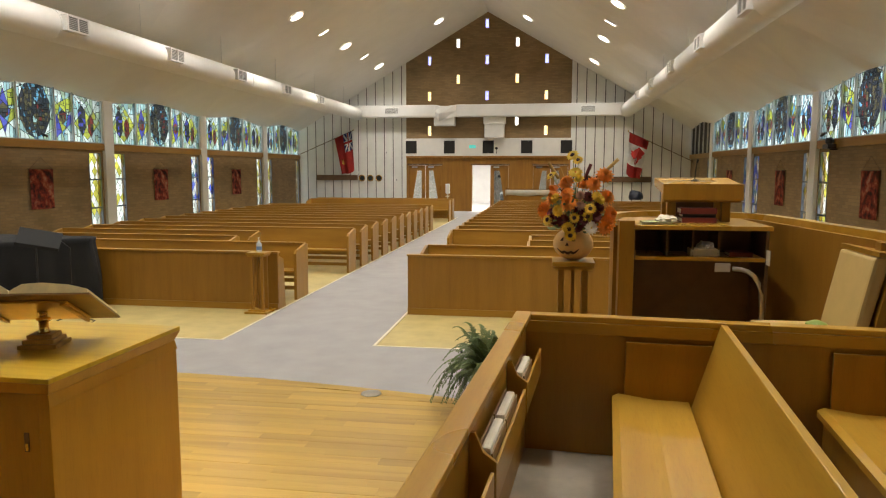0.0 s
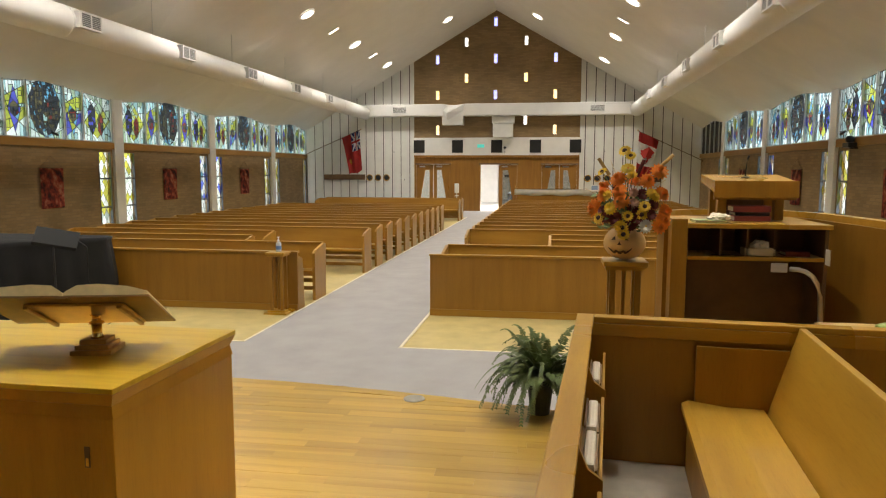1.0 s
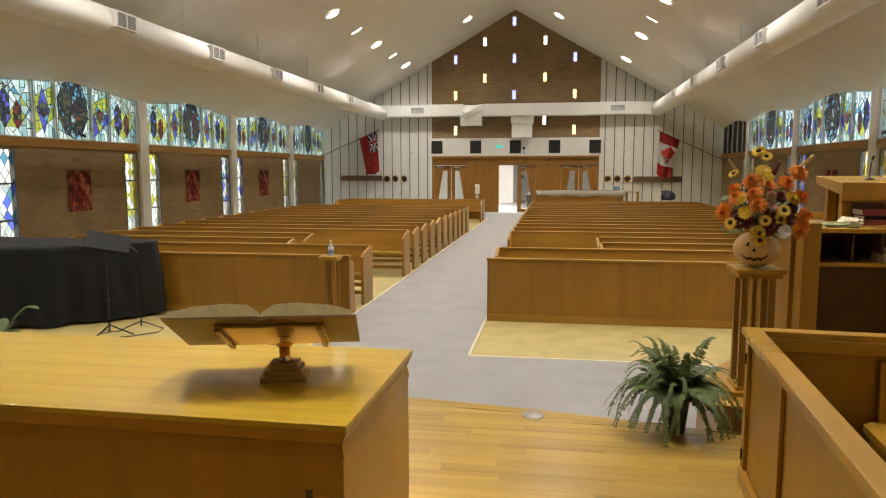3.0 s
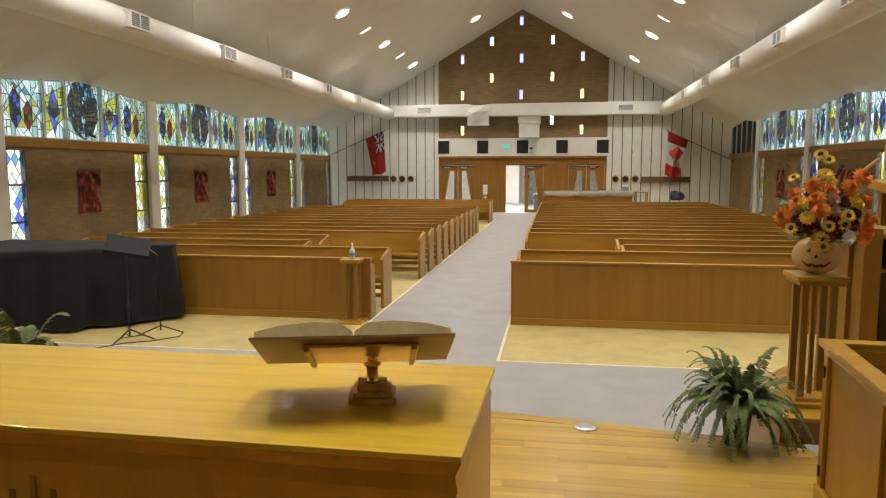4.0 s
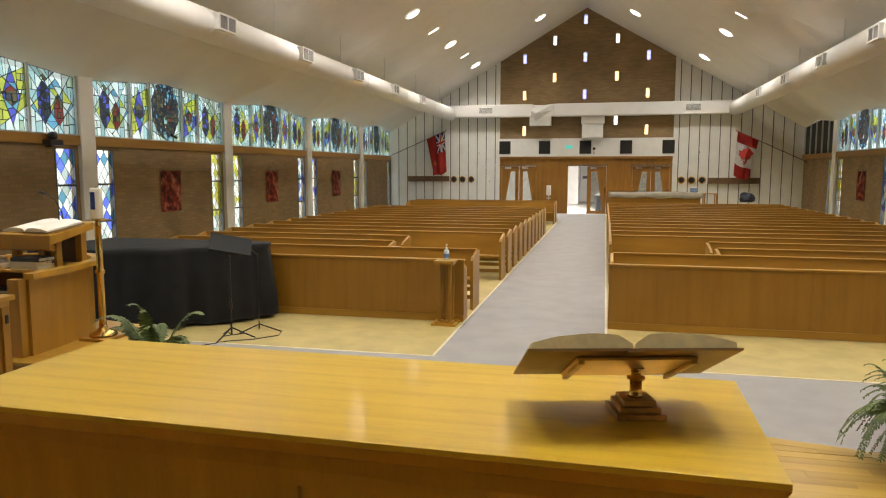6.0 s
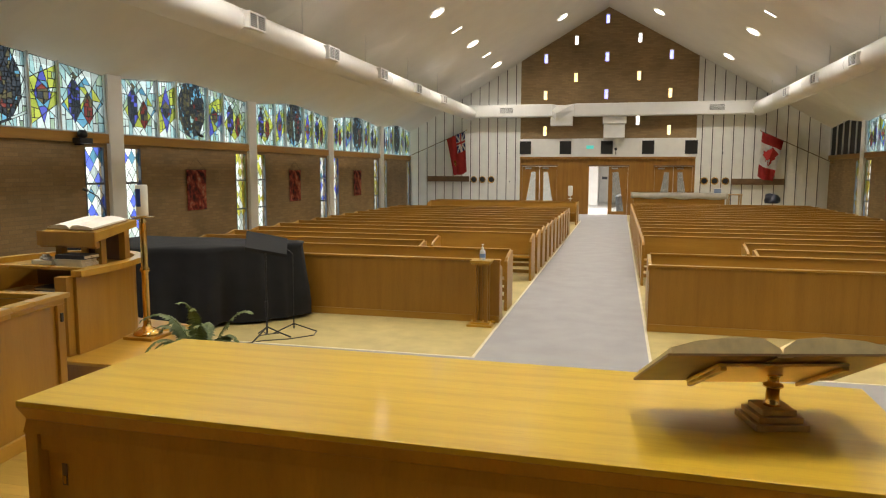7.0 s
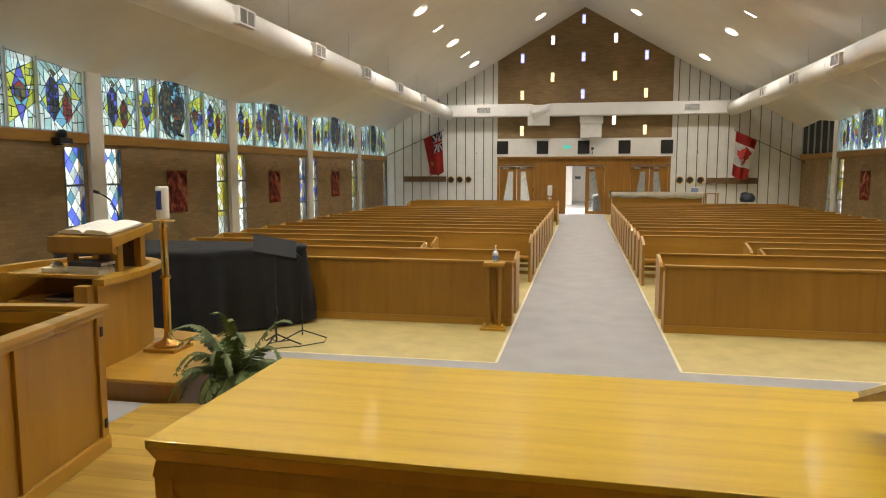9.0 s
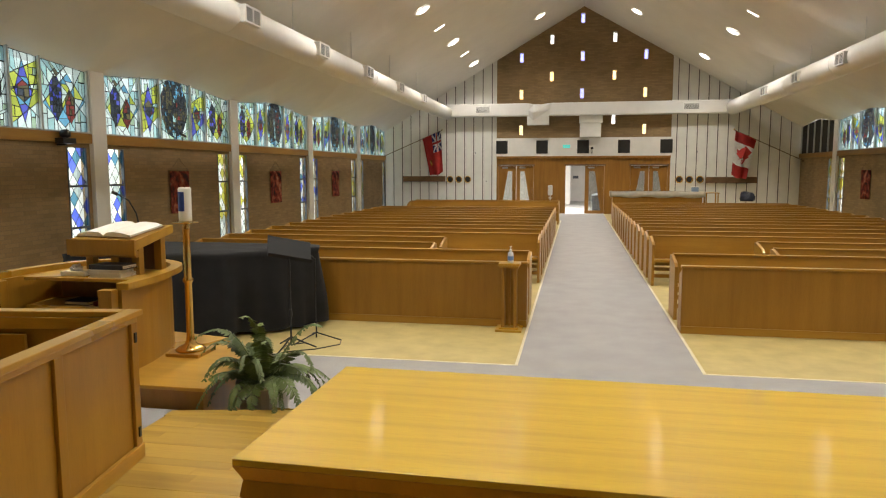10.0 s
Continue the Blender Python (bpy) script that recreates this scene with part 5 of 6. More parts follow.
    g = thing("drinking_glass", (3.42, 4.93, 1.371), "small drinking glass in the pulpit shelf", "glass")
    part("tumbler", lathe(bmesh.new(), [(0.025, 1.371), (0.032, 1.45), (0.029, 1.45), (0.023, 1.378)], (3.42, 4.93, 0), 14), CLEAR, g, smooth=True)


def stack_book(x0, x1, y0, y1, z0, z1, mat, label):
    t = thing("book", ((x0 + x1) / 2, (y0 + y1) / 2, z0), label, "book")
    h = z1 - z0
    k = min(0.005, h * 0.2)
    part("page_block", boxes((x0 + 0.006, x1 - 0.006, y0 + 0.006, y1 - 0.002, z0 + k, z1 - k)), PAPER, t)
    part("cover", boxes((x0, x1, y0, y1, z0, z0 + k), (x0, x1, y0, y1, z1 - k, z1), (x0, x1, *((y0, y0 + 0.003) if mat in (BOOK_RED, BOOK_DARK) else (y1 - 0.002, y1)), z0 + k, z1 - k)), mat, t)


def crumple(bm, at, r, flat):
    bmesh.ops.create_icosphere(bm, subdivisions=3, radius=1)
    for v in bm.verts:
        n = 1 + 0.35 * noise.noise(v.co * 2.3 + Vector(at)) + 0.2 * noise.noise(v.co * 5.0)
        v.co = Vector((v.co.x * r * n, v.co.y * r * n, max(0, v.co.z + 0.35) * r * flat * n)) + Vector(at)
    return bm


def crumpled_paper(name, at, r, label):
    whole(name, crumple(bmesh.new(), at, r, 0.45), PAPER, label, "paper")


def tissue(parent, at, r):
    part("tissue", crumple(bmesh.new(), at, r, 0.7), WHITE_PETAL, parent, "white tissue")


pulpit()


def lectern():
    t = thing("lectern", (-3.95, 5.1, 0.60), "curved oak lectern enclosure with sloping desk", "lectern")
    rim = 1.225
    path = bowed([(-3.38, 4.50), (-3.42, 4.95), (-3.58, 5.40), (-3.95, 5.60), (-4.30, 5.42), (-4.42, 5.05), (-4.45, 4.70)])
    part("curved_wall", shell_wall(bmesh.new(), path, 0.60, rim - 0.045, -0.035), STALL_WOOD, t, "curved oak front")
    part("rim", shell_wall(bmesh.new(), bowed([(-3.35, 4.46), (-3.39, 4.95), (-3.56, 5.425), (-3.95, 5.625), (-4.32, 5.44), (-4.445, 5.05), (-4.475, 4.67)]), rim - 0.044, rim, -0.085), STALL_CAP, t, "flat oak cap following the curve")
    part("stile", boxes((-3.47, -3.37, 4.43, 4.499, 0.60, rim - 0.045), bevel=0.004), STALL_WOOD, t)
    part("wing_post", boxes((-4.45, -4.38, 4.62, 4.695, 0.60, rim - 0.045), bevel=0.004), STALL_WOOD, t)
    part("shelf_top", boxes((-4.36, -3.50, 4.82, 5.42, 1.165, 1.19), bevel=0.004), STALL_CAP, t)
    part("shelf", boxes((-4.36, -3.50, 4.82, 5.2, 0.955, 0.98), bevel=0.003), STALL_CAP, t)
    # Darkened like the pulpit's cabinet, to hold the shade behind the shelf.
    part("cabinet_back", boxes((-4.36, -3.50, 5.2, 5.22, 0.60, 1.164)), DARK_OR_SHADED_WOOD, t)
    # worn carving on the flank, too faint to read
    for k, (y, h) in enumerate(((4.66, 0.08), (4.74, 0.085), (4.82, 0.08))):
        part("carved_bar", boxes((-3.385 - 0.05 * (k == 2) * 0.3, -3.378 - 0.008 * k, y, y + 0.012, 1.04, 1.04 + h)), DARK_OR_SHADED_WOOD, t)
    reading_desk(t, -4.06, -3.52, 4.92, 5.42, 1.455, 1.53, 1.19, 0)
    b = thing("open_bible", (-3.78, 5.15, 1.5), "large open bible with white pages on the lectern", "book")
    open_book(b, 0.235, 0.36, 0.035, LEATHER, plain("white_page", (0.80, 0.77, 0.70), 0.8, vary=0.03), (-3.80, 5.17, 1.495), 8.5, -6)
    stack_book(-3.86, -3.60, 4.86, 5.04, 1.191, 1.22, PAPER, "pale book in a stack under the desk")
    stack_book(-3.87, -3.61, 4.86, 5.03, 1.221, 1.246, PAPER, "white book in a stack under the desk")
    stack_book(-3.86, -3.59, 4.87, 5.04, 1.247, 1.28, BOOK_DARK, "black book on top of a stack under the desk")
    stack_book(-4.08, -3.88, 4.87, 5.05, 0.981, 1.01, plain("navy_cloth", (0.02, 0.03, 0.09), 0.6), "navy book lying on the lectern's lower shelf")
    stack_book(-3.84, -3.62, 4.87, 5.05, 0.981, 1.01, BOOK_RED, "red book lying on the lectern's lower shelf")
    t2 = thing("tissue_box", (-4.02, 4.95, 1.19), "white tissue box with a tissue pulled out", "tissue box")
    part("carton", boxes((-4.12, -3.92, 4.90, 5.02, 1.191, 1.225), bevel=0.004), PAPER, t2)
    tissue(t2, (-4.03, 4.96, 1.225), 0.045)
    g = thing("drinking_glass", (-3.55, 5.0, 1.19), "small glass tumbler beside books", "glass")
    part("tumbler", lathe(bmesh.new(), [(0.028, 1.191), (0.034, 1.27), (0.031, 1.27), (0.026, 1.2)], (-3.555, 4.95, 0), 14), CLEAR, g, smooth=True)
    mic = thing("gooseneck_microphone", (-3.92, 5.38, 1.52), "black gooseneck microphone behind the open bible", "microphone")
    part("gooseneck", tube(bmesh.new(), [(-3.80, 5.40, 1.52), (-3.82, 5.40, 1.62), (-3.88, 5.40, 1.72), (-3.96, 5.38, 1.77)], 0.006, 8), BLACK_METAL, mic, smooth=True)
    part("mic_head", tube(bmesh.new(), [(-3.96, 5.38, 1.77), (-4.0, 5.37, 1.785)], 0.013, 10), BLACK_METAL, mic)


lectern()


def clergy_chair():
    t = thing("clergy_chair", (4.15, 4.05, PLAT - 0.02), "oak chair with cream vinyl seat and back", "chair")
    part("cushion", boxes((3.93, 4.40, 3.82, 4.28, 0.98, 1.06), bevel=0.02), CREAM, t, "cream vinyl cushion", smooth=True)
    bm = prism(bmesh.new(), [(4.33, 1.05), (4.40, 1.05), (4.50, 1.50), (4.42, 1.50)], "y", 3.82, 4.28, bevel=0.018)
    part("backrest", bm, CREAM, t, "cream vinyl backrest")
    part("back_frame", prism(bmesh.new(), [(4.405, 0.98), (4.44, 0.98), (4.55, 1.53), (4.43, 1.53), (4.43, 1.505), (4.51, 1.505)], "y", 3.80, 4.30), STALL_WOOD, t)
    for x in (3.95, 4.36):
        for y in (3.84, 4.22):
            part("leg", boxes((x, x + 0.045, y, y + 0.045, PLAT - 0.02, 0.979), bevel=0.004), STALL_WOOD, t)
    g = thing("offering_dish", (4.25, 4.1, 1.06), "small green and yellow dish on the chair seat", "dish")
    part("dish", lathe(bmesh.new(), [(0.03, 1.06), (0.06, 1.075), (0.055, 1.085), (0.02, 1.10)], (4.25, 4.1, 0), 16), plain("green_glaze", (0.25, 0.35, 0.08), 0.3), g, smooth=True)


clergy_chair()


# ---- flowers ----
PINK_PETAL = plain("dusty_pink_petal", (0.52, 0.30, 0.22), 0.7, vary=0.3, scale=30)
BROWN_REED = plain("brown_reed", (0.26, 0.15, 0.03), 0.7, vary=0.3, scale=20)
def slat_stand(name, x, y, z0, z1, w, base_w, label):
    """A tall stand: square top, slatted legs, stepped base."""
    t = thing(name, (x, y, z0), label, "stand")
    part("top", boxes((x - w, x + w, y - w, y + w, z1 - 0.03, z1), bevel=0.006), STALL_CAP, t)
    part("apron", boxes((x - w + 0.015, x + w - 0.015, y - w + 0.015, y + w - 0.015, z1 - 0.055, z1 - 0.031)), STALL_WOOD, t)
    q = w * 0.56
    for dx, dy in ((-q, -q), (q, -q), (-q, q), (q, q), (0, 0)):
        h = 0.019 if dx else 0.012
        part("leg", boxes((x + dx - h, x + dx + h, y + dy - h, y + dy + h, z0 + 0.05, z1 - 0.0555), bevel=0.003), PANEL_WOOD, t)
    part("base", boxes((x - base_w, x + base_w, y - base_w, y + base_w, z0, z0 + 0.028), bevel=0.005), STALL_CAP, t)
    part("base", boxes((x - base_w * 0.75, x + base_w * 0.75, y - base_w * 0.75, y + base_w * 0.75, z0 + 0.028, z0 + 0.05), bevel=0.004), STALL_CAP, t)
    return t


FX, FY = 2.88, 4.56
slat_stand("flower_stand", FX, FY, 0.60, 1.365, 0.137, 0.145, "tall slatted oak flower stand on the plinth")


def pumpkin():
    t = thing("pumpkin_planter", (FX, FY, 1.365), "orange clay pumpkin planter with a carved grin", "planter")
    bm = bmesh.new()
    segs, rings = 36, 12
    rows = []
    for j in range(rings + 1):
        a = -math.pi / 2 + math.pi * (0.06 + 0.86 * j / rings)
        row = []
        for i in range(segs):
            th = 2 * math.pi * i / segs
            r = 0.132 * math.cos(a) * (1 - 0.035 * abs(math.cos(th * 4.5)) ** 4)
            row.append(bm.verts.new((FX + r * math.cos(th), FY + r * math.sin(th), 1.365 + 0.108 + 0.108 * math.sin(a))))
        rows.append(row)
    for a, b in zip(rows, rows[1:]):
        for i in range(segs):
            bm.faces.new((a[i], a[(i + 1) % segs], b[(i + 1) % segs], b[i]))
    bm.faces.new(rows[0][::-1])
    part("shell", bm, TERRACOTTA, t, smooth=True)
    turn = math.atan2(1.0 - FY, 1.6 - FX)

    def on_shell(u, v, d):
        """u: sideways angle in degrees, v: height above the base."""
        th = turn + radians(u)
        r = 0.132 * math.sqrt(max(0.0, 1 - ((v - 0.108) / 0.108) ** 2)) + d
        return (FX + r * math.cos(th), FY + r * math.sin(th), 1.365 + v)

    def carve(name, outline):
        bm = bmesh.new()
        lo, hi = [bm.verts.new(on_shell(u, v, -0.006)) for u, v in outline], [bm.verts.new(on_shell(u, v, 0.0025)) for u, v in outline]
        bm.faces.new(hi)
        for i in range(len(outline)):
            j = (i + 1) % len(outline)
            bm.faces.new((lo[i], lo[j], hi[j], hi[i]))
        part(name, bm, SEEDS, t, "black cut-out")
    carve("eye", [(-24, 0.135), (-13, 0.135), (-16, 0.160)])
    carve("eye", [(13, 0.135), (24, 0.135), (16, 0.160)])
    carve("nose", [(-5, 0.105), (5, 0.105), (0, 0.128)])
    top, low = [(-34, 0.086), (-26, 0.072), (-19, 0.064), (-11, 0.072), (-4, 0.064), (4, 0.064), (11, 0.072), (19, 0.064), (26, 0.072), (34, 0.086)], \
        [(34, 0.080), (25, 0.056), (17, 0.047), (10, 0.058), (4, 0.046), (-4, 0.046), (-10, 0.058), (-17, 0.047), (-25, 0.056), (-34, 0.080)]
    for i in range(9):
        carve("mouth", [top[i], top[i + 1], low[8 - i], low[9 - i]])


pumpkin()


def petal_ring(bm, count, r0, r1, width, z0, z1, mat=0, droop=0.0, phase=0.0):
    for i in range(count):
        a = 2 * math.pi * (i + phase) / count
        c, s = math.cos(a), math.sin(a)

        def at(r, w, z):
            return (r * c - w * s, r * s + w * c, z)
        mid = (r0 + r1 * 1.2) / 2
        vs = [bm.verts.new(p) for p in (at(r0, -width * 0.3, z0), at(r0, width * 0.3, z0), at(mid, width * 0.5, (z0 + z1) / 2 + 0.004), at(r1, 0, z1 - droop), at(mid, -width * 0.5, (z0 + z1) / 2 + 0.004))]
        f = bm.faces.new(vs)
        f.material_index = mat


def flower_mesh(name, petals, eye, layers, r):
    bm = bmesh.new()
    for k in range(layers):
        petal_ring(bm, 13 - k, r * 0.12, r * (1 - 0.2 * k), r * 0.42, 0.004 + 0.006 * k, 0.012 + 0.010 * k, 0, 0.004, 0.5 * k)
    eye_r = r * (0.36 if layers < 3 else 0.12)
    n0 = len(bm.faces)
    lathe(bm, [(eye_r, 0.002), (eye_r, 0.014), (eye_r * 0.6, 0.022), (0.001, 0.024)], segs=10)
    bm.faces.ensure_lookup_table()
    for f in bm.faces[n0:]:
        f.material_index = 1
    return mesh_of(name, bm, [petals, eye])


def bouquet():
    t = thing("flower_bouquet", (FX, FY, 1.57), "autumn bouquet of orange, yellow and maroon artificial flowers", "flowers")
    kinds = {"daisy": flower_mesh("daisy", YELLOW, SEEDS, 2, 0.040), "mum": flower_mesh("chrysanthemum", ORANGE, ORANGE, 6, 0.058),
             "dark": flower_mesh("dark_flower", MAROON, SEEDS, 3, 0.045), "gold": flower_mesh("gold_flower", YELLOW, YELLOW, 4, 0.042), "pale": flower_mesh("white_flower", WHITE_PETAL, YELLOW, 3, 0.045),
             "rose": flower_mesh("pink_rose", PINK_PETAL, PINK_PETAL, 4, 0.036), "sun": flower_mesh("sunflower", YELLOW, ORANGE, 3, 0.055)}
    rng = random.Random(5)
    view = math.atan2(0.5 - FY, 1.6 - FX)
    # kind, sideways, height above the pumpkin's rim, towards the viewer
    spots = [("daisy", -0.01, 0.53, 0.02), ("daisy", 0.04, 0.50, 0.04), ("sun", 0.02, 0.41, 0.05), ("daisy", -0.14, 0.38, 0.06), ("gold", 0.05, 0.365, 0.07), ("mum", 0.205, 0.385, 0.02),
             ("mum", 0.15, 0.32, 0.07), ("mum", -0.036, 0.34, 0.05), ("mum", -0.11, 0.22, 0.10), ("gold", -0.085, 0.225, 0.13), ("mum", -0.02, 0.245, 0.10), ("mum", 0.01, 0.185, 0.13), ("gold", -0.07, 0.13, 0.14),
             ("mum", -0.18, 0.13, 0.07), ("daisy", -0.134, 0.066, 0.12), ("daisy", 0.05, 0.09, 0.15), ("daisy", 0.144, 0.144, 0.12), ("daisy", 0.13, 0.10, 0.12), ("gold", 0.20, 0.21, 0.07), ("mum", 0.225, 0.23, 0.02),
             ("mum", 0.245, 0.05, 0.04), ("mum", 0.225, 0.02, 0.07), ("mum", 0.25, 0.12, 0.02), ("pale", 0.15, 0.02, 0.12), ("daisy", 0.02, 0.005, 0.15), ("daisy", 0.025, -0.04, 0.15), ("gold", 0.0, 0.015, 0.14),
             ("dark", -0.09, 0.075, 0.12), ("dark", -0.03, 0.06, 0.13), ("dark", -0.12, 0.11, 0.11), ("dark", 0.11, 0.06, 0.12), ("dark", 0.17, 0.10, 0.09), ("dark", 0.12, 0.23, 0.09), ("dark", 0.07, 0.14, 0.12),
             ("rose", 0.075, 0.25, 0.11), ("rose", 0.08, 0.18, 0.12), ("mum", -0.13, 0.27, 0.0), ("dark", 0.19, 0.16, 0.06), ("dark", 0.06, 0.03, 0.13), ("gold", 0.17, 0.235, 0.08), ("dark", -0.05, 0.28, 0.04),
             ("mum", 0.05, 0.3, -0.06), ("dark", -0.08, 0.15, -0.12), ("mum", 0.1, 0.1, -0.14), ("mum", -0.15, 0.05, -0.1), ("gold", 0.0, 0.2, -0.13)]
    ring_z = 1.575
    stems, sprigs = bmesh.new(), bmesh.new()
    cv, sv = math.cos(view), math.sin(view)
    for n, (kind, u, h, d) in enumerate(spots):
        u, h = u * 0.95 + rng.uniform(-0.006, 0.006), h * 0.88 + rng.uniform(-0.006, 0.006)
        p = Vector((FX + d * cv + u * -sv, FY + d * sv + u * cv, ring_z + h))
        face = Vector((p.x - FX, p.y - FY, (h - 0.05) * 0.8)).normalized() + Vector((cv, sv, 0.15)) * 0.8
        ob = new("flower", kinds[kind])
        ob.parent = t
        q = face.to_track_quat("Z", "Y").to_matrix().to_4x4()
        ob.matrix_basis = Matrix.Translation(p - ORIGIN[t]) @ q @ pose(0, 0, 0, rng.uniform(-14, 14), rng.uniform(-14, 14), rng.uniform(0, 360)) @ Matrix.Scale(rng.uniform(0.9, 1.15), 4)
        tube(stems, [(FX, FY, ring_z - 0.05), (FX + (p.x - FX) * 0.4, FY + (p.y - FY) * 0.4, ring_z + h * 0.6), p - face.normalized() * 0.004], 0.003, 5)
    for i in range(150):
        a, r = rng.uniform(0, 6.283), rng.uniform(0.05, 0.17)
        h = rng.uniform(-0.02, 0.22)
        c = Vector((FX + r * math.cos(a), FY + r * math.sin(a), ring_z + h))
        d = Vector((math.cos(a), math.sin(a), rng.uniform(-0.4, 0.8))).normalized()
        w = d.orthogonal().normalized() * rng.uniform(0.008, 0.016)
        l = rng.uniform(0.03, 0.07)
        sprigs.faces.new([sprigs.verts.new(q) for q in (c, c + d * l * 0.5 + w, c + d * l, c + d * l * 0.5 - w)])
    part("stems", stems, FERN_GREEN, t)
    part("foliage", sprigs, FERN_GREEN, t, "dark green leaves")
    twigs = bmesh.new()
    for u, h, d in ((-0.25, 0.24, 0.05), (-0.2, 0.33, 0), (0.24, 0.30, 0), (0.02, 0.42, -0.03), (-0.1, 0.42, 0.02), (0.15, 0.38, 0.03)):
        p = Vector((FX + d * cv + u * -sv, FY + d * sv + u * cv, ring_z + h))
        tube(twigs, [(FX, FY, ring_z), (FX + (p.x - FX) * 0.5, FY + (p.y - FY) * 0.5, ring_z + h * 0.7), p], 0.003, 5, 0.001)
    part("twigs", twigs, STRAW, t, "dry pale twigs")
    for u, h, mat in ((-0.18, 0.43, BROWN_REED), (0.28, 0.45, STRAW), (0.105, 0.42, MAROON)):
        p = Vector((FX + u * -sv, FY + u * cv, ring_z + h))
        q = Vector((FX + 0.6 * u * -sv, FY + 0.6 * u * cv, ring_z + h - 0.105))
        part("cattail", tube(bmesh.new(), [q, q.lerp(p, 0.1), q.lerp(p, 0.9), p], 0.011, 10), mat, t, "dry brown cattail", smooth=True)


bouquet()


# ---- ferns ----
def frond_mesh(name, length, lift, droop, seed):
    """One arching frond with paired leaflets, rooted at the origin and growing along +x."""
    rng = random.Random(seed)
    bm = bmesh.new()
    n = 46
    pts = []
    for i in range(n + 1):
        f = i / n
        pts.append(Vector((length * (f - 0.18 * f * f), rng.uniform(-0.002, 0.002), lift * math.sin(f * 1.5) - droop * f ** 2.4)))
    tube(bm, pts, 0.0035, 5, 0.001)
    for i in range(2, n + 1):
        f = i / n
        d = (pts[i] - pts[i - 1]).normalized()
        size = 0.050 * length / 0.4 * math.sin(min(1, 0.25 + f * 1.0) * math.pi * 0.93) + 0.008
        up = Vector((0, 0, 1))
        side = d.cross(up).normalized()
        for s in (-1, 1):
            out = (side * s + d * 0.35 - Vector((0, 0, 0.25 + 0.25 * rng.random()))).normalized()
            w = d * 0.0062 * length / 0.4
            p = pts[i]
            tip = p + out * size * rng.uniform(0.85, 1.1)
            mid = p + out * size * 0.55
            bm.faces.new([bm.verts.new(q) for q in (p - w * 0.6, mid - w, tip, mid + w, p + w * 0.6)])
    return mesh_of(name, bm, FERN_GREEN)


FRONDS = [frond_mesh("frond_a", 0.46, 0.22, 0.34, 1), frond_mesh("frond_b", 0.42, 0.30, 0.20, 2), frond_mesh("frond_c", 0.46, 0.18, 0.36, 3), frond_mesh("frond_d", 0.34, 0.36, 0.08, 4), frond_mesh("frond_e", 0.48, 0.22, 0.36, 5)]


def fern(x, y, z0, r, h, scale, seed, label, count, pot, pot_label):
    t = thing("potted_fern", (x, y, z0), label, "fern")
    part("pot", lathe(bmesh.new(), [(r * 0.72, z0), (r, z0 + h - 0.02), (r + 0.012, z0 + h - 0.02), (r + 0.012, z0 + h), (r - 0.015, z0 + h), (r - 0.02, z0 + h - 0.03)], (x, y, 0), 20), pot, t, pot_label, smooth=False)
    rng = random.Random(seed)
    for i in range(count):
        steep = i / count
        me = FRONDS[rng.choice((0, 2, 4, 0, 2)) if steep < 0.62 else rng.choice((1, 3, 1))]
        ob = new("frond", me)
        ob.parent = t
        a = rng.uniform(0, 360) if i > 24 else i * 15 + rng.uniform(-6, 6)
        ob.matrix_basis = Matrix.Translation((rng.uniform(-0.03, 0.03), rng.uniform(-0.03, 0.03), h - 0.02)) @ pose(0, 0, 0, rng.uniform(-15, 15), rng.uniform(-12, 10) - 32 * max(0, steep - 0.6) / 0.4 * rng.random(), a) \
            @ Matrix.Scale(scale * rng.uniform(0.75, 1.1), 4)
    return t


fern(2.37, 4.12, PLAT, 0.08, 0.22, 0.9, 11, "bushy green fern in a dark pot at the platform's edge", 92, DARK_POT, "dark plastic pot")
fern(-2.44, 4.66, 0.008, 0.17, 0.56, 1.34, 12, "wide arching green fern in a pale pot beside the lectern", 40, POT, "pale stoneware pot")


def candle_stand():
    x, y = -3.22, 5.10
    t = thing("candlestick", (x, y, 0.60), "tall polished brass floor candlestick on a wooden block", "candlestick")
    part("foot_block", boxes((x - 0.13, x + 0.13, y - 0.13, y + 0.13, 0.5995, 0.625), bevel=0.004), PEW_WOOD, t, "square wooden block")
    prof = [(0.105, 0.626), (0.11, 0.635), (0.085, 0.655), (0.045, 0.675), (0.032, 0.70), (0.027, 0.74), (0.026, 1.13), (0.038, 1.145), (0.038, 1.16), (0.027, 1.175), (0.025, 1.52), (0.03, 1.54), (0.016, 1.56), (0.03, 1.585)]
    part("shaft", lathe(bmesh.new(), prof, (x, y, 0), 20), BRASS, t, smooth=True)
    part("drip_tray", lathe(bmesh.new(), [(0.03, 1.565), (0.085, 1.572), (0.09, 1.58), (0.08, 1.578), (0.03, 1.574)], (x, y, 0), 24), BRASS, t, smooth=True)
    c = thing("pillar_candle", (x, y, 1.586), "thick white pillar candle with a blue printed band", "candle")
    part("wax", lathe(bmesh.new(), [(0.045, 1.5865), (0.046, 1.60), (0.046, 1.82), (0.04, 1.832), (0.02, 1.826), (0.004, 1.824)], (x, y, 0), 24), WAX, c, smooth=True)
    part("wick", tube(bmesh.new(), [(x, y, 1.824), (x + 0.002, y, 1.842)], 0.002, 6), BLACK_METAL, c)
    bm = bmesh.new()
    for i in range(8):
        a0, a1 = radians(215 + i * 10), radians(225 + i * 10)
        r = 0.0468
        bm.faces.new([bm.verts.new((x + r * math.cos(a), y + r * math.sin(a), z)) for a, z in ((a0, 1.66), (a1, 1.66), (a1, 1.80), (a0, 1.80))])
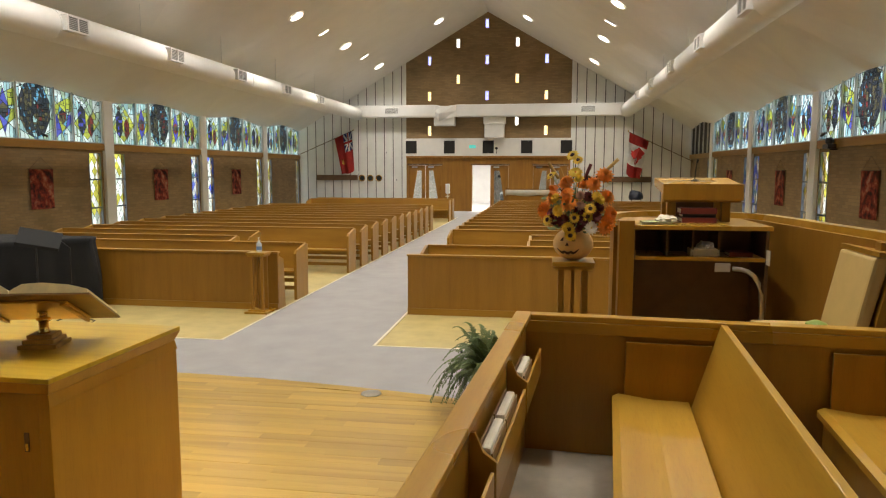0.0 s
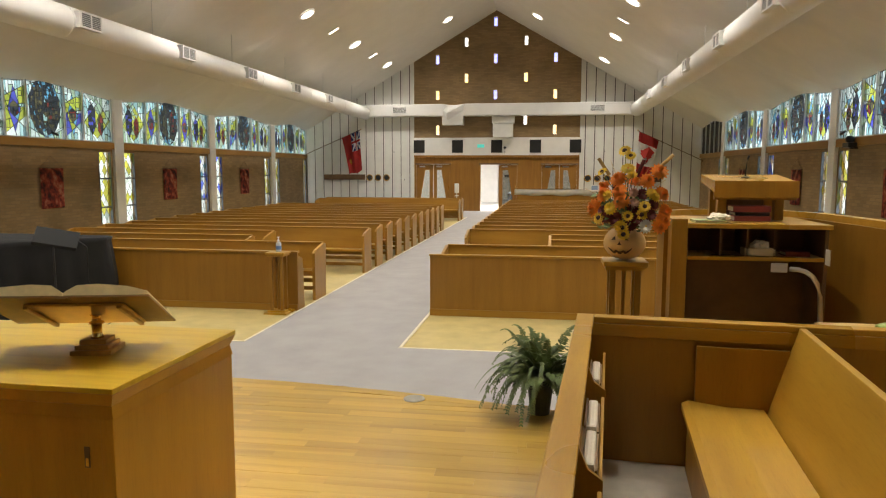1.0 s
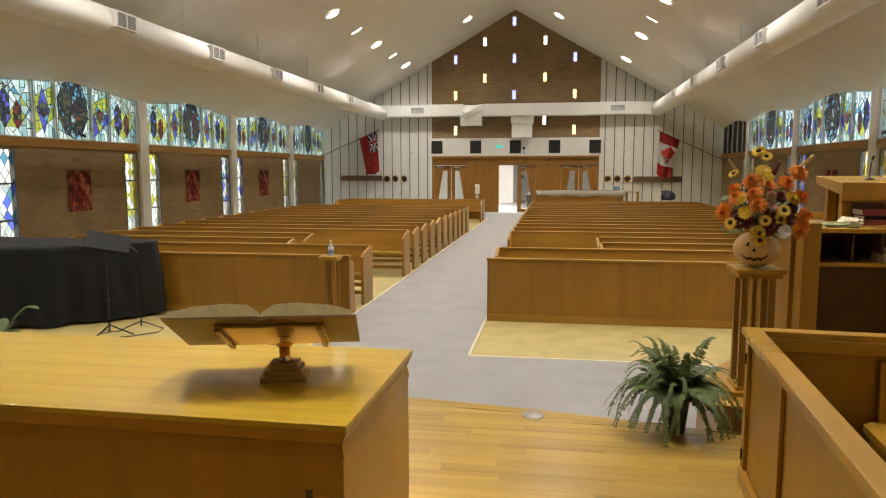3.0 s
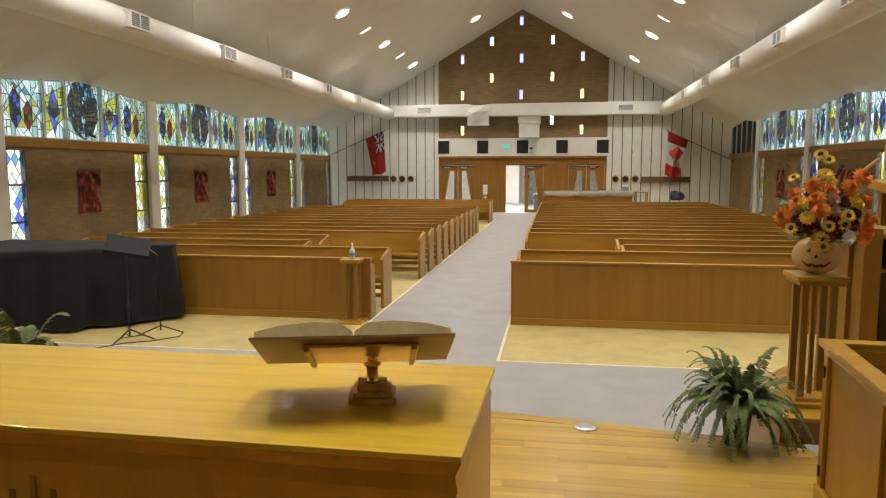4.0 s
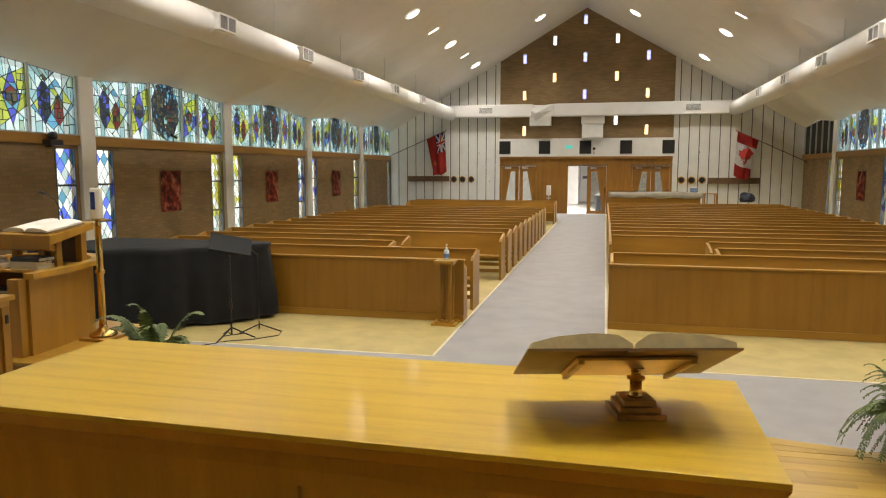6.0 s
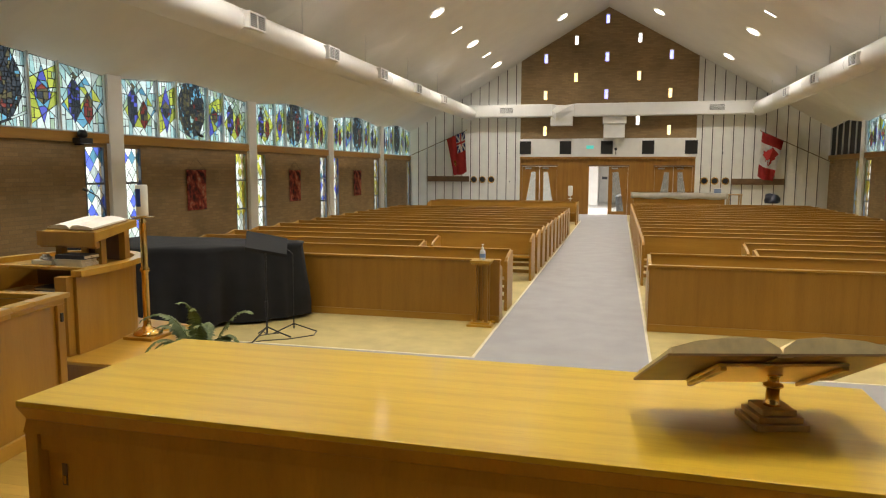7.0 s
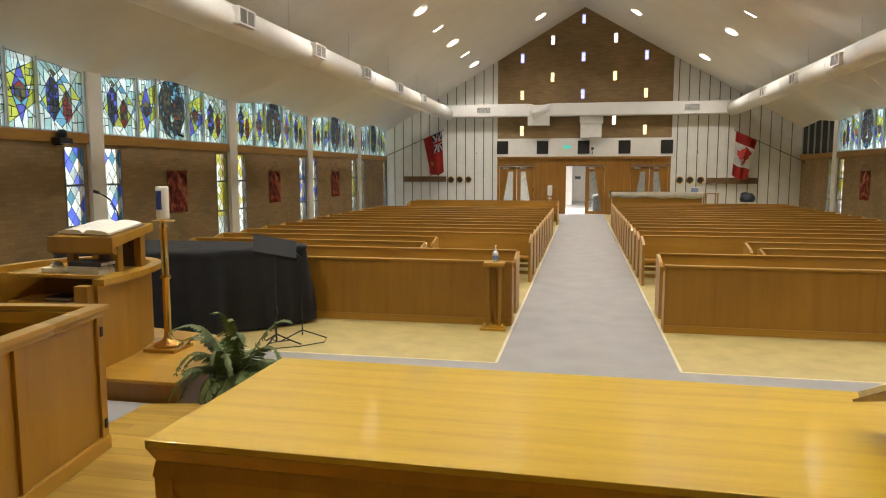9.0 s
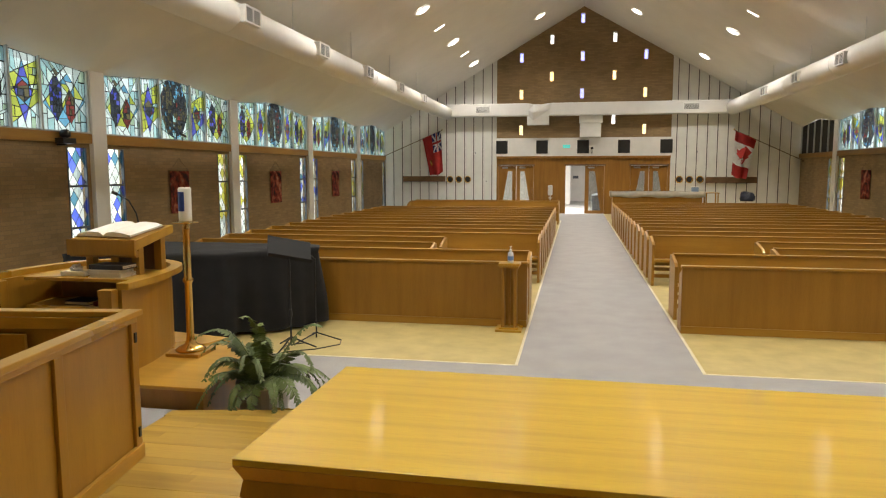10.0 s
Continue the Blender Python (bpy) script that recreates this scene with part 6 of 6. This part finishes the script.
    part("blue_band", bm, BLUE, c, "dark blue printed picture")


candle_stand()


# ---- front of the nave ----
def covered_piano():
    """A piano under a black cloth that falls in folds to just above the floor."""
    t = thing("covered_piano", (-4.7, 8.2, 0), "piano fully covered by a draped black cloth", "piano")
    corners = [(-3.56, 8.70), (-3.66, 9.03), (-6.2, 9.03), (-6.3, 7.6), (-5.2, 7.50), (-4.40, 7.86)]
    ring = []
    for i, a in enumerate(corners):
        b = corners[(i + 1) % len(corners)]
        n = max(3, int(math.dist(a, b) / 0.05))
        for k in range(n):
            f = k / n
            ring.append((a[0] + (b[0] - a[0]) * f, a[1] + (b[1] - a[1]) * f))
    cx, cy = -4.9, 8.4
    bm = bmesh.new()
    rows = []
    levels = [(0.05, 1.02), (0.2, 1.02), (0.4, 1.015), (0.6, 1.01), (0.8, 1.0), (0.93, 0.985), (0.99, 1.0)]
    for j, (z, s) in enumerate(levels):
        row = []
        for i, (x, y) in enumerate(ring):
            d = Vector((x - cx, y - cy)).normalized()
            fold = (0.05 * math.sin(i * 0.47 + 1.3 * math.sin(i * 0.11)) + 0.03 * math.sin(i * 1.13)) * (1 - z) ** 0.7
            wob = 0.03 * noise.noise(Vector((x * 1.7, y * 1.7, z * 2)))
            row.append(bm.verts.new((cx + (x - cx) * s + d.x * (fold + wob), cy + (y - cy) * s + d.y * (fold + wob), z + 0.02 * noise.noise(Vector((x * 2, y * 2, 5))) - (0.03 if j == 0 else 0) * math.sin(i * 0.3) ** 2)))
        rows.append(row)
    top = [[bm.verts.new((cx + (x - cx) * s, cy + (y - cy) * s, 1.0 + h + 0.012 * noise.noise(Vector((x * 3 * s, y * 3 * s, 9))))) for x, y in ring] for s, h in ((0.93, 0.01), (0.7, 0.018), (0.4, 0.012), (0.1, 0.015))]
    rows += top
    for a, b in zip(rows, rows[1:]):
        for i in range(len(ring)):
            bm.faces.new((a[i], a[(i + 1) % len(ring)], b[(i + 1) % len(ring)], b[i]))
    bm.faces.new(rows[-1])
    part("cloth", bm, BLACK, t, "black cloth in loose folds", smooth=True)
    for x, y in ((-3.8, 8.75), (-6.0, 8.7), (-5.2, 7.75)):
        part("leg", lathe(bmesh.new(), [(0.03, 0.0), (0.045, 0.05), (0.06, 0.3)], (x, y, 0), 12), BLACK_METAL, t)


covered_piano()


def music_stand(x, y):
    t = thing("music_stand", (x, y, 0), "black folding music stand with tripod legs", "music stand")
    part("pole", tube(bmesh.new(), [(x, y, 0.06), (x, y, 1.02)], 0.011, 10), BLACK_METAL, t)
    part("collar", lathe(bmesh.new(), [(0.018, 0.36), (0.02, 0.40), (0.018, 0.44)], (x, y, 0), 12), BLACK_METAL, t)
    for a in (20, 140, 260):
        c, s = math.cos(radians(a)), math.sin(radians(a))
        part("leg", tube(bmesh.new(), [(x, y, 0.14), (x + 0.14 * c, y + 0.14 * s, 0.07), (x + 0.27 * c, y + 0.27 * s, 0.012)], 0.009, 8), BLACK_METAL, t)
        part("brace", tube(bmesh.new(), [(x, y, 0.05), (x + 0.15 * c, y + 0.15 * s, 0.065)], 0.006, 6), BLACK_METAL, t)
    bm = boxes((-0.24, 0.24, -0.004, 0.004, 0.0, 0.32), (-0.24, 0.24, -0.05, 0.004, -0.012, 0.0), bevel=0.002)
    bm.transform(Matrix.Translation((x, y + 0.01, 1.0)) @ pose(0, 0, 0, -52, 12, 32))
    part("desk", bm, plain("stand_desk_grey", (0.008, 0.009, 0.01), 0.8), t, "dark grey tilted desk plate")


music_stand(-3.47, 7.55)


def microphone_stand(x, y):
    t = thing("microphone_stand", (x, y, 0), "low black microphone stand beside the covered piano", "microphone stand")
    part("pole", tube(bmesh.new(), [(x, y, 0.03), (x, y, 0.95), (x - 0.25, y + 0.05, 1.10)], 0.009, 8), BLACK_METAL, t)
    for a in (0, 120, 240):
        part("leg", tube(bmesh.new(), [(x, y, 0.09), (x + 0.3 * math.cos(radians(a)), y + 0.3 * math.sin(radians(a)), 0.012)], 0.008, 8), BLACK_METAL, t)
    part("mic_head", tube(bmesh.new(), [(x - 0.25, y + 0.05, 1.10), (x - 0.36, y + 0.07, 1.12)], 0.018, 10), BLACK_METAL, t)
    c = thing("cable", (x, y, 0), "thin black cable lying on the floor", "cable")
    part("wire", tube(bmesh.new(), [(x + 0.3, y, 0.014), (x + 0.35, y - 0.2, 0.012), (x + 0.15, y - 0.45, 0.012), (x - 0.1, y - 0.6, 0.012), (x - 0.3, y - 0.9, 0.012)], 0.006, 6), BLACK_METAL, c)


microphone_stand(-3.35, 8.0)

slat_stand("hand_gel_stand", -1.20, 8.92, 0.0, 0.835, 0.13, 0.16, "slatted oak stand holding a gel bottle by the aisle")


def gel_bottle(x, y, z):
    t = thing("gel_bottle", (x, y, z), "clear hand gel bottle with white pump", "bottle")
    part("bottle", lathe(bmesh.new(), [(0.034, z), (0.037, z + 0.01), (0.037, z + 0.10), (0.03, z + 0.125), (0.014, z + 0.135), (0.014, z + 0.145)], (x, y, 0), 16), plain("gel_clear", (0.62, 0.66, 0.72), 0.15, relief=0), t, smooth=True)
    part("label_band", lathe(bmesh.new(), [(0.0375, z + 0.03), (0.0378, z + 0.08)], (x, y, 0), 16), plain("label_blue", (0.15, 0.25, 0.5), 0.5, relief=0), t, "blue printed band")
    part("pump", lathe(bmesh.new(), [(0.016, z + 0.145), (0.016, z + 0.16), (0.006, z + 0.162), (0.006, z + 0.19), (0.014, z + 0.192), (0.014, z + 0.20)], (x, y, 0), 12), PLASTIC, t)
    part("spout", boxes((x - 0.006, x + 0.006, y - 0.04, y, z + 0.19, z + 0.198)), PLASTIC, t)


gel_bottle(-1.19, 8.92, 0.835)


def floor_plate():
    t = thing("floor_socket", (1.575, 4.25, PLAT), "round steel floor socket plate in the oak floor", "floor socket")
    part("rim", lathe(bmesh.new(), [(0.068, PLAT + 0.001), (0.066, PLAT + 0.007), (0.05, PLAT + 0.008)], (1.575, 4.25, 0), 28), STEEL, t, smooth=True)
    part("lid", lathe(bmesh.new(), [(0.045, PLAT + 0.004), (0.045, PLAT + 0.0095), (0.02, PLAT + 0.011)], (1.575, 4.25, 0), 24), STEEL, t)


floor_plate()


# ---- walls: banners, cameras, flags ----
def banner(side, y):
    wall = WALL_L if side < 0 else WALL_R
    x = wall - side * 0.03
    t = thing("wall_banner", (wall, y, 1.95), "red and orange flame-patterned cloth banner on the brick", "banner", "wall banners")
    bm = bmesh.new()
    grid = []
    for i in range(9):
        u = y - 0.40 + 0.80 * i / 8
        grid.append([bm.verts.new((x - side * (0.004 + 0.008 * math.sin(i * 1.1 + j * 0.3)), u, 1.95 - 0.95 * j / 10)) for j in range(11)])
    for a, b in zip(grid, grid[1:]):
        for j in range(10):
            bm.faces.new((a[j], b[j], b[j + 1], a[j + 1]))
    bmesh.ops.solidify(bm, geom=bm.faces[:], thickness=0.004)
    part("cloth", bm, BANNER, t, smooth=True)
    part("rod", tube(bmesh.new(), [(x, y - 0.42, 1.955), (x, y + 0.42, 1.955)], 0.009, 8), DARK_OR_SHADED_WOOD, t)
    part("cord", tube(bmesh.new(), [(x, y - 0.38, 1.96), (x, y, 2.24), (x, y + 0.38, 1.96)], 0.004, 5), DARK_OR_SHADED_WOOD, t)


for yb in (15.18, 20.45, 25.85):
    banner(-1, yb)
for yb in (14.8, 20.3, 25.8):
    banner(1, yb)


def wall_camera(side, y):
    wall = WALL_L if side < 0 else WALL_R
    x = wall - side * 0.16
    t = thing("wall_camera", (wall, y, 2.4), "black swivelling camera on a wall bracket", "camera")
    part("bracket", boxes((min(wall, x), max(wall, x), y - 0.03, y + 0.03, 2.40, 2.43)), BLACK_METAL, t)
    part("body", boxes((x - 0.09, x + 0.09, y - 0.16, y + 0.16, 2.43, 2.53), bevel=0.012), BLACK_METAL, t)
    part("head", lathe(bmesh.new(), [(0.05, 2.53), (0.085, 2.56), (0.09, 2.62), (0.06, 2.67), (0.01, 2.68)], (x, y, 0), 18), BLACK_METAL, t, smooth=True)


wall_camera(-1, 11.4)
wall_camera(1, 16.6)


def small_spot(side, y):
    wall = WALL_L if side < 0 else WALL_R
    x = wall - side * 0.1
    t = thing("sill_spotlight", (wall, y, 2.64), "small black spotlight on the window sill", "spotlight")
    part("stem", tube(bmesh.new(), [(x, y, 2.64), (x, y, 2.75)], 0.01, 6), BLACK_METAL, t)
    part("can", tube(bmesh.new(), [(x, y - 0.08, 2.80), (x - side * 0.04, y + 0.07, 2.74)], 0.03, 10), BLACK_METAL, t)


small_spot(-1, 15.25)
small_spot(1, 17.1)


def flag_pole(name, foot, tip, label, bands, extra):
    t = thing(name, foot, label, "flag")
    foot, tip = Vector(foot), Vector(tip)
    part("pole", tube(bmesh.new(), [foot, tip], 0.016, 8), DARK_OR_SHADED_WOOD, t, "dark wooden pole")
    part("finial", lathe(bmesh.new(), [(0.012, -0.02), (0.025, 0.02), (0.004, 0.07)], tuple(tip), 10), BRASS, t)
    part("bracket", lathe(bmesh.new(), [(0.05, -0.06), (0.05, 0.04)], tuple(foot), 10), DARK_OR_SHADED_WOOD, t)
    s = 1 if tip.x > foot.x else -1
    # the cloth hangs from the last metre of the pole in soft folds
    d = (foot - tip).normalized()
    cols, rows = 14, 22
    grid = []

    def at(i, j):
        f, g = i / cols, j / rows
        top = tip + d * (0.06 + 0.95 * f)
        sway = 0.05 * math.sin(f * 8 + g * 2) + 0.03 * math.sin(f * 15 - g * 3)
        narrow = 1 - 0.32 * g
        mid = tip + d * 0.35
        x = mid.x + (top.x - mid.x) * narrow + s * 0.18 * g
        return (x, top.y - 0.05 + sway, top.z - (1.86 + 0.06 * math.sin(f * 5) - 0.42 * f * s * s * 0.3) * g)
    for kname, mat, i0, i1, j0, j1 in bands(cols, rows):
        bm = bmesh.new()
        vs = [[bm.verts.new(at(i, j)) for j in range(j0, j1 + 1)] for i in range(i0, i1 + 1)]
        for a, b in zip(vs, vs[1:]):
            for j in range(len(a) - 1):
                bm.faces.new((a[j], b[j], b[j + 1], a[j + 1]))
        bmesh.ops.solidify(bm, geom=bm.faces[:], thickness=0.004)
        part(kname, bm, mat, t, smooth=True)
    extra(t, at, cols, rows)


def leaf_shape(t, at, cols, rows):
    pts = [(0, 0.50), (0.07, 0.36), (0.15, 0.40), (0.12, 0.20), (0.22, 0.28), (0.25, 0.20), (0.36, 0.24), (0.32, 0.12), (0.38, 0.06), (0.18, -0.12), (0.20, -0.20), (0.03, -0.17), (0.03, -0.42)]
    outline = pts + [(-x, y) for x, y in reversed(pts[1:])]
    bm = bmesh.new()
    hi = []
    for u, v in outline:
        p = at(cols * (0.5 + u * 0.9), rows * (0.5 - v * 0.42))
        hi.append(bm.verts.new((p[0], p[1] - 0.014, p[2])))
    bm.faces.new(hi)
    bmesh.ops.triangulate(bm, faces=bm.faces[:])
    bmesh.ops.solidify(bm, geom=bm.faces[:], thickness=0.003)
    part("maple_leaf", bm, FLAG_RED, t, "red maple leaf")


def union_canton(t, at, cols, rows):
    def strip(name, mat, a, b, w, lift):
        bm = bmesh.new()
        n = 8
        du, dv = b[0] - a[0], b[1] - a[1]
        L = math.hypot(du, dv)
        nu, nv = -dv / L * w, du / L * w
        prev = None
        for k in range(n + 1):
            u, v = a[0] + du * k / n, a[1] + dv * k / n
            p, q = at(cols * (u + nu), rows * (v + nv)), at(cols * (u - nu), rows * (v - nv))
            cur = [bm.verts.new((c[0], c[1] - lift, c[2])) for c in (p, q)]
            if prev:
                bm.faces.new((prev[0], cur[0], cur[1], prev[1]))
            prev = cur
        bmesh.ops.solidify(bm, geom=bm.faces[:], thickness=0.002)
        part(name, bm, mat, t)
    for a, b in (((0.02, 0.02), (0.48, 0.45)), ((0.48, 0.02), (0.02, 0.45))):
        strip("white_stripe", FLAG_WHITE, a, b, 0.028, 0.010)
    for a, b in (((0.25, 0.01), (0.25, 0.46)), ((0.01, 0.235), (0.49, 0.235))):
        strip("white_stripe", FLAG_WHITE, a, b, 0.05, 0.014)
        strip("red_stripe", FLAG_RED, a, b, 0.026, 0.018)
    bm = bmesh.new()
    vs = [(0.68, 0.62), (0.82, 0.62), (0.82, 0.72), (0.75, 0.78), (0.68, 0.72)]
    bm.faces.new([bm.verts.new((p[0], p[1] - 0.014, p[2])) for p in (at(cols * u, rows * v) for u, v in vs)])
    bmesh.ops.solidify(bm, geom=bm.faces[:], thickness=0.003)
    part("shield", bm, BRASS, t, "small shield badge")


def canton_field(t, at, cols, rows):
    bm = bmesh.new()
    vs = [[bm.verts.new((p[0], p[1] - 0.006, p[2])) for p in (at(i, j) for j in range(0, 11))] for i in range(0, 8)]
    for a, b in zip(vs, vs[1:]):
        for j in range(10):
            bm.faces.new((a[j], b[j], b[j + 1], a[j + 1]))
    bmesh.ops.solidify(bm, geom=bm.faces[:], thickness=0.003)
    part("blue_canton", bm, FLAG_BLUE, t, "dark blue corner field")


flag_pole("red_ensign_flag", (-9.35, 32.5, 2.595), (-6.5, 32.5, 3.80), "red ensign flag hanging in folds from a slanting pole",
          lambda c, r: (("red_cloth", FLAG_RED, 0, c, 0, r), ), lambda t, at, c, r: (canton_field(t, at, c, r), union_canton(t, at, c, r)))
flag_pole("maple_leaf_flag", (8.95, 32.5, 2.35), (6.15, 32.5, 3.66), "red and white maple leaf flag hanging from a slanting pole",
          lambda c, r: (("red_cloth", FLAG_RED, 0, c, 0, 5), ("white_cloth", FLAG_WHITE, 0, c, 5, 16), ("red_cloth", FLAG_RED, 0, c, 16, r)), leaf_shape)


def wall_shelf(x0, x1, z0, z1):
    t = thing("wall_shelf", ((x0 + x1) / 2, FAR, z0), "dark brown wooden board fixed on the white boards", "shelf", "wall shelves")
    part("board", boxes((x0, x1, FAR - 0.06, FAR - 0.013, z0, z1), bevel=0.006), DARK_OR_SHADED_WOOD, t)
    part("lip", boxes((x0, x1, FAR - 0.14, FAR - 0.061, z0, z0 + 0.03), bevel=0.004), DARK_OR_SHADED_WOOD, t)


wall_shelf(-8.45, -6.42, 1.45, 1.70)
wall_shelf(5.13, 7.25, 1.40, 1.66)


def horn(x, z):
    """A round flared brass-rimmed opening on the boards."""
    t = thing("wall_horn", (x, FAR, z), "round dark horn opening with a brass rim", "horn", "horns on the boards")
    rim, cup = bmesh.new(), bmesh.new()
    lathe(rim, [(0.125, 0.0), (0.155, 0.03), (0.16, 0.06), (0.135, 0.07), (0.115, 0.04)], segs=24)
    lathe(cup, [(0.118, 0.012), (0.118, 0.042), (0.04, 0.045)], segs=20)
    m = Matrix.Translation((x, FAR - 0.008, z)) @ pose(0, 0, 0, 90, 0, 0)
    rim.transform(m), cup.transform(m)
    part("rim", rim, BRASS, t, "brass rim", smooth=True)
    part("mouth", cup, BLACK_METAL, t)


for xh in (-6.2, -5.79, -5.37, 4.03, 4.46, 4.9):
    horn(xh, 1.55)


def welcome_counter():
    x0, x1, y0, y1 = 0.95, 4.45, 29.0, 29.75
    t = thing("welcome_counter", ((x0 + x1) / 2, 29.4, 0), "long counter behind the pews under a pale cloth", "counter")
    part("body", boxes((x0 + 0.06, x1 - 0.06, y0 + 0.05, y1 - 0.05, 0.0, 1.07)), PANEL_WOOD, t)
    part("counter_top", boxes((x0, x1, y0, y1, 1.0705, 1.11), bevel=0.006), PEW_WOOD, t)
    c = thing("table_cloth", ((x0 + x1) / 2, 29.4, 1.11), "pale grey cloth laid over the counter", "cloth")
    bm = bmesh.new()
    prof = [(y0 - 0.03, 0.90), (y0 - 0.022, 1.0), (y0 - 0.015, 1.115), (y0 + 0.02, 1.128), (y1 - 0.02, 1.128), (y1 + 0.015, 1.115), (y1 + 0.022, 0.92)]
    rows = []
    for i in range(41):
        x = x0 - 0.04 + (x1 - x0 + 0.08) * i / 40
        rows.append([bm.verts.new((x, y + 0.012 * math.sin(i * 1.3) * (1.12 - z) * 6 * (-1 if y < 29.4 else 1), z + (0.025 * math.sin(i * 0.5) if z < 0.95 else 0))) for y, z in prof])
    for a, b in zip(rows, rows[1:]):
        for k in range(len(prof) - 1):
            bm.faces.new((a[k], b[k], b[k + 1], a[k + 1]))
    bmesh.ops.solidify(bm, geom=bm.faces[:], thickness=0.004)
    part("cloth", bm, CLOTH, c, smooth=True)
    b = thing("blue_box", (4.15, 29.3, 1.13), "small pale blue box on the counter's end", "box")
    part("carton", boxes((4.02, 4.26, 29.15, 29.4, 1.129, 1.30), bevel=0.006), plain("pale_blue_card", (0.25, 0.33, 0.5), 0.6), b)
    part("lid", boxes((4.01, 4.27, 29.14, 29.41, 1.3005, 1.32), bevel=0.004), PLASTIC, b)
    s = thing("side_table", (4.78, 29.45, 0), "small brown wooden side table", "table")
    part("tabletop", boxes((4.5, 5.05, 29.15, 29.75, 1.06, 1.09), bevel=0.006), PEW_WOOD, s)
    for x in (4.54, 4.97):
        for y in (29.19, 29.67):
            part("leg", boxes((x, x + 0.045, y, y + 0.045, 0.0, 1.059)), PEW_END, s)
    h = thing("dark_chair", (6.3, 30.2, 0), "dark blue rounded chair against the boards", "chair")
    part("backrest", crumple(bmesh.new(), (6.3, 30.3, 0.72), 0.27, 1.0), plain("navy_vinyl", (0.012, 0.016, 0.035), 0.5), h, smooth=True)
    part("seat", boxes((6.05, 6.55, 29.85, 30.3, 0.42, 0.50), bevel=0.03), plain("navy_seat", (0.012, 0.016, 0.035), 0.5), h)
    for x in (6.08, 6.49):
        for y in (29.9, 30.25):
            part("leg", boxes((x, x + 0.03, y, y + 0.03, 0, 0.42)), BLACK_METAL, h)


welcome_counter()


def gel_dispenser():
    x, y = -1.42, 28.6
    t = thing("gel_dispenser", (x, y, 0), "white free-standing hand gel dispenser by the doors", "dispenser")
    part("base", lathe(bmesh.new(), [(0.16, 0.006), (0.16, 0.03), (0.03, 0.05)], (x, y, 0), 20), STEEL, t)
    part("pole", tube(bmesh.new(), [(x, y, 0.05), (x, y, 1.0)], 0.02, 10), STEEL, t)
    part("case", boxes((x - 0.09, x + 0.09, y - 0.07, y + 0.05, 0.98, 1.38), bevel=0.03), PLASTIC, t, smooth=True)
    part("drip_cup", boxes((x - 0.08, x + 0.08, y - 0.10, y + 0.02, 0.86, 0.89), bevel=0.01), PLASTIC, t)


gel_dispenser()


def hooks():
    for x, z in ((-5.0, 2.75), (4.75, 2.75), (-4.5, 1.45)):
        t = thing("wall_hook", (x, FAR, z), "small dark hook on a white board", "hook")
        part("hook", tube(bmesh.new(), [(x, FAR - 0.01, z), (x, FAR - 0.06, z - 0.02), (x, FAR - 0.07, z + 0.05)], 0.012, 6), GREY_PLASTIC, t)


hooks()


# ---- oak strips of the platform, last ----
def oak_strips():
    rng = random.Random(3)
    width, gap = 0.083, 0.0004
    y = 1.0
    near, rest = 0, bmesh.new()
    meshes = {}
    while y < 4.55:
        x = -2.84 - rng.uniform(0, 0.9)
        while x < 2.74:
            l = rng.choice((0.55, 0.7, 0.85, 1.0, 1.25))
            a, b = max(x, -2.84), min(x + l, 2.74)
            x += l
            if b - a < 0.06:
                continue
            ya, yb = min(y + width, edge_y(a) - 0.066), min(y + width, edge_y(b) - 0.066)
            if max(ya, yb) < y + 0.006:
                continue
            ya, yb = max(ya, y + gap + 0.0005), max(yb, y + gap + 0.0005)
            top = PLAT - 0.0005 + rng.uniform(-0.0006, 0.0006)
            pts = [(a + gap, y + gap), (b - gap, y + gap), (b - gap, yb), (a + gap, ya)]
            visible = y > 2.3 and near < 300
            bm = bmesh.new() if visible else rest
            lo, hi = [bm.verts.new((u, v, PLAT - 0.021)) for u, v in pts], [bm.verts.new((u, v, top)) for u, v in pts]
            bm.faces.new(hi)
            for k in range(4):
                bm.faces.new((lo[k], lo[(k + 1) % 4], hi[(k + 1) % 4], hi[k]))
            if visible:
                near += 1
                part("plank", bm, FLOOR_WOOD, platform_floor)
        y += width
    part("far_planks", rest, FLOOR_WOOD, platform_floor)["kind"] = "stuff"


oak_strips()
